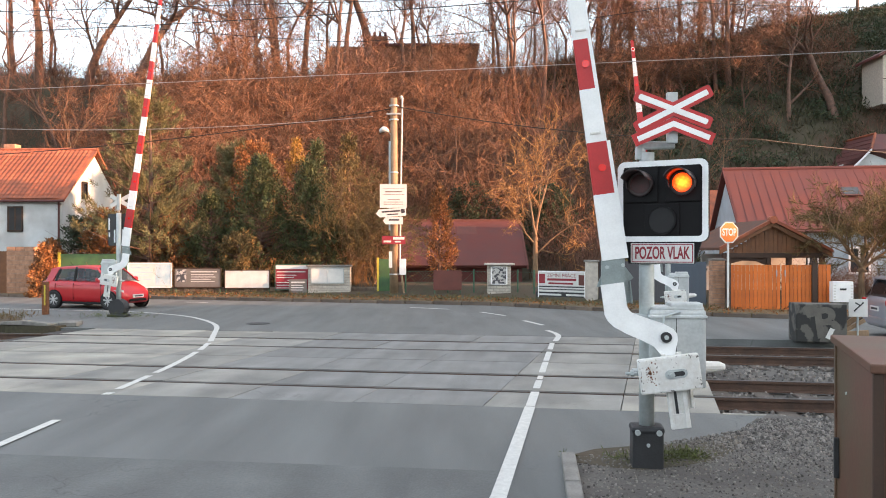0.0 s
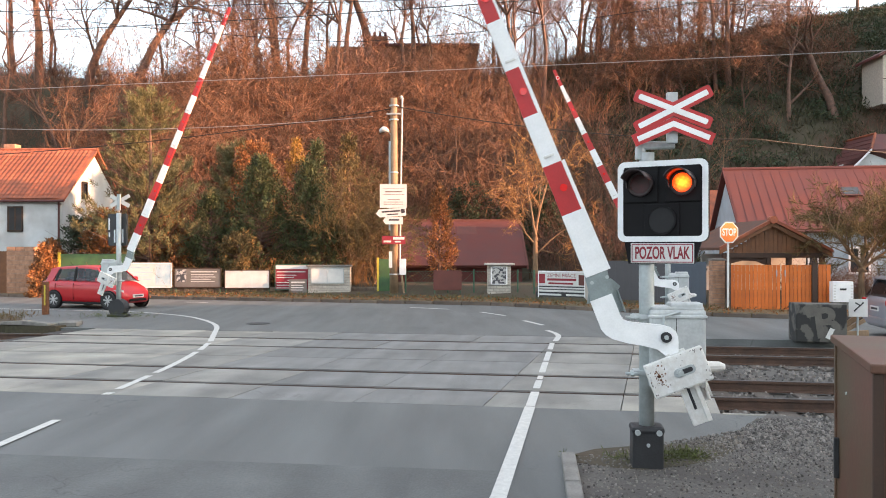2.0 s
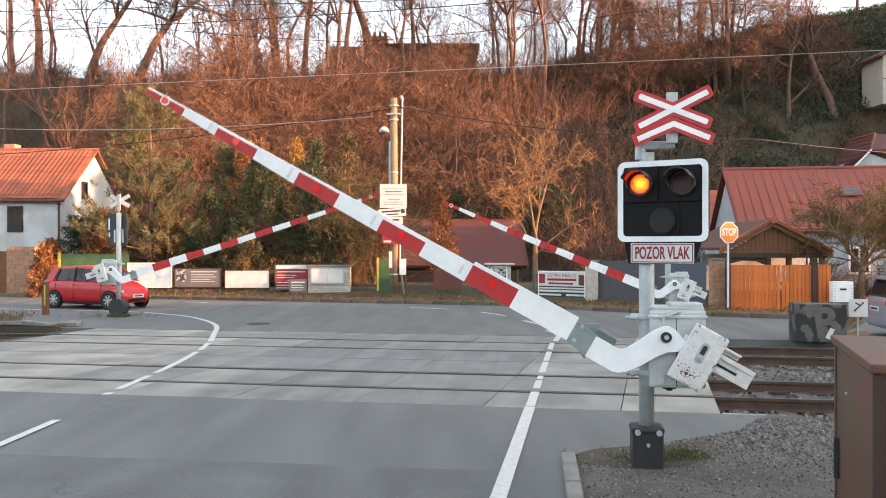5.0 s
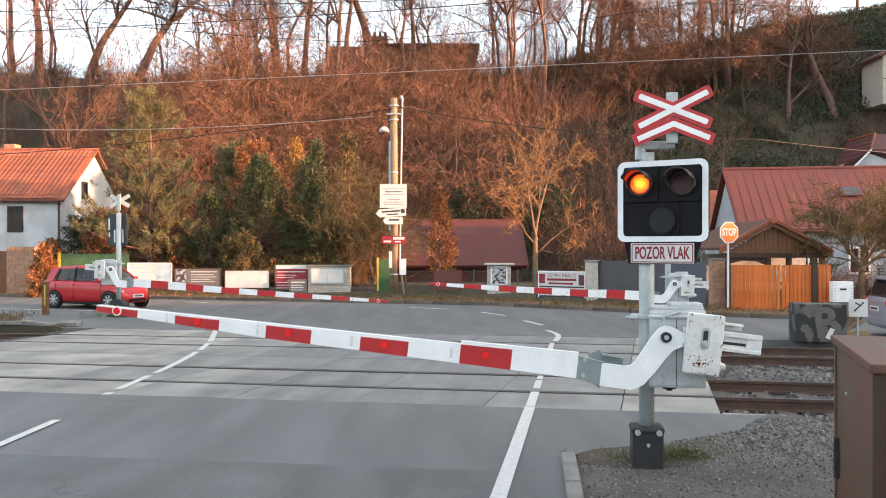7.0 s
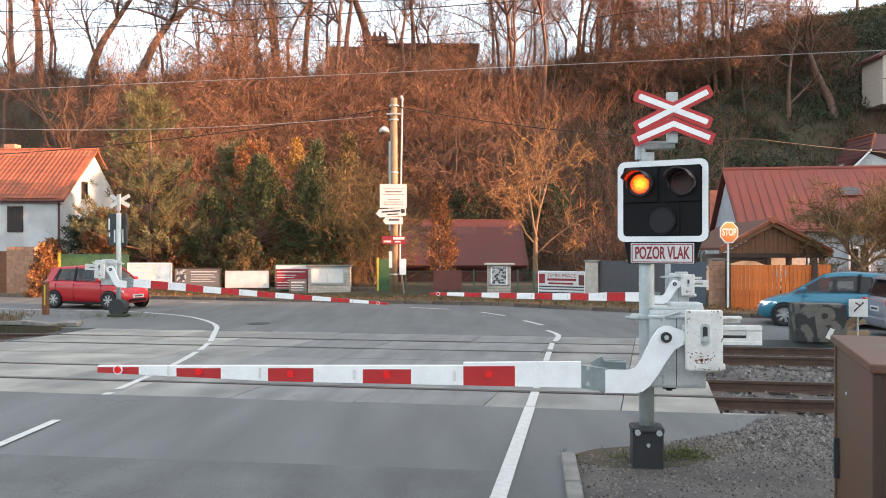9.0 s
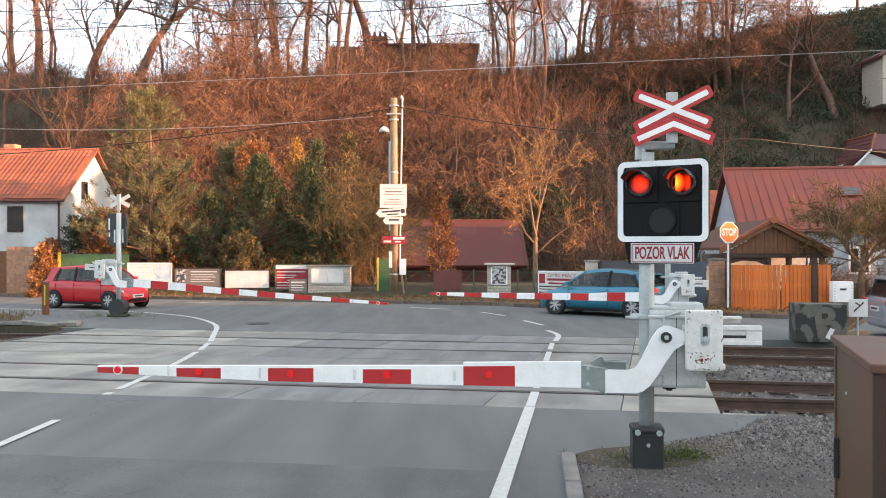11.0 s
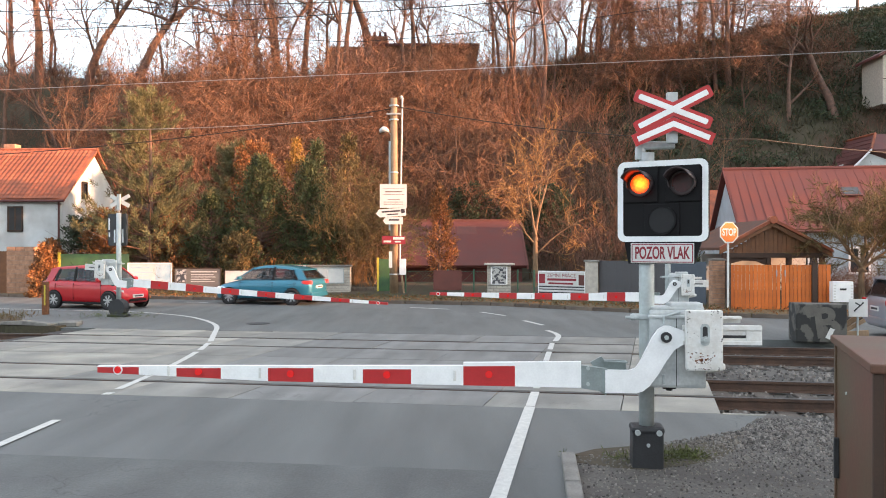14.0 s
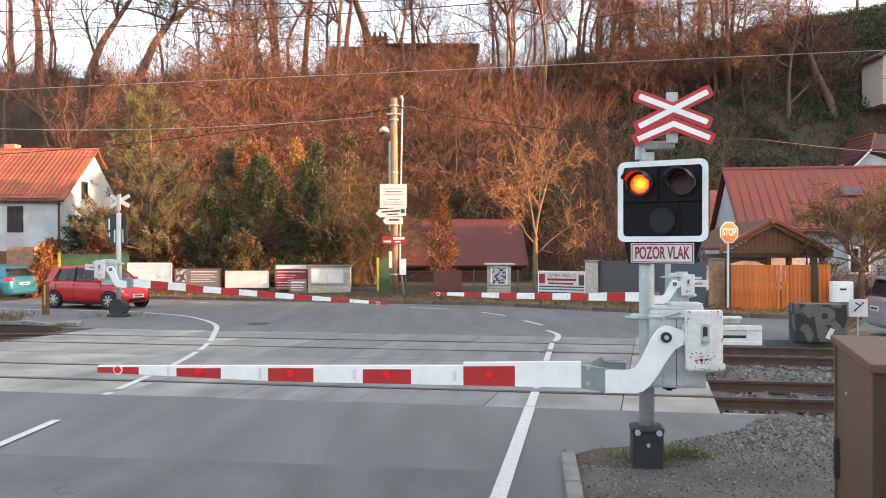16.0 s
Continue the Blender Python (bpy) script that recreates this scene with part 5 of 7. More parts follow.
# ---- houses ----
def plain_window(parent, x, y, z, w, h, axis="y", sgn=-1, frame_mat=WOOD_DARK):
    fr = Mesh()
    if axis == "y":
        win = part("window", Mesh().box(x - w / 2, x + w / 2, y + sgn * 0.01, y + sgn * 0.05, z, z + h), WINDOW, parent, "dark window")
        for a, b, c, d in ((x - w / 2, x + w / 2, z, z + 0.08), (x - w / 2, x + w / 2, z + h - 0.08, z + h), (x - w / 2, x - w / 2 + 0.08, z, z + h), (x + w / 2 - 0.08, x + w / 2, z, z + h), (x - 0.04, x + 0.04, z, z + h)):
            fr.box(a, b, y + sgn * 0.04, y + sgn * 0.08, c, d)
    else:
        win = part("window", Mesh().box(x + sgn * 0.01, x + sgn * 0.05, y - w / 2, y + w / 2, z, z + h), WINDOW, parent, "dark window")
        for a, b, c, d in ((y - w / 2, y + w / 2, z, z + 0.08), (y - w / 2, y + w / 2, z + h - 0.08, z + h), (y - w / 2, y - w / 2 + 0.08, z, z + h), (y + w / 2 - 0.08, y + w / 2, z, z + h)):
            fr.box(x + sgn * 0.04, x + sgn * 0.08, a, b, c, d)
    part("window_frame", fr, frame_mat, win)


def gable_house(name, label, x0, x1, y0, y1, eave, ridge, wall_mat, roof_mat, base=-0.3, over=0.25, ribs=0.0, tiles=False):
    """A house whose ridge runs along x."""
    ob = thing(name, label, "house")
    ym = (y0 + y1) / 2
    part("wall", Mesh().prism([(y0, base), (y1, base), (y1, eave), (ym, ridge - 0.12), (y0, eave)], x0, x1, "x"), wall_mat, ob, "plastered walls")
    sl = (ridge - eave) / (ym - y0)
    yo = y0 - over
    zo = eave - over * sl
    part("roof", Mesh().prism([(yo, zo), (ym, ridge), (2 * ym - yo, zo), (2 * ym - yo, zo + 0.12), (ym, ridge + 0.14), (yo, zo + 0.12)], x0 - over, x1 + over, "x"), roof_mat, ob, "pitched roof")
    if ribs:
        L = math.hypot(ym - yo, ridge - zo)
        ang = math.degrees(math.atan2(ridge - zo, ym - yo))
        rib = Mesh().box(-0.01, 0.01, 0, L, 0.0, 0.012).data("roof_seam", roof_mat)
        x = x0 - over + 0.1
        while x < x1 + over and x < 34:
            part("roof_seam", rib, roof_mat, ob, m=pose(x, yo, zo + 0.13, ang, 0, 0))
            x += ribs
    if tiles:
        L = math.hypot(ym - yo, ridge - zo)
        ang = math.degrees(math.atan2(ridge - zo, ym - yo))
        course = Mesh()
        nx = int((x1 - x0 + 2 * over) / 0.24)
        for i in range(nx):
            a = i * 0.24
            course.add([(a, 0, 0.03), (a + 0.12, 0, 0.065), (a + 0.24, 0, 0.03), (a, 0.36, 0.0), (a + 0.12, 0.36, 0.035), (a + 0.24, 0.36, 0.0)], [(0, 1, 4, 3), (1, 2, 5, 4)])
        cm = course.data("tile_course", roof_mat)
        for j in range(int(L / 0.33)):
            c = j * 0.33
            part("tile_course", cm, roof_mat, ob, m=pose(x0 - over, yo + c * math.cos(radians(ang)), zo + 0.125 + c * math.sin(radians(ang)), ang, 0, 0))
    part("ridge_cap", Mesh().tube((x0 - over, ym, ridge + 0.1), (x1 + over, ym, ridge + 0.1), 0.11, n=10), roof_mat, ob)
    part("gutter", Mesh().tube((x0 - over, yo - 0.06, zo + 0.02), (x1 + over, yo - 0.06, zo + 0.02), 0.06, n=8), ROOF_DARK, ob)
    return ob


h1 = gable_house("house", "white plastered house with an orange tiled roof", -36, -18.75, 38.6, 45.6, 4.62, 7.3, PLASTER, ROOF_TILE, base=0.0, tiles=True)
for x in (-21.0, -22.9, -25.5, -28):
    plain_window(h1, x, 38.6, 2.95, 0.75, 1.25)
plain_window(h1, -18.75, 41.0, 4.7, 0.6, 0.9, "x", 1)
part("chimney", Mesh().box(-23.6, -23.0, 42.2, 42.8, 7.0, 7.75, 0.02), BRICK, h1, "brick chimney")
part("downpipe", Mesh().tube((-18.85, 38.52, 0.3), (-18.85, 38.52, 4.6), 0.05, n=8), ROOF_DARK, h1)

h2 = gable_house("house", "house with a large red seamed metal roof", 13.45, 36, 35.2, 42.2, 3.05, 5.9, PLASTER_BLUE, ROOF_METAL, ribs=0.42)
part("skylight", Mesh().box(-0.45, 0.45, 0, 0.7, 0, 0.08, 0.01), ROOF_DARK, h2, "grey roof window", m=pose(18.55, 36.75, 4.50, 39, 0, 0))
part("skylight_pane", Mesh().box(-0.36, 0.36, 0.08, 0.62, 0.08, 0.09), WINDOW, h2, m=pose(18.55, 36.75, 4.50, 39, 0, 0))
for x in (16.2, 18.3, 20.4):
    plain_window(h2, x, 35.2, 1.0, 0.9, 1.2, frame_mat=WHITE)
h2.matrix_basis = Matrix.Translation((13.4, 35.2, 0)) @ pose(0, 0, 0, 0, 0, -9) @ Matrix.Translation((-13.4, -35.2, 0))
h3 = thing("house", "white house with a dark red hipped roof on the slope", "house")
part("wall", Mesh().box(27.2, 36.8, 54.1, 59.8, 2.5, 6.6), PLASTER, h3, "white plastered walls")
part("gable", Mesh().prism([(27.2, 6.6), (36.8, 6.6), (33.9, 8.9), (29.0 + 0.6, 8.9)], 54.1, 54.3), PLASTER, h3, "white plastered half gable")
ROOF_TOP, ROOF_LOW = 10.25, 6.2
part("roof", Mesh().add([(26.6, 53.7, ROOF_LOW), (26.6, 60.2, ROOF_LOW), (30.6, 60.2, ROOF_TOP), (30.6, 55.6, ROOF_TOP), (29.3, 53.7, 8.93), (37.4, 53.7, ROOF_LOW), (37.4, 60.2, ROOF_LOW), (33.4, 60.2, ROOF_TOP), (33.4, 55.6, ROOF_TOP), (34.7, 53.7, 8.93)], [(0, 4, 3, 2, 1), (5, 6, 7, 8, 9), (4, 9, 8, 3), (3, 8, 7, 2), (1, 2, 7, 6), (0, 1, 6, 5, 9, 4)]), ROOF_DARK, h3, "dark red tiled half-hipped roof")
part("ridge_cap", Mesh().tube((30.6, 55.6, ROOF_TOP + 0.02), (30.6, 60.2, ROOF_TOP + 0.02), 0.1, n=8).tube((30.6, 55.6, ROOF_TOP + 0.02), (29.3, 53.7, 8.95), 0.09, n=8), ROOF_TILE, h3, "pale ridge tiles")
part("barge_board", Mesh().prism([(26.5, 6.1), (29.3, 8.83), (29.3, 8.98), (26.5, 6.25)], 53.62, 53.7), WHITE, h3)
for y in (56.0, 57.4):
    part("skylight", Mesh().box(-0.3, 0.3, 0, 1.3, 0, 0.07), STEEL, h3, "grey roof window", m=pose(28.05, y, 7.62, 0, 0, 90) @ pose(0, 0, 0, -45, 0, 0) @ pose(0, -0.6, 0.03))
for i in range(11):
    z = ROOF_LOW + 0.36 * i + 0.03
    part("tile_course", Mesh().box(-0.02, 0.02, 53.9 + max(0, z - 8.9) * 1.4, 60.1, -0.012, 0.025), ROOF_DARK, h3, m=pose(26.6 + (z - ROOF_LOW) * 4.0 / 4.05, 0, z))
h4 = thing("garden_hut", "pale wooden hut high on the slope", "hut")
part("wall", Mesh().prism([(33.6, 13.2), (37.4, 13.2), (37.4, 17.0), (35.5, 17.9), (33.6, 16.9)], 60, 63), BRICK_WHITE, h4)
part("roof", Mesh().prism([(33.2, 16.75), (35.5, 17.9), (37.8, 16.85), (37.8, 17.05), (35.5, 18.1), (33.2, 16.95)], 59.7, 63.3), ROOF_DARK, h4)
part("window", Mesh().box(34.2, 35.0, 59.95, 60.0, 15.3, 16.4), WINDOW, h4)
part("cladding_seam", Mesh().box(33.6, 37.4, 59.97, 59.99, 15.1, 15.15), WOOD_DARK, h4)
h5 = thing("hilltop_building", "long brown plastered building behind the hilltop trees", "building")
part("wall", Mesh().box(-11.5, 3.4, 79.5, 86, 14, 22.6), mat("brown_plaster", (0.26, 0.14, 0.09), 0.9, var=0.3, scale=0.8), h5)
part("roof", Mesh().box(-7.2, 3.7, 79.2, 86.3, 22.6, 22.85), ROOF_DARK, h5)
part("parapet", Mesh().box(-7.6, -5.6, 79.3, 80.5, 22.6, 23.6), mat("brown_brick", (0.24, 0.12, 0.08), 0.9, var=0.3, scale=2), h5)
for i in range(4):
    part("parapet_tooth", Mesh().box(-7.6 + 0.55 * i, -7.35 + 0.55 * i, 79.3, 80.5, 23.6, 24.0), ROOF_DARK, h5)

h6 = thing("house", "small house with an orange tiled roof behind the metal-roofed house", "house")
part("wall", Mesh().box(15.6, 18.0, 47.0, 51.0, 0.2, 3.0), PLASTER_BLUE, h6, "pale plastered walls")
part("roof", Mesh().prism([(46.6, 2.9), (49.0, 5.6), (51.4, 2.9), (51.4, 3.05), (49.0, 5.78), (46.6, 3.05)], 15.3, 18.3, "x"), ROOF_TILE, h6, "orange tiled roof")

# carport with a boarded gable
cp = thing("carport", "brown wooden carport with a tiled gable roof", "carport")
ap = (11.85, 3.05)
for k, (ex, ez) in enumerate(((9.95, 2.05), (14.0, 1.95))):
    d = 1 if ex > ap[0] else -1
    part("roof_slope", Mesh().prism([ap, (ex, ez), (ex, ez + 0.1), (ap[0], ap[1] + 0.12)], 28.3, 33), CARPORT_TILE, cp)
    part("verge_board", Mesh().prism([(ap[0], ap[1] - 0.14), (ex, ez - 0.14), (ex, ez + 0.02), (ap[0], ap[1] + 0.02)], 28.22, 28.29), WOOD_BROWN, cp)
    part("verge_tile", Mesh().prism([(ap[0], ap[1] + 0.04), (ex, ez + 0.03), (ex, ez + 0.13), (ap[0], ap[1] + 0.16)], 28.15, 28.32), ROOF_TILE, cp)
part("ridge_ball", Mesh().disc((ap[0], 28.25, ap[1] + 0.1), 0.14, 0.3, 12), ROOF_TILE, cp)
bd = 10.35
while bd < 13.5:
    w = 0.16
    t = (ap[0] - bd) / (ap[0] - 9.95) if bd < ap[0] else (bd - ap[0]) / (14.0 - ap[0])
    top_z = ap[1] - t * 1.05 - 0.12
    if top_z > 1.98:
        part("gable_board", Mesh().box(bd, bd + w - 0.012, 28.40, 28.43, 1.95, top_z), WOOD_BROWN, cp)
    bd += w
part("tie_beam", Mesh().box(10.1, 13.9, 28.3, 28.5, 1.78, 1.96, 0.01), WOOD_DARK, cp)
for x in (10.25, 11.75, 12.5, 13.7):
    part("carport_post", Mesh().box(x - 0.08, x + 0.08, 28.32, 28.48, 0.1, 1.8), WOOD_DARK, cp)
part("arch_board", Mesh().prism([(10.3, 1.8), (10.3, 1.55), (10.8, 1.68), (11.3, 1.66), (11.7, 1.5), (11.7, 1.8)], 28.36, 28.40), WOOD_DARK, cp)
tagged(part("garden_wall", Mesh().box(10.4, 14.6, 31.6, 31.7, 0.3, 1.9), PLASTER), "white plastered wall behind the carport", "wall")

# shed with large reddish roof
shed = thing("shed", "reddish brown shed with a low boarded roof", "shed")
part("roof", Mesh().prism([(39.4, 1.15), (43.2, 3.55), (43.2, 3.68), (39.3, 1.28)], -2.6, 4.2, "x"), SHED_RED, shed)
part("wall", Mesh().box(-2.3, 4.0, 39.7, 43.0, 0.2, 1.5), SHED_RED, shed)
part("roof_patch", Mesh().box(0, 1.05, 0, 0.95, 0, 0.015), SHED_PATCH, shed, "paler patch of roofing", m=pose(0.75, 41.85, 2.83, 32.3, 0, 0))
part("eave_board", Mesh().box(-2.65, 4.25, 43.1, 43.25, 3.5, 3.74), SHED_PATCH, shed)
part("barge_board", Mesh().prism([(39.25, 1.1), (43.25, 3.6), (43.25, 3.74), (39.25, 1.3)], 4.2, 4.28, "x"), SHED_PATCH, shed)

# ---- frontage: walls, boards, fence, gates ----
low_wall = thing("garden_wall", "low rough stone wall behind the verge", "wall", kind="structure")
for i in range(52):
    for j in range(2):
        x = -15.6 + 0.27 * i + (0.13 if j else 0)
        if x > -3.0:
            continue
        part("stone", Mesh().box(x, x + random.uniform(0.22, 0.26), 34.62 - random.uniform(0, 0.05), 34.95, 0.05 + j * 0.19, 0.05 + j * 0.19 + 0.175, 0.025), STONE_WALL, low_wall)
part("wall_core", Mesh().box(-15.6, -2.9, 34.68, 34.93, 0, 0.40), STONE_WALL, low_wall)


def board_sign(name, label, x0, x1, z0, z1, y, material, frame_mat=None, posts=True, turn=0.0, category="sign board", thick=0.04):
    """A flat board on two posts; its own frame is centred below the board."""
    cx = (x0 + x1) / 2
    w = x1 - x0
    ob = thing(name, label, category, pose(cx, y, 0, 0, 0, turn))
    bd_ = part("panel", Mesh().box(-w / 2, w / 2, -thick / 2, thick / 2, z0, z1, 0.006), material, ob)
    if frame_mat:
        fr = Mesh()
        for a, b, c, d in ((-w / 2, w / 2, z0, z0 + 0.04), (-w / 2, w / 2, z1 - 0.04, z1), (-w / 2, -w / 2 + 0.04, z0, z1), (w / 2 - 0.04, w / 2, z0, z1)):
            fr.box(a, b, -thick / 2 - 0.015, -thick / 2, c, d)
        part("panel_frame", fr, frame_mat, ob)
    if posts:
        for s in (-1, 1):
            part("board_post", Mesh().tube((s * (w / 2 - 0.05), thick / 2 + 0.03, 0.0), (s * (w / 2 - 0.05), thick / 2 + 0.03, z1), 0.025, n=8), GREEN_STEEL, ob)
    return ob


def bars(ob, rows_, y, material, name="text_bar"):
    for x0, x1, z0, z1 in rows_:
        part(name, Mesh().box(x0, x1, y - 0.004, y + 0.002, z0, z1), material, ob)


b = board_sign("sheet_fence", "green sheet metal fence panel with a yellow post", -17.0, -13.95, 0.3, 1.88, 34.9, GREEN_SHEET, posts=False, category="fence")
part("fence_post", Mesh().box(-1.62, -1.52, -0.06, 0.02, 0.1, 1.95), YELLOW, b)
b = board_sign("sign_board", "white and pale blue printed advertising board", -13.85, -11.9, 0.4, 1.5, 34.5, SIGN_WHITE, WHITE)
part("picture", Mesh().box(0.25, 0.9, -0.024, -0.02, 0.5, 1.42), SIGN_BLUE, b)
bars(b, [(-0.85, 0.0, 1.25, 1.32), (-0.85, 0.1, 1.05, 1.1), (-0.85, -0.05, 0.9, 0.95), (-0.85, 0.05, 0.75, 0.8)], -0.022, SIGN_BLUE)
b = board_sign("sign_board", "grey printed board with a picture and pale text", -11.8, -9.75, 0.4, 1.27, 34.5, SIGN_GREY, WOOD_DARK)
part("picture", Mesh().box(-0.92, -0.5, -0.026, -0.02, 0.65, 1.2), PICTURE, b)
bars(b, [(-0.3, 0.85, 1.08, 1.12), (-0.3, 0.7, 0.96, 0.985), (-0.3, 0.8, 0.86, 0.885), (-0.3, 0.6, 0.76, 0.785), (-0.3, 0.75, 0.66, 0.68)], -0.022, SIGN_WHITE)
b = board_sign("sign_board", "blank weathered white board", -9.6, -7.6, 0.36, 1.19, 34.5, SIGN_WHITE, WOOD_DARK)
b = board_sign("sign_board", "dark red printed board with white lines", -7.38, -5.88, 0.3, 1.43, 34.45, SIGN_RED, GREEN_STEEL)
bars(b, [(-0.7, 0.7, 1.22, 1.38)], -0.022, SIGN_WHITE, "header_bar")
bars(b, [(-0.66, 0.6, 1.08, 1.12), (-0.66, 0.2, 0.94, 0.97), (-0.66, 0.1, 0.84, 0.87), (-0.2, 0.6, 0.72, 0.75), (-0.66, 0.15, 0.62, 0.65), (-0.66, 0.0, 0.5, 0.53), (-0.66, 0.3, 0.38, 0.41)], -0.022, SIGN_WHITE)
b = board_sign("sign_board", "small dark notice leaning before the red board", -6.7, -5.93, 0.19, 0.78, 34.2, SIGN_GREY)
bars(b, [(-0.3, 0.3, 0.62, 0.68), (-0.3, 0.2, 0.5, 0.54), (-0.3, 0.25, 0.4, 0.44), (-0.3, 0.2, 0.3, 0.33)], -0.022, SIGN_WHITE)


def brick_block(ob, x0, x1, y0, y1, z0, z1, material, bh=0.115, bl=0.27):
    """Courses of bricks on the front and the two sides round a core."""
    part("core", Mesh().box(x0 + 0.02, x1 - 0.02, y0 + 0.02, y1 - 0.02, z0, z1), KERB, ob)
    nz = max(1, round((z1 - z0) / bh))
    h = (z1 - z0) / nz
    for j in range(nz):
        nb = max(1, round((x1 - x0) / bl))
        L = (x1 - x0) / nb
        off = 0.5 * L if j % 2 else 0
        cuts = [x0] + [x0 + off + i * L for i in range(nb + 1) if x0 + 0.05 < x0 + off + i * L < x1 - 0.05] + [x1]
        for a, c in zip(cuts, cuts[1:]):
            part("brick", Mesh().box(a + 0.006, c - 0.006, y0, y0 + 0.06, z0 + j * h + 0.006, z0 + (j + 1) * h - 0.006), material, ob)
        part("side_course", Mesh().box(x1 - 0.06, x1 + 0.003, y0 + 0.065, y1, z0 + j * h + 0.006, z0 + (j + 1) * h - 0.006), material, ob)
        part("side_course", Mesh().box(x0 - 0.003, x0 + 0.06, y0 + 0.065, y1, z0 + j * h + 0.006, z0 + (j + 1) * h - 0.006), material, ob)


ms = thing("notice_wall", "whitewashed brick pillar with a framed notice board", "wall")
brick_block(ms, -5.88, -4.05, 34.2, 34.75, 0.05, 1.33, BRICK_WHITE)
part("cap", Mesh().box(-5.95, -3.98, 34.12, 34.8, 1.33, 1.4, 0.015), KERB, ms)
part("notice_panel", Mesh().box(-5.72, -4.33, 34.15, 34.19, 0.62, 1.27, 0.01), SIGN_WHITE, ms, "white notice board")
part("notice_frame", Mesh().box(-5.05, -5.02, 34.135, 34.15, 0.62, 1.27), STEEL, ms)
for x0, x1, z0, z1 in ((-5.75, -4.3, 0.6, 0.64), (-5.75, -4.3, 1.25, 1.29), (-5.75, -5.71, 0.6, 1.29), (-4.34, -4.3, 0.6, 1.29)):
    part("frame_bar", Mesh().box(x0, x1, 34.125, 34.155, z0, z1), STEEL, ms)
ki = thing("notice_kiosk", "small whitewashed brick kiosk with a poster and flat roof", "kiosk")
brick_block(ki, 1.86, 2.82, 32.6, 33.15, 0.1, 1.42, BRICK_WHITE)
part("cap", Mesh().box(1.74, 2.96, 32.45, 33.3, 1.43, 1.51, 0.015), BRICK_WHITE, ki, "flat pale roof slab")
part("poster", Mesh().box(2.03, 2.62, 32.56, 32.59, 0.66, 1.34), PICTURE, ki, "black and white poster")
for x0, x1, z0, z1 in ((1.98, 2.67, 0.62, 0.66), (1.98, 2.67, 1.34, 1.38), (1.98, 2.03, 0.62, 1.38), (2.62, 2.67, 0.62, 1.38)):
    part("poster_frame", Mesh().box(x0, x1, 32.55, 32.6, z0, z1), WHITE, ki)

gg = board_sign("metal_gate", "narrow green sheet metal gate with a yellow edge post", -2.85, -2.25, 0.05, 1.66, 34.3, GREEN_SHEET, posts=False, category="gate")
part("gate_post", Mesh().box(-0.33, -0.25, -0.05, 0.05, 0, 1.72), YELLOW, gg)
bb = board_sign("sign_board", "blank reddish brown board on the fence", -0.4, 0.78, 0.37, 1.2, 33.0, SHED_PATCH)

# wire fence
fence = thing("wire_fence", "green wire mesh fence on thin posts", "fence")
fpts = [(-1.6, 33.6), (0.2, 33.2), (1.3, 33.1), (3.1, 32.6), (3.7, 31.9)]
for x, y in fpts:
    part("fence_post", Mesh().tube((x, y, 0), (x, y, 1.25), 0.035, n=8), GREEN_STEEL, fence)
for (xa, ya), (xb, yb) in zip(fpts, fpts[1:]):
    seg = []
    n = int(math.hypot(xb - xa, yb - ya) / 0.14)
    for i in range(n + 1):
        for sl_ in (1, -1):
            t0, t1 = i / n, (i + sl_ * 7) / n
            if 0 <= t1 <= 1:
                seg.append((xa + (xb - xa) * t0, ya + (yb - ya) * t0, 0.15, xa + (xb - xa) * t1, ya + (yb - ya) * t1, 1.15, 0.006, 0.006))
    for z in (0.15, 0.65, 1.15):
        seg.append((xa, ya, z, xb, yb, z, 0.008, 0.008))
    v, f = tubes(seg, 3)
    raw_np("wire_mesh", v, f, GREEN_STEEL, fence, False)

# banner
bn = board_sign("banner", "white printed banner with red and dark lettering", 3.62, 5.62, 0.14, 1.24, 30.6, SIGN_WHITE, WHITE, turn=-48.0 + 15)
part("picture", Mesh().box(-1.08, -0.7, -0.026, -0.02, 0.75, 1.12), SIGN_RED, bn, "red picture")
part("picture", Mesh().box(0.72, 1.12, -0.026, -0.02, 0.7, 1.1), SHED_PATCH, bn, "brown picture")
bars(bn, [(-1.1, 1.1, 0.2, 0.42)], -0.022, SIGN_DARK, "dark_bar")
bars(bn, [(-0.6, 0.62, 0.86, 0.95), (-0.55, 0.5, 0.72, 0.79)], -0.022, TEXT_RED)
bars(bn, [(-1.05, 1.05, 0.6, 0.65), (-1.05, 1.0, 0.5, 0.54)], -0.022, TEXT_DARK)
bars(bn, [(-1.0, 0.0, 0.28, 0.35), (0.2, 1.0, 0.28, 0.35)], -0.027, SIGN_WHITE, "phone_bar")
letters("lettering", "ZEMNÍ PRÁCE", 0.2, TEXT_RED, bn, pose(0, -0.024, 1.06, 90, 0, 0), 1.2)
bp = thing("gate_pillar", "pale rendered gate pillar with a cap", "pillar")
part("shaft", Mesh().box(5.42, 5.85, 29.6, 30.0, 0, 1.6, 0.02), BRICK_WHITE, bp)
part("cap", Mesh().box(5.38, 5.89, 29.55, 30.05, 1.6, 1.68, 0.02), KERB, bp)


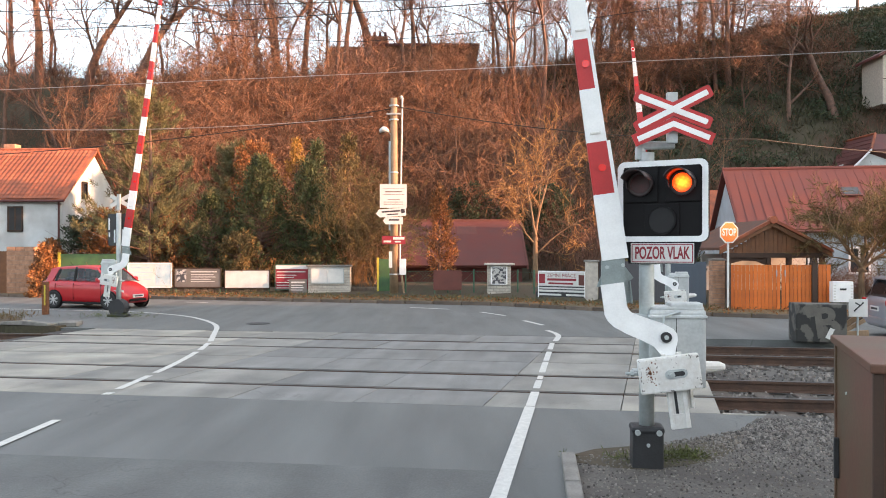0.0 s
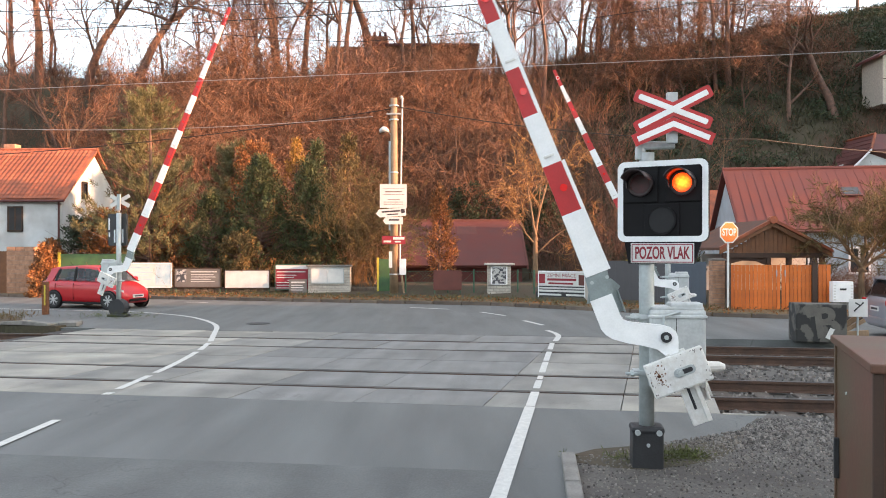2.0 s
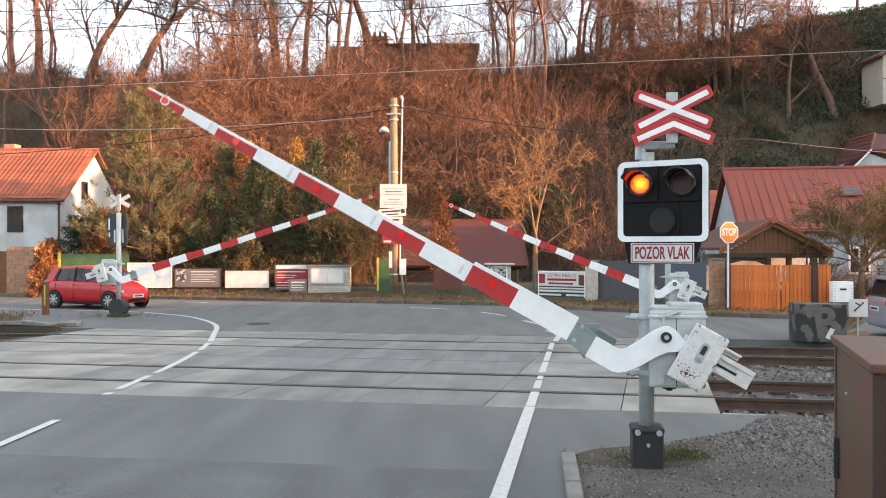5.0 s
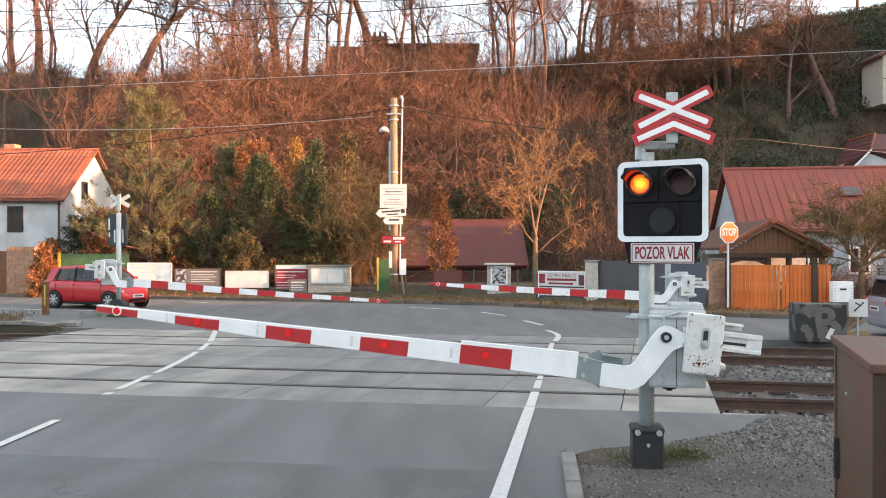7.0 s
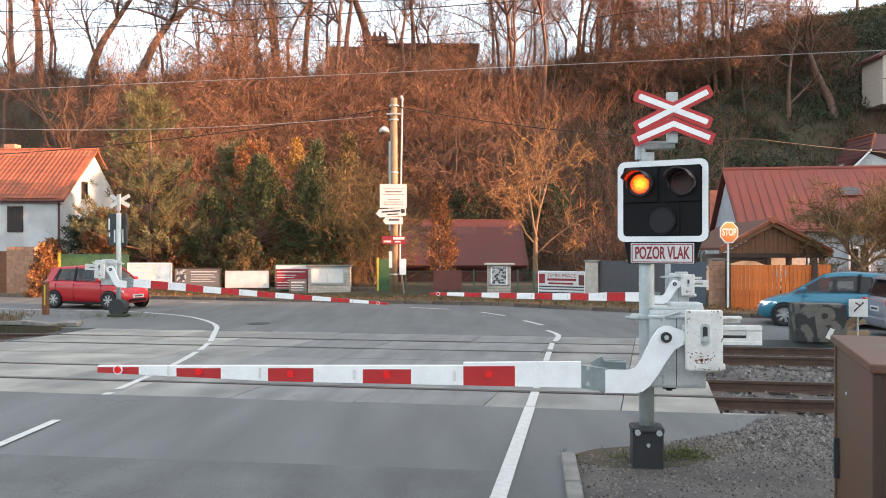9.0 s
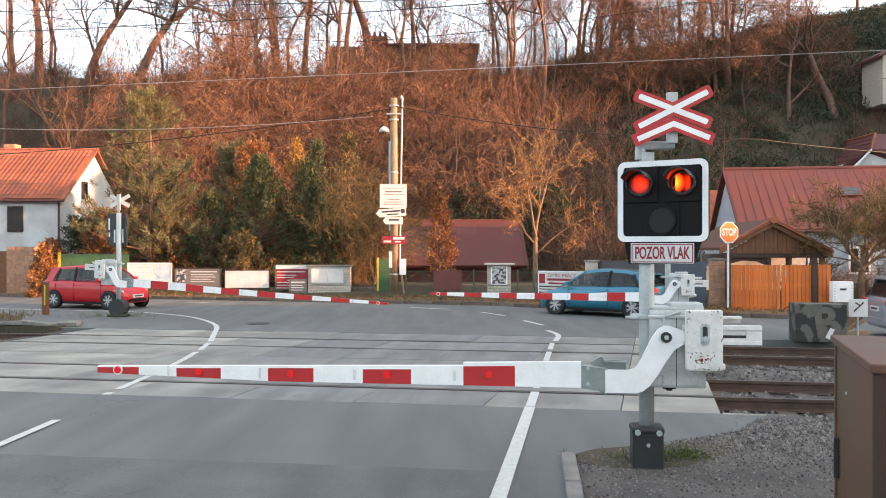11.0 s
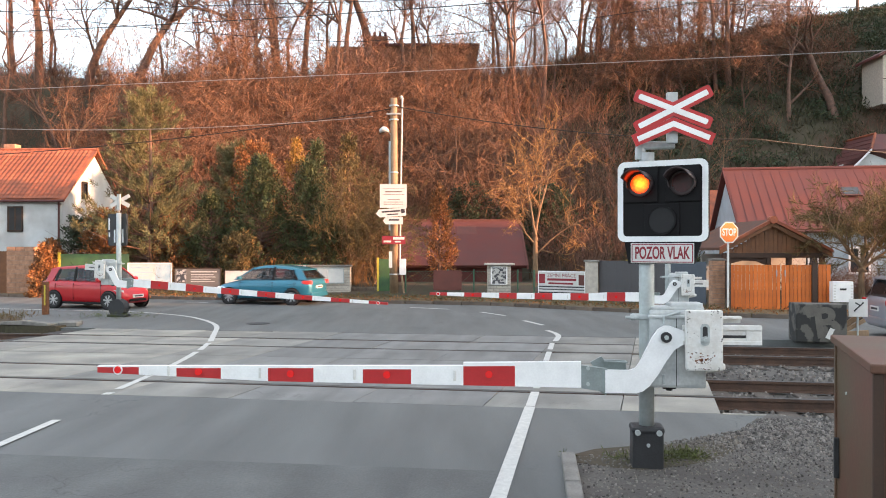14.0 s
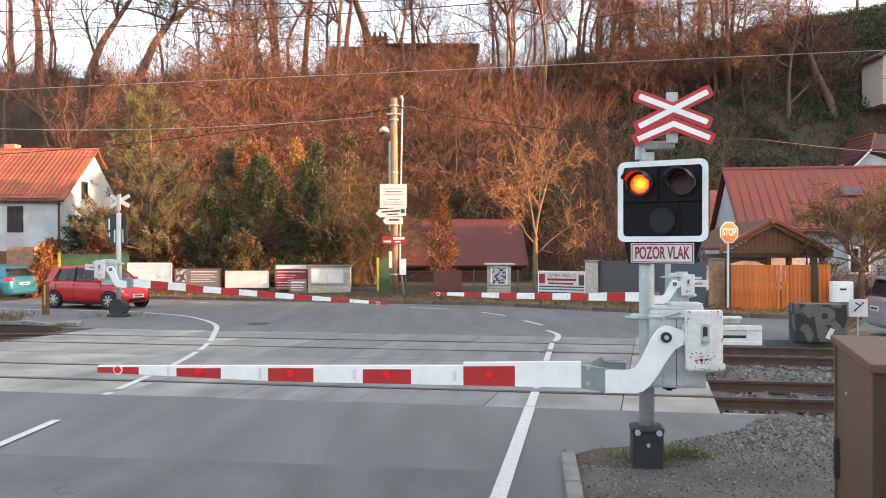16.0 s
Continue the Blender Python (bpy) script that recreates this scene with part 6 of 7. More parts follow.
def slat_gate(name, label, p0, p1, z0, z1, material, w=0.13, category="gate", post=None, gap=0.012):
    (xa, ya), (xb, yb) = p0, p1
    L = math.hypot(xb - xa, yb - ya)
    ob = thing(name, label, category, pose(xa, ya, 0, 0, 0, math.degrees(math.atan2(yb - ya, xb - xa))))
    n = round(L / w)
    w = L / n
    me = Mesh().box(gap / 2, w - gap / 2, -0.012, 0.012, z0, z1, 0.004).data("board", material)
    for i in range(n):
        part("board", me, material, ob, m=pose(i * w, random.uniform(-0.003, 0.003), random.uniform(-0.006, 0.006)))
    for z in (z0 + 0.25, z1 - 0.25):
        part("rail_bar", Mesh().box(0, L, 0.014, 0.06, z - 0.04, z + 0.04), post or material, ob)
    return ob


slat_gate("metal_gate", "dark grey metal panel gate", (5.9, 29.7), (7.95, 27.9), 0.1, 1.66, GREY_GATE, 0.34, gap=0.004)
slat_gate("metal_gate", "blue grey metal panel gate", (7.95, 27.85), (8.92, 26.6), 0.1, 1.66, BLUE_GATE, 0.3, gap=0.004)
gp = thing("gate_pillar", "brick gate pillar between the gates", "pillar", pose(8.9, 25.9, 0))
brick_block(gp, 0, 0.40, 0, 0.4, 0.05, 1.72, BRICK, 0.085, 0.2)
part("cap", Mesh().box(-0.04, 0.44, -0.04, 0.44, 1.72, 1.78, 0.015), KERB, gp)
g1_ = slat_gate("wooden_gate", "orange stained wooden double gate leaf", (9.4, 25.7), (11.0, 25.62), 0.02, 1.58, WOOD_ORANGE, 0.125)
part("handle", Mesh().box(1.46, 1.49, -0.06, -0.01, 1.2, 1.42, 0.008), CHROME, g1_, "pale pull handle")
g2_ = slat_gate("wooden_gate", "orange stained wooden double gate leaf", (11.04, 25.62), (12.05, 25.57), 0.02, 1.58, WOOD_ORANGE, 0.125)
part("handle", Mesh().box(0.09, 0.12, -0.06, -0.01, 1.2, 1.42, 0.008), CHROME, g2_, "pale pull handle")
slat_gate("wooden_fence", "orange stained wooden fence panel", (12.2, 25.55), (12.6, 25.53), 0.05, 1.6, WOOD_ORANGE, 0.13, "fence")
for x, w in ((9.33, 0.06), (12.12, 0.13)):
    tagged(part("gate_post", Mesh().box(x - w, x + w * 0.4, 25.5, 25.75, 0, 1.65, 0.01), WOOD_DARK), "dark square gate post", "post")
mb = thing("mailbox", "white metal mailbox cabinet with louvres", "mailbox", pose(12.78, 25.2, 0))
part("body", Mesh().box(-0.33, 0.33, -0.12, 0.12, 0.4, 1.06, 0.015), WHITE, mb)
for i in range(6):
    for sx in (-0.3, 0.24):
        part("louvre", Mesh().box(sx, sx + 0.06, -0.135, -0.12, 0.46 + 0.09 * i, 0.50 + 0.09 * i), SIGN_WHITE, mb)
part("slot", Mesh().box(-0.1, 0.1, -0.13, -0.12, 0.78, 0.84), SIGN_DARK, mb)
part("leg", Mesh().box(-0.25, 0.25, -0.08, 0.08, 0, 0.4), KERB, mb)
tagged(part("garden_plinth", Mesh().box(9.3, 12.7, 25.35, 25.8, 0.02, 0.10), BRICK), "low brick plinth under the wooden gate", "plinth")

# stop sign
st = thing("stop_sign", "orange-red octagonal stop sign on a thin post", "road sign", pose(9.17, 25.2, 0, 0, 0, 16))
part("post", Mesh().tube((0, 0.04, 0), (0, 0.04, 2.9), 0.035, n=12), SIGN_WHITE, st, "grey steel post")
octo = lambda r: [(r * math.cos(radians(22.5 + 45 * i)), 2.63 + r * math.sin(radians(22.5 + 45 * i))) for i in range(8)]
pl = part("plate", Mesh().prism(octo(0.365), -0.02, 0.0), SIGN_WHITE, st, "white rimmed octagonal plate")
part("face", Mesh().prism(octo(0.325), -0.024, -0.019), SIGN_ORANGE, pl)
letters("lettering", "STOP", 0.32, SIGN_WHITE, pl, pose(0, -0.026, 2.63, 90, 0, 0), 0.52, 0.008)

# utility pole with signs
up = thing("utility_pole", "weathered utility pole carrying a lamp and direction signs", "utility pole", pose(-2.1, 33.6, 0))
part("pole", Mesh().tube((0, 0, 0), (0, 0, 8.55), 0.19, 0.14, 16), WOOD_POLE, up, "", True)
part("pipe", Mesh().tube((0.25, 0.0, 1.6), (0.36, 0, 8.5), 0.036, n=10).tube((0.36, 0, 8.5), (0.30, -0.02, 8.65), 0.06, n=10), STEEL, up, "pale cable pipe")
part("lamp_arm", Mesh().tube((-0.1, 0, 6.95), (-0.3, -0.1, 7.2), 0.025, n=8), STEEL, up)
part("street_lamp_head", Mesh().loft([[(-0.2 - 0.42 * t, -0.1 + 0.10 * w * math.cos(a), 7.12 + 0.10 * math.sin(t * 3.1) + 0.09 * w * math.sin(a)) for a in [2 * math.pi * i / 10 for i in range(10)]] for t, w in ((0, 0.5), (0.25, 1.2), (0.6, 1.4), (0.9, 1.0), (1.0, 0.4))]), SIGN_WHITE, up, "white street lamp head", True)
for z in (1.0, 3.4, 5.35, 7.6, 8.2):
    part("band", Mesh().tube((0, 0, z), (0, 0, z + 0.05), 0.2, n=16), STEEL, up)
part("crossbar", Mesh().box(-0.3, 0.3, -0.22, -0.16, 7.82, 7.88), STEEL, up)


def pole_sign(pts, z, material, label, y=-0.26, bars_=(), bar_mat=TEXT_DARK, turn=0):
    pn = part("sign_panel", Mesh().prism([(a, b) for a, b in pts], -0.015, 0.0), material, up, label, m=pose(0, y, z, 0, -turn, 0))
    for x0, x1, z0, z1 in bars_:
        part("text_bar", Mesh().box(x0, x1, -0.02, -0.014, z0, z1), bar_mat, pn)


pole_sign([(-0.58, -0.5), (0.56, -0.5), (0.56, 0.5), (-0.58, 0.5)], 4.35, SIGN_WHITE, "white square information sign", bars_=[(-0.36, 0.36, 0.16, 0.20), (-0.46, 0.46, 0.30, 0.315), (-0.46, 0.46, 0.05, 0.065), (-0.25, 0.27, -0.16, -0.14), (-0.42, 0.4, -0.27, -0.245), (-0.42, 0.42, -0.36, -0.335)], bar_mat=SHED_PATCH)
pole_sign([(-0.75, 0.0), (-0.6, -0.17), (0.53, -0.17), (0.53, 0.17), (-0.6, 0.17)], 3.65, SIGN_WHITE, "white arrow sign", bars_=[(-0.5, 0.3, 0.02, 0.09), (-0.3, 0.2, -0.1, -0.05), (0.32, 0.48, -0.05, 0.12)], turn=4)
pole_sign([(-0.45, 0.0), (-0.33, -0.15), (0.4, -0.15), (0.4, 0.15), (-0.33, 0.15)], 3.3, SIGN_WHITE, "white arrow sign", bars_=[(-0.2, 0.25, 0.0, 0.07)])
pole_sign([(-0.48, -0.17), (0.5, -0.17), (0.5, 0.17), (-0.48, 0.17)], 2.48, SIGN_RED, "red and white sign", bars_=[(-0.02, 0.46, 0.02, 0.13), (-0.42, -0.1, -0.1, -0.02), (0.05, 0.3, -0.1, -0.04)], bar_mat=SIGN_WHITE)
part("meter_box", Mesh().box(0.24, 0.52, -0.12, 0.06, 1.0, 1.68, 0.02), WHITE, up, "white meter box")
part("stay_strut", Mesh().tube((0.33, -0.05, 1.0), (0.47, -0.1, 0.0), 0.045, n=8), WOOD_POLE, up)
part("paper", Mesh().box(-0.2, -0.06, -0.22, -0.2, 1.3, 2.0), SIGN_WHITE, up, "pale paper notice")
part("conduit", Mesh().tube((-0.17, -0.05, 2.9), (-0.17, -0.05, 6.7), 0.05, n=8), STEEL, up)

# ---- right-hand foreground and mid-ground objects ----
cab = thing("utility_cabinet", "brown painted metal cabinet on the gravel", "cabinet", pose(3.18, 6.40, 0, 0, 0, -19))
part("body", Mesh().box(0.02, 1.3, -1.68, -0.02, 0.0, 1.34, 0.015), CABINET, cab)
part("lid", Mesh().box(-0.02, 1.34, -1.72, 0.02, 1.34, 1.40, 0.012), CABINET, cab)
part("corner_trim", Mesh().box(0.0, 0.06, -1.70, -1.66, 0.0, 1.34, 0.006), WOOD_DARK, cab)
part("corner_trim", Mesh().box(0.005, 0.05, -0.06, -0.012, 0.0, 1.34, 0.006), CABINET, cab)
part("door", Mesh().box(0.1, 1.2, -1.70, -1.68, 0.08, 1.28, 0.006), CABINET, cab)
part("rivet", Mesh().disc((0.017, -0.55, 1.02), 0.012, 0.012, 8, "x"), STEEL, cab)
part("cable_guard", Mesh().box(-0.018, 0.02, -0.18, -0.14, 0.28, 0.6, 0.006), FOOT, cab)

blk = thing("concrete_block", "concrete block painted in grey and black camouflage", "concrete block", pose(8.55, 17.95, 0, 0, 0, TURN))
part("block", Mesh().box(-0.54, 0.54, -0.32, 0.32, 0.0, 0.86, 0.03), CAMO, blk)
letters("painted_letter", "B", 0.92, CAMO_PALE, blk, pose(0.1, -0.325, 0.42, 90, 0, 0) @ pose(0, 0, 0, 0, 0, 8), 0.5, 0.03)
part("paint_patch", Mesh().prism([(-0.4, 0.78), (-0.15, 0.85), (-0.1, 0.6), (-0.3, 0.55)], -0.326, -0.322), CAMO_PALE, blk)
part("loose_paper", Mesh().box(-0.1, 0.0, -0.335, -0.328, 0.1, 0.35), SIGN_WHITE, blk, m=pose(0.12, -0.02, -0.02, 0, 25, 0))
sg = thing("track_sign", "white square sign with a black symbol on a short post", "sign", pose(9.38, 17.75, -0.17, 0, 0, TURN))
part("plate", Mesh().box(-0.2, 0.2, -0.02, 0.0, 0.74, 1.14, 0.004), SIGN_WHITE, sg)
part("symbol", Mesh().prism([(-0.1, 0.88), (0.05, 1.02), (0.1, 1.08), (0.12, 1.05), (0.0, 0.94), (-0.08, 0.85)], -0.024, -0.019), SIGN_DARK, sg)
part("symbol", Mesh().prism([(-0.06, 1.07), (0.06, 1.0), (0.05, 0.98), (-0.07, 1.04)], -0.024, -0.019), SIGN_DARK, sg)
part("post", Mesh().tube((0, 0.03, 0), (0, 0.03, 1.1), 0.025, n=8), STEEL, sg)
pk = thing("plank_stack", "leaning weathered planks beside the block", "planks", pose(9.2, 17.95, 0, 0, 0, TURN))
for i, (a, w) in enumerate(((38, 0.12), (30, 0.09), (5, 0.14))):
    part("plank", Mesh().box(-0.45, 0.45, -0.03 - 0.06 * i, 0.02 - 0.06 * i, -w / 2, w / 2, 0.008), WOOD_POLE, pk, m=pose(0.0, 0, 0.36 - 0.1 * i, 0, -a, 0))
rp = thing("marker_post", "rusty orange steel marker post", "post", pose(-12.75, 25.2, 0))
part("post", Mesh().box(-0.09, 0.09, -0.07, 0.07, 0, 1.05, 0.01), RUST_SPOT, rp)
part("yellow_strip", Mesh().box(-0.02, 0.03, -0.075, -0.07, 0.3, 0.95), YELLOW, rp)
bpil = thing("stone_pillar", "old brick gate pillar grown over with ivy", "pillar", pose(-18.6, 34.9, 0))
brick_block(bpil, -0.8, 0.4, 0, 0.6, 0.0, 2.2, BRICK, 0.2, 0.4)
tagged(part("wooden_door", Mesh().box(-21, -19.5, 35.2, 35.3, 0.1, 2.0), WOOD_BROWN), "brown wooden garden door", "door")
slabs = thing("loose_slabs", "broken concrete slabs at the track edge", "slab")
for i, (u, s, w) in enumerate(((-14.0, 19.2, 0.8), (-14.9, 19.3, 0.9), (-13.3, 19.5, 0.5), (-15.9, 19.25, 0.9))):
    part("slab", Mesh().box(-w / 2, w / 2, -0.2, 0.2, 0.0, 0.12, 0.02), KERB, slabs, m=pose(*uv(u, s, 0.02), random.uniform(-4, 4), random.uniform(-5, 5), TURN + random.uniform(-12, 12)))


# ---- wires ----
def wire(pts, r, material, label, sag=0.0):
    rings = []
    for a, b in zip(pts, pts[1:]):
        a, b = Vector(a), Vector(b)
        n = 16
        for i in range(n + 1):
            c = a + (b - a) * (i / n) - Vector((0, 0, sag * 4 * (i / n) * (1 - i / n)))
            rings.append([(c.x, c.y + r * math.cos(k * 1.2566), c.z + r * math.sin(k * 1.2566)) for k in range(5)])
    tagged(part("overhead_wire", Mesh().loft(rings), material), label, "wire", "overhead wires")


wire([uv(-30, 16.9, 5.75), uv(25, 16.9, 6.25)], 0.008, WIRE_PALE, "pale overhead contact wire above the track")
wire([uv(-40, 16.9, 8.2), uv(-13, 16.9, 7.28), uv(4, 16.9, 7.6), uv(30, 16.9, 9)], 0.009, WIRE, "thin dark overhead wire", 0.1)
wire([uv(-40, 12.4, 6.9), uv(2.5, 12.4, 6.0), uv(30, 12.4, 6.4)], 0.006, WIRE, "thin dark overhead wire")
wire([(-26, 36, 7.9), (-3.0, 33.5, 7.75)], 0.016, WIRE_PALE, "pale service cable to the utility pole", 0.45)
wire([(-30, 37, 6.2), (-2.1, 33.5, 8.1)], 0.02, WIRE, "dark service cable to the utility pole", 0.5)
wire([(-2.1, 33.5, 8.2), (14, 35, 7.0), (34, 40, 6.9)], 0.022, WIRE, "dark service cable to the utility pole", 0.4)
wire([(-30, 50, 17.5), (-6, 52, 15.8), (16, 50, 17.8), (40, 54, 19)], 0.02, WIRE, "dark service cable to the utility pole", 0.3)


# ---- woods and shrubs ----
def place(ob, x, y, k=1.0, rz=0.0, dz=0.0):
    return pose(x, y, ground_z(x, y) + dz, 0, 0, rz) @ Matrix.Scale(k, 4)


woods = [bare_tree("tree", "tall bare deciduous tree on the hillside", 11 + i, 15, r=0.17 + 0.04 * (i % 3), trunk=0.4, spread=0.75, kids=(9, 5, 4, 3), levels=4, least=0.017, twist=0.36, haze=(1, 0.75, 0.03)) for i in range(5)]
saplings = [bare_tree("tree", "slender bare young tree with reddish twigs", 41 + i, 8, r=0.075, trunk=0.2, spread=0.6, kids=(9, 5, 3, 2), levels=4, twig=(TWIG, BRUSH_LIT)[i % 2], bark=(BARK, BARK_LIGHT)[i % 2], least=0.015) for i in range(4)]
wr = random.Random(5)
spots = []
for i in range(58):
    x, y = wr.uniform(-44, 42), wr.uniform(62, 92)
    if x > 24 and y < 70:
        continue
    spots.append((x, y, wr.uniform(0.7, 1.2)))
spots += [(wr.uniform(2, 30), wr.uniform(72, 86), wr.uniform(0.6, 1.1)) for i in range(18)]
for i, (x, y, k) in enumerate(spots):
    src = woods[i % 5]
    m = place(src, x, y, k, wr.uniform(0, 360))
    if i < 5:
        src.matrix_basis = m
    else:
        copy_thing(src, m)
    tagged(src, group="hillside trees")
for i in range(52):
    x, y = wr.uniform(-34, 24), wr.uniform(46, 76)
    src = saplings[i % 4]
    m = place(src, x, y, wr.uniform(0.6, 1.1), wr.uniform(0, 360))
    if i < 4:
        src.matrix_basis = m
    else:
        copy_thing(src, m)
for i in range(22):
    copy_thing(saplings[i % 4], place(None, wr.uniform(-1, 24), wr.uniform(72, 80), wr.uniform(0.5, 0.95), wr.uniform(0, 360)))
# leaning thick trunks that stand out against the sky
for x, y, k, seed in ((-38, 74, 1.15, 3), (-33.5, 74, 1.1, 4), (-28.5, 72, 1.25, 8), (-16, 76, 1.3, 14), (-7.5, 76, 1.3, 15), (31, 62, 0.9, 21)):
    t = bare_tree("tree", "thick bare trunk standing out on the hilltop", 100 + seed, 14, r=0.40, trunk=0.4, lean=0.14, spread=0.95, kids=(9, 6, 5, 4), least=0.018, twist=0.42)
    t.matrix_basis = place(t, x, y, k)

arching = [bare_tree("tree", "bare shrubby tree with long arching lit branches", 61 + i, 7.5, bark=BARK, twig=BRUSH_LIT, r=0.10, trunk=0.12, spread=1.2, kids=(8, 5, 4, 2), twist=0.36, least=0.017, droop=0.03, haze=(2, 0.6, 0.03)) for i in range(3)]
stand = [(wr.uniform(-17, 3), wr.uniform(45.5, 62), wr.uniform(0.75, 1.2)) for i in range(22)]
stand += [(wr.uniform(-22, -13), wr.uniform(46, 66), wr.uniform(0.9, 1.2)) for i in range(18)]      # dense stand that shades the slope beyond it
stand += [(wr.uniform(11, 29), wr.uniform(62, 74), wr.uniform(0.8, 1.3)) for i in range(20)]
for i, (x, y, k) in enumerate(stand):
    m = place(None, x, y, k, wr.uniform(0, 360))
    if i < 3:
        arching[i].matrix_basis = m
    else:
        copy_thing(arching[i % 3], m)

bs = []
br = random.Random(9)
for i in range(2500):
    x, y = br.uniform(-46, 36), br.uniform(38, 82)
    if x > 10 and y < 46:
        continue
    if x > 13 and y < 64 and br.random() < 0.8:
        continue
    if -3.2 < x < 5 and y < 44.5:
        continue
    if x < -18 and y < 46.5:
        continue
    bs.append((x, y, br.uniform(0.6, 1.5) * (1 if y < 68 else 0.55)))
brush("hillside_brush", "dense rusty brown leafless brush covering the hillside", bs, BRUSH, 3, stems=12, tall=2.6, rad=0.018, twigs=7)
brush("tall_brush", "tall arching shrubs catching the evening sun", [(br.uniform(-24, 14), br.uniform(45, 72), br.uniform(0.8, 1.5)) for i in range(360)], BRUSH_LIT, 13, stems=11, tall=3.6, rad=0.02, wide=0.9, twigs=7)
bs2 = [(br.uniform(12, 46), br.uniform(45, 80), br.uniform(0.4, 1.0)) for i in range(1000)]
bs2 = [q for q in bs2 if not (30 < q[0] < 38 and 56 < q[1] < 60) and not (26 < q[0] < 38 and 52 < q[1] < 61)]
bs2 += [(br.uniform(-3, 10), br.uniform(44.5, 50), br.uniform(0.6, 1.1)) for i in range(110)]
cs = [(x, y, ground_z(x, y) + 0.25 + 0.35 * k, 1.1 * k) for x, y, k in bs2]
v, f = leaves(cs, 0.2, 85, seed=4, flat=-0.1)
tagged(raw_np("ivy_thicket", v, f, LEAF_IVY, None, False), "dark green ivy and bramble cover on the slope", "undergrowth", kind="stuff")
gr = [(x, y, ground_z(x, y) - 0.05, g_, g2_, 1.0, 0.35) for x, y, g_, g2_ in [(br.uniform(9, 52), br.uniform(44, 82), br.gauss(0, 0.3), br.gauss(0, 0.3)) for i in range(5200)]]
v, f = sprays(gr, 16, 0.5, 0.14, 0.3, 5, 0.8)
tagged(raw_np("slope_grass", v, f, SLOPE_GRASS, None, False), "long dull green grass on the shaded slope", "grass", kind="stuff")
fs = [(br.uniform(-15, -2.9), br.uniform(35.2, 38.5), br.uniform(0.5, 1.0)) for i in range(55)]
brush("garden_brush", "dry tangled shrubs behind the boards and fence", fs, TWIG_GOLD, 6, stems=14, tall=1.9, rad=0.008)
rs = [(br.uniform(12.8, 22), br.uniform(26.5, 30.5), br.uniform(0.35, 0.7)) for i in range(45)]
brush("hedge_brush", "reddish leafless hedge behind the fence", rs, BRUSH, 8, stems=24, tall=2.0, rad=0.008)

# pines, conifers and shrubs of the gardens
pine("tall open pine with upturned yellowish green shoots", place(None, -13.6, 36.4), 9.3, 6.2, LEAF_PINE, 1)
pine("pine tree with yellowish green needles", place(None, -11.0, 41.5), 7.4, 4.6, LEAF_PINE, 2)
for x, y, h, w, ml, seed, sh, lab in (
        (-8.6, 37.0, 6.3, 4.0, LEAF_DARK, 3, "column", "dense dark green conifer"),
        (-6.5, 37.6, 6.0, 3.0, LEAF_DARK, 4, "column", "dense dark green conifer"),
        (-10.8, 36.6, 4.6, 2.8, LEAF_DARK, 5, "column", "dark evergreen shrub behind the boards"),
        (-5.6, 36.5, 4.0, 2.2, LEAF_DARK, 7, "column", "olive green shrub behind the notice wall"),
        (-12.6, 36.4, 4.2, 1.7, LEAF_RUST, 8, "column", "orange brown garden shrub"),
        (-15.6, 36.4, 3.9, 2.2, LEAF_RUST, 9, "round", "orange brown shrub beside the house"),
        (-16.9, 36.6, 3.4, 1.8, LEAF_IVY, 18, "round", "dark shrub beside the old pillar"),
        (-9.6, 40.5, 7.2, 3.2, LEAF_RUST, 19, "round", "rusty orange shrub behind the conifers"),
        (-5.0, 41.5, 7.8, 1.9, LEAF_OLIVE, 10, "column", "slim conifer with golden tips"),
        (-6.6, 41.0, 7.4, 1.7, LEAF_DARK, 11, "column", "slim dark green garden conifer"),
        (-0.15, 35.0, 4.5, 1.25, LEAF_RUST, 12, "column", "tall narrow orange leaved shrub by the shed"),
        (1.6, 45.5, 4.6, 3.4, LEAF_IVY, 13, "round", "dark evergreen bush behind the shed"),
        (6.0, 45.5, 4.4, 3.6, LEAF_IVY, 20, "round", "dark evergreen bush behind the bare tree"),
        (-18.0, 36.2, 2.4, 1.4, LEAF_RUST, 14, "round", "ivy turned brown on the pillar"),
        (26, 52, 3.4, 3.6, LEAF_IVY, 15, "round", "dark green bush on the slope"),
        (-17.5, 34.5, 2.6, 1.2, LEAF_RUST, 17, "column", "brown ivy hanging over the old pillar"),
        (-9.2, 35.7, 2.6, 2.0, LEAF_OLIVE, 16, "round", "dry brown shrub hanging over the board")):
    vol = h * w * w
    slim = ml in (LEAF_DARK, LEAF_OLIVE)
    leafy("shrub" if h < 5 else "conifer", lab, "shrub" if h < 5 else "tree", place(None, x, y), h, w, ml, seed,
          clumps=int(80 + vol * 2.0), per=60, size=0.15 if slim else 0.11, shape=sh, aspect=0.3 if slim else 0.5)
leafy("shrub", "golden yellow tipped conifer top", "shrub", place(None, -7.1, 38.2, dz=4.4), 2.6, 1.2, LEAF_GOLD, 31, clumps=40, per=60, size=0.12, aspect=0.35)


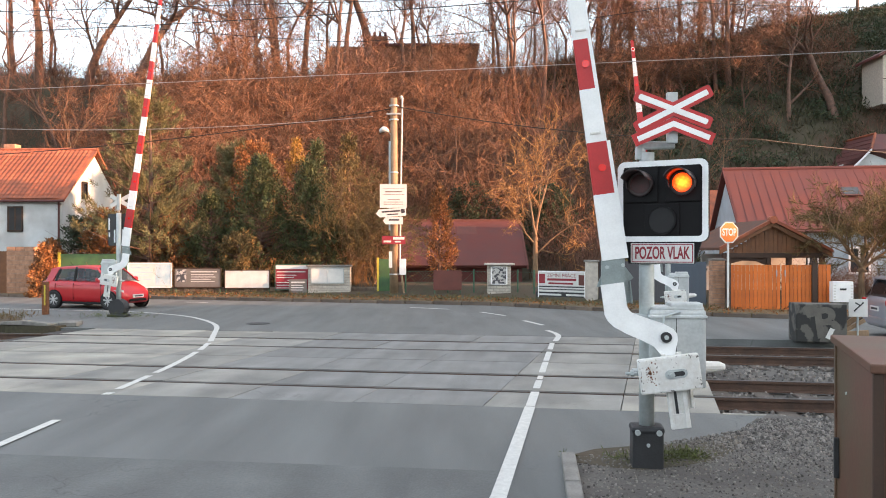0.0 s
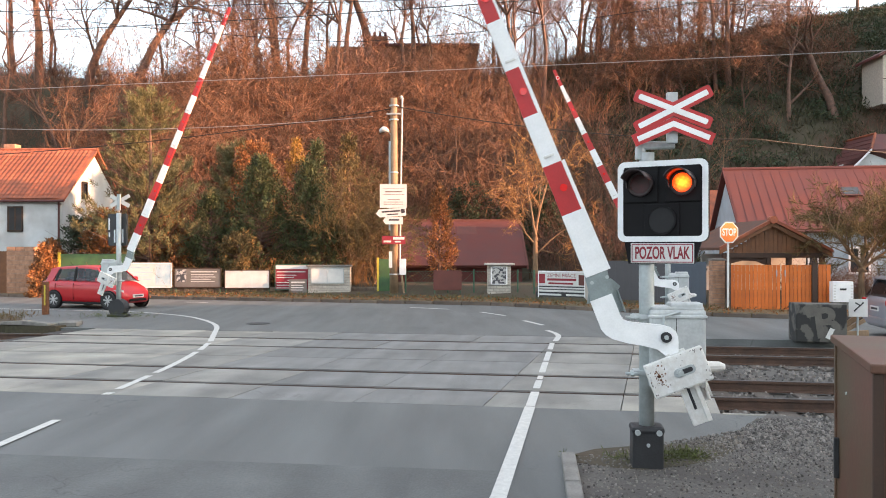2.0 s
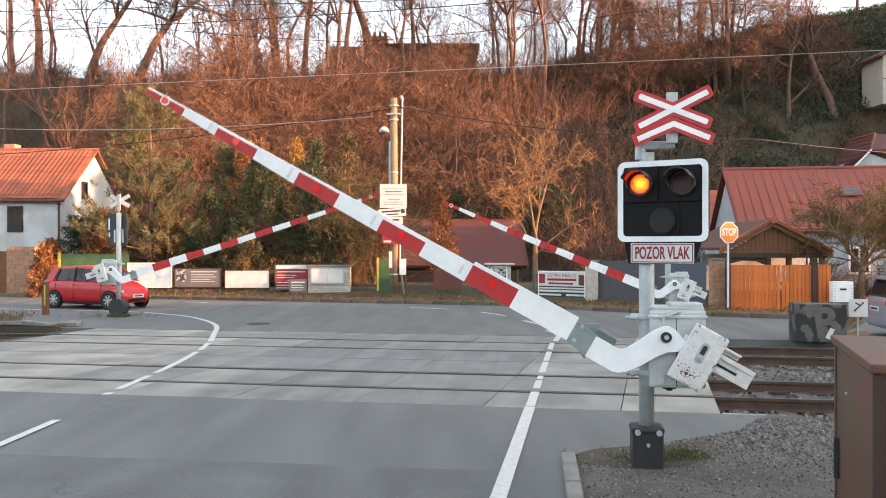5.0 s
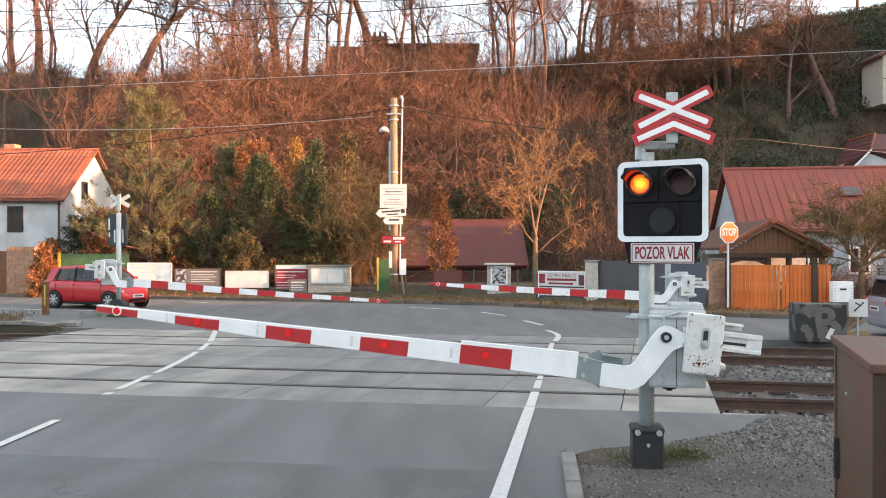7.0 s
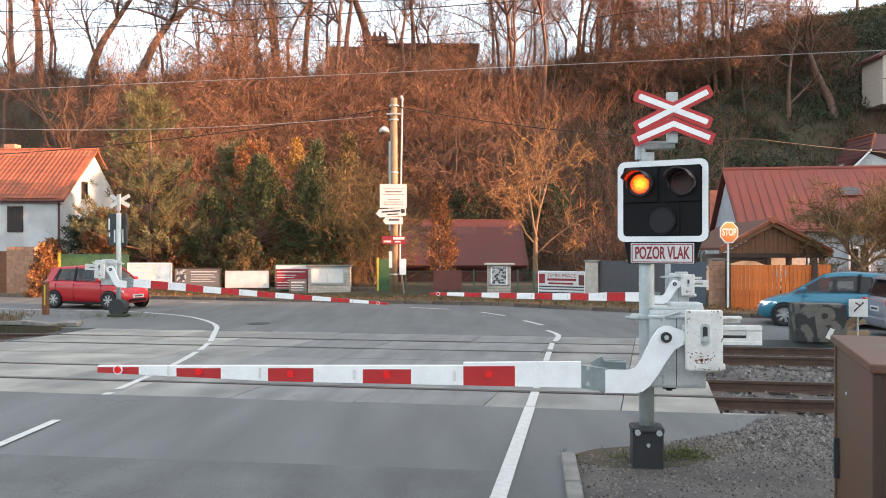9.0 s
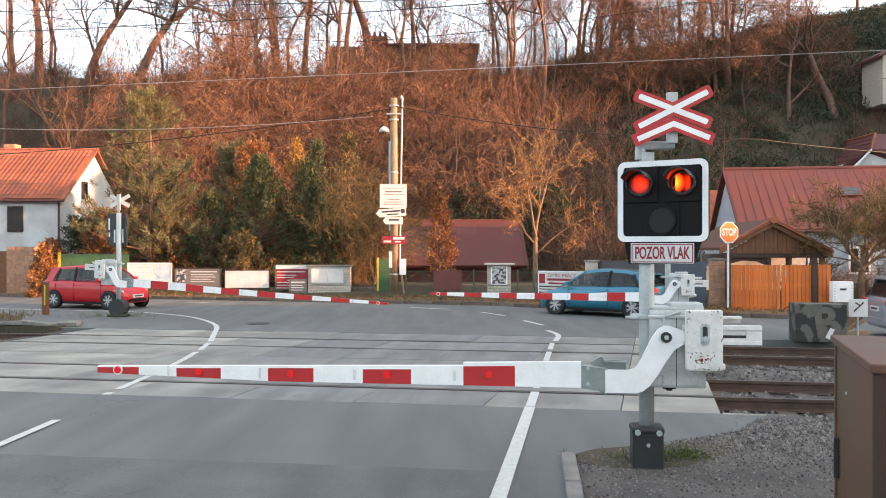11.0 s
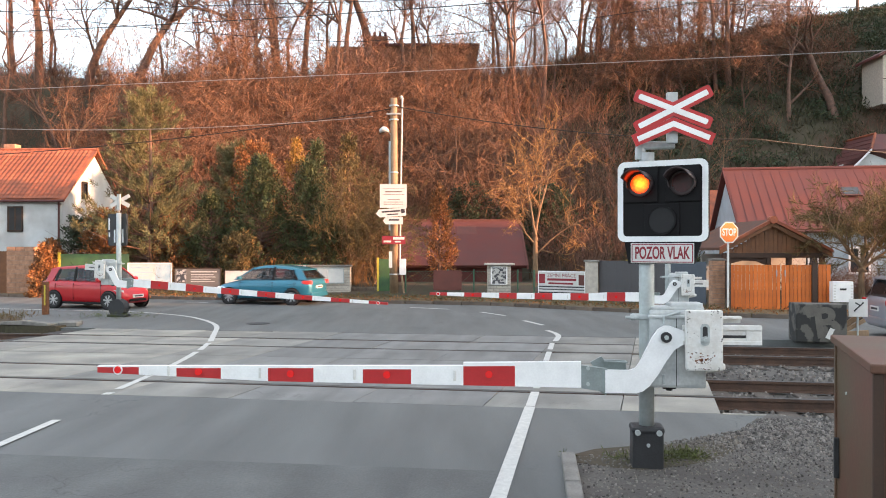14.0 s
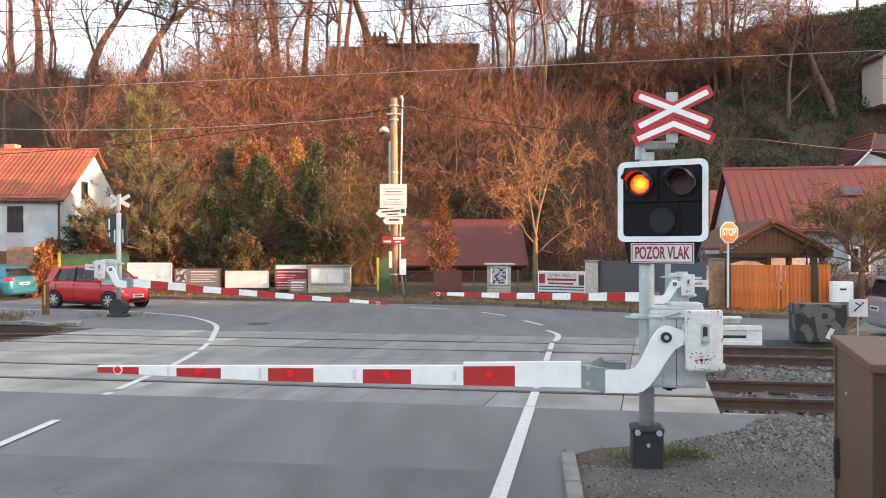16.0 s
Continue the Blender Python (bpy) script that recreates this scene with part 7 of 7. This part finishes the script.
def stemmed(label, m, seed, stems, material, bark, haze):
    """A tree or shrub of several stems from one short trunk; stems: (height, lean x, lean y, foot z, radius, branches)."""
    ob = thing("tree", label, "tree", m)
    thick, thin = [], []
    for i, (h, lx, ly, z, r, kids) in enumerate(stems):
        a, b_ = grow(seed + i, h, r=r, trunk=0.15, spread=1.0, kids=kids, levels=len(kids) + 1, twist=0.26, least=0.011)
        turn = Vector((0, 0, 1)).rotation_difference(Vector((lx, ly, 1))).to_matrix()
        for src, out in ((a, thick), (b_, thin)):
            for q in src:
                out.append((*(turn @ Vector(q[0:3]) + Vector((0, 0, z))), *(turn @ Vector(q[3:6]) + Vector((0, 0, z))), q[6], q[7]))
    z = max(q[3] for q in stems)
    if z > 0.3:
        thick.append((0, 0, -0.2, 0, 0, z, stems[0][4] * 1.7, stems[0][4] * 1.3))
    v, f = tubes(thick, 7)
    raw_np("trunk", v, f, bark, ob)
    v, f = tubes(thin, 3)
    raw_np("crown", v, f, material, ob, False)
    twig_haze(ob, thin, material, haze[0], haze[1], seed, haze[2], haze[3])
    return ob


# bare garden trees and shrubs close to the street
stemmed("bare garden tree with two stems and golden twigs by the fence", place(None, 4.05, 34.5), 77,
        [(4.5, 0.10, 0.0, 2.2, 0.075, (9, 5, 3)), (3.9, -0.38, 0.1, 2.2, 0.065, (8, 5, 3)), (3.2, 0.95, -0.2, 1.4, 0.045, (5, 4, 3)), (2.6, -0.9, -0.3, 1.9, 0.035, (5, 4, 2))], TWIG_GOLD, BARK_LIGHT, (2, 0.2, 0.07, 0.05))
for k, (x, y) in enumerate(((-4.2, 36.9), (-3.3, 37.4), (-5.0, 37.6))):
    stemmed("bushy leafless shrub with olive gold twigs", place(None, x, y), 140 + 9 * k,
            [(4.6 - 0.5 * k, lx, ly, 0.0, 0.04, (6, 4, 3)) for lx, ly in ((0.1, 0), (-0.3, 0.1), (0.35, -0.1), (0.15, 0.35), (-0.12, -0.35))], LEAF_OLIVE, BARK_LIGHT, (3, 0.26, 0.06, 0.09))
fruit = stemmed("low spreading bare fruit tree in a garden", place(None, 14.6, 27.4), 178,
                [(2.6, lx, ly, 1.1, 0.07, (7, 5, 4)) for lx, ly in ((0.9, 0.2), (-1.0, -0.2), (0.3, -0.8), (-0.3, 0.7), (0.1, 0.1))], LEAF_OLIVE, BARK_LIGHT, (5, 0.2, 0.06, 0.07))
copy_thing(fruit, place(None, 16.9, 28.3, 1.0, 130))
wt = bare_tree("tree", "bare forked tree trunk on the dark slope", 79, 9, bark=BARK, twig=BRUSH_LIT, r=0.2, trunk=0.15, spread=0.7, kids=(6, 6, 5, 4), haze=(4, 0.5, 0.04))
wt.matrix_basis = place(wt, 27.3, 62, 1.0, 10)

# ---- loose stones of the ballast and gravel, fallen leaves ----
def stones(name, label, spots_, size, material, seed):
    g = np.random.default_rng(seed)
    p = np.asarray(spots_, float)
    n = len(p)
    base = np.array([(1, 0, -0.35), (0.2, 0.95, -0.3), (-0.85, 0.5, -0.35), (-0.75, -0.65, -0.3), (0.35, -0.9, -0.35), (0.45, 0.1, 0.65), (-0.35, 0.35, 0.6), (-0.25, -0.4, 0.7)])
    tri = np.array([(0, 1, 5), (1, 6, 5), (1, 2, 6), (2, 3, 7), (2, 7, 6), (3, 4, 7), (4, 0, 5), (4, 5, 7), (5, 6, 7)])
    s = size * g.uniform(0.5, 1.4, (n, 1, 1)) * g.uniform(0.7, 1.2, (n, 1, 3))
    a = g.uniform(0, 6.283, n)
    j = base[None] + g.normal(0, 0.14, (n, 8, 3))
    c, sn = np.cos(a)[:, None], np.sin(a)[:, None]
    x, y = j[:, :, 0] * c - j[:, :, 1] * sn, j[:, :, 0] * sn + j[:, :, 1] * c
    v = np.stack([x, y, j[:, :, 2]], 2) * s + p[:, None, :]
    f = (tri[None] + (np.arange(n) * 8)[:, None, None]).reshape(-1, 3)
    tagged(raw_np(name, v.reshape(-1, 3), f, material, None, False), label, "stones", kind="stuff")


g = np.random.default_rng(21)
sp = []
while len(sp) < 9000:
    u, s = g.uniform(2.0, 15), g.uniform(10.1, 18.9)
    if min(abs(s - r) for r in RAILS) < 0.09:
        continue
    sp.append(uv(u, s, -0.19 + g.uniform(-0.01, 0.025)))
while len(sp) < 10500:
    u, s = g.uniform(-22, -13.3), g.uniform(10.5, 18.9)
    sp.append(uv(u, s, -0.19 + g.uniform(-0.01, 0.025)))
stones("ballast_stones", "loose grey ballast stones between the rails", sp, 0.032, STONE, 1)
sp = []
while len(sp) < 19000:
    x, y = g.uniform(1.2, 6.0), g.uniform(5.0, 10.4)
    s = x * 0.155 + y * 0.988
    edge = 7.78 + max(0, x - 1.25) * 0.55 + max(0, x - 3.4) * 0.85
    if s > 10.15 or y > edge + 0.05 or (x < 1.3 and y > 7):
        continue
    if g.random() < 0.15 + 0.85 * min(1, max(0, (s - 7.6) / 2.0)) * min(1, x / 3):
        sp.append((x, y, 0.018))
stones("gravel_stones", "loose gravel stones scattered on the yard", sp, 0.0125, STONE, 2)
big = []
while len(big) < 2600:
    u, s = g.uniform(1.5, 8), g.uniform(8.6, 10.2)
    x, y, _ = uv(u, s)
    if y < 7.9 + max(0, x - 1.25) * 0.5 and x > 2.8 and g.random() < (s - 8.2) / 2:
        big.append((x, y, 0.022))
stones("coarse_stones", "coarser ballast stones spilled on the yard", big, 0.026, STONE, 5)
kl = []
while len(kl) < 3500:
    x = g.uniform(-18, 12.5)
    kl.append((x, kerb_y(x) + g.uniform(-0.15, 2.3) ** 1, 0.16, 0.05))
v, f = leaves(kl, 0.08, 1, seed=9, aspect=0.7)
tagged(raw_np("fallen_leaves", v, f, LEAF_RUST, None, False), "fallen brown leaves on the verge", "leaves", kind="stuff")
gl = [(g.normal(2.4, 0.13), g.normal(7.85, 0.07), 0.035, 0.05) for i in range(90)] + [(g.normal(2.0, 0.25), g.normal(7.75, 0.12), 0.03, 0.06) for i in range(60)] + [(g.normal(-10.1, 0.7), g.normal(24.2, 0.25), 0.07, 0.07) for i in range(120)]
v, f = leaves(gl, 0.07, 8, seed=10, aspect=0.12)
tagged(raw_np("grass_tufts", v, f, mat("grass", (0.1, 0.12, 0.035), 0.9, var=0.3, bump=0, island=0.4), None, False), "thin grass tufts round the barrier feet", "grass", kind="stuff")
gv = []
while len(gv) < 2600:
    x = g.uniform(-18, 9)
    gv.append((x, kerb_y(x) + g.uniform(0.2, 2.4), 0.17, 0.09))
v, f = leaves(gv, 0.13, 4, seed=12, aspect=0.1)
tagged(raw_np("verge_grass", v, f, mat("verge_blades", (0.11, 0.10, 0.035), 0.9, var=0.3, bump=0, island=0.5), None, False), "short olive grass on the verge", "grass", kind="stuff")


bd_ = [(g.uniform(-20, -11.9), g.uniform(20.4, 23.5), 0.07, g.normal(0, 0.3), g.normal(0, 0.3), 1.0, 0.12) for i in range(500)]
v, f = sprays(bd_, 10, 0.14, 0.12, 0.08, 15)
tagged(raw_np("bank_weeds", v, f, VERGE, None, False), "dry weeds on the trodden bank", "weeds", kind="stuff")


# ---- what moves ----
NEAR_ROWS = [(0, 82.3), (1.08, 82.3), (1.25, 80.8), (1.5, 77.2), (2, 68.6), (2.5, 62.2), (3, 56.5), (3.5, 49.2), (4, 42.2), (4.2, 39.6), (5.25, 25.8), (6.3, 12.6), (6.5, 10.4), (7, 6.1), (7.5, 2.3), (8, -0.6), (8.25, 0.1), (8.6, -0.2), (16, -0.2)]
LEFT_ROWS = [(0, 81.4), (1.0, 81.0), (1.2, 79.0), (1.5, 75.0), (2, 66.4), (2.5, 58), (3, 50.2), (3.5, 42), (4, 34.0), (4.2, 30.8), (5.25, 13.0), (6.3, 1.0), (6.5, -0.5), (7, -3.4), (7.4, -4.0), (7.8, -3.8), (16, -3.8)]
RIGHT_ROWS = [(0, 83.7), (0.9, 83.7), (1.0, 82.2), (1.5, 71.7), (2, 64.6), (2.5, 56.6), (3, 49.8), (3.5, 42.9), (4, 36.6), (4.2, 33.9), (5.25, 19.5), (6.3, 7.0), (6.5, 5.3), (7, 3), (7.5, 0.8), (8, 1.0), (8.4, 0.6), (16, 0.6)]
# moments at which the light passes from the lamp on the right to the one on the left, and back
TO_LEFT = [0.43, 2.35, 4.23, 6.1, 7.98, 9.88, 11.77, 13.64, 15.53]
TO_RIGHT = [1.56, 3.43, 5.31, 7.22, 9.1, 10.98, 12.86, 14.73]
BLUE_PATH = [(60, 11.0), (45, 13.5), (30, 15.8), (20, 17.8), (13, 20.5), (10.2, 21.8), (7, 23.9), (4.5, 25.8), (2.85, 26.9), (1, 27.9), (-1.5, 28.9), (-5, 30.0), (-9.1, 31.1), (-14, 32.1), (-20, 33.1), (-30, 34.9), (-45, 37)]
BLUE_ROWS = [(0, 8.54), (5, 31.54), (8.6, 48.5), (9.1, 50.95), (10.2, 55.0), (11.3, 58.1), (12.0, 60.3), (12.5, 62.3), (13.3, 66.45), (13.8, 69.2), (14.5, 73.2), (16.0, 83.3)]


def on_path(dist):
    for a, b in zip(BLUE_PATH, BLUE_PATH[1:]):
        d = math.dist(a, b)
        if dist <= d or b is BLUE_PATH[-1]:
            t = dist / d
            return a[0] + (b[0] - a[0]) * t, a[1] + (b[1] - a[1]) * t
        dist -= d


def distance(t):
    return lerp_table(t, BLUE_ROWS)


def motions():
    for boom, pz, rows in ((near_boom, near_pz, NEAR_ROWS), (left_boom, left_pz, LEFT_ROWS), (right_boom, right_pz, RIGHT_ROWS)):
        walk(boom, [(t, pose(PX, 0, pz, 0, -a, 0)) for t, a in rows])
    for lamp, x, on, ons, offs in ((LAMPS[0], 0.195, False, TO_LEFT, TO_RIGHT), (LAMPS[1], -0.195, True, TO_RIGHT, TO_LEFT)):
        at = lambda turn: pose(x, -0.045, 0.165, 0, 0, turn)
        turn = 0 if on else 180
        rows = [(0, at(turn))]
        for t, lit in sorted([(t, True) for t in ons] + [(t, False) for t in offs]):
            f0 = round(t * FPS)
            for k, part_turn in ((-3, 0), (-2, 45), (-1, 90), (0, 90), (1, 135), (2, 180)) if lit else ((-1, 0), (0, 45), (1, 90), (5, 90), (6, 135), (7, 180)):
                rows.append(((f0 + k) / FPS, at(turn + part_turn)))
            turn += 180
        rows.append((16, at(turn)))
        walk(lamp, rows)
    rows = []
    for t, d in BLUE_ROWS:
        p, q = on_path(d - 1.3), on_path(d + 1.3)
        rows.append((t, pose((p[0] + q[0]) / 2, (p[1] + q[1]) / 2, 0, 0, 0, math.degrees(math.atan2(q[1] - p[1], q[0] - p[0])))))
    walk(blue_car, rows)
    for wheel in blue_wheels:
        x, y, z = wheel.matrix_basis.translation
        spin = [(0, pose(x, y, z))]
        for k in range(126, 241):
            t = k / 15
            turn = math.degrees(distance(t) - distance(8.4)) / 0.31
            spin.append((t, pose(x, y, z, 0, turn % 360, 0)))
        walk(wheel, spin)


motions()
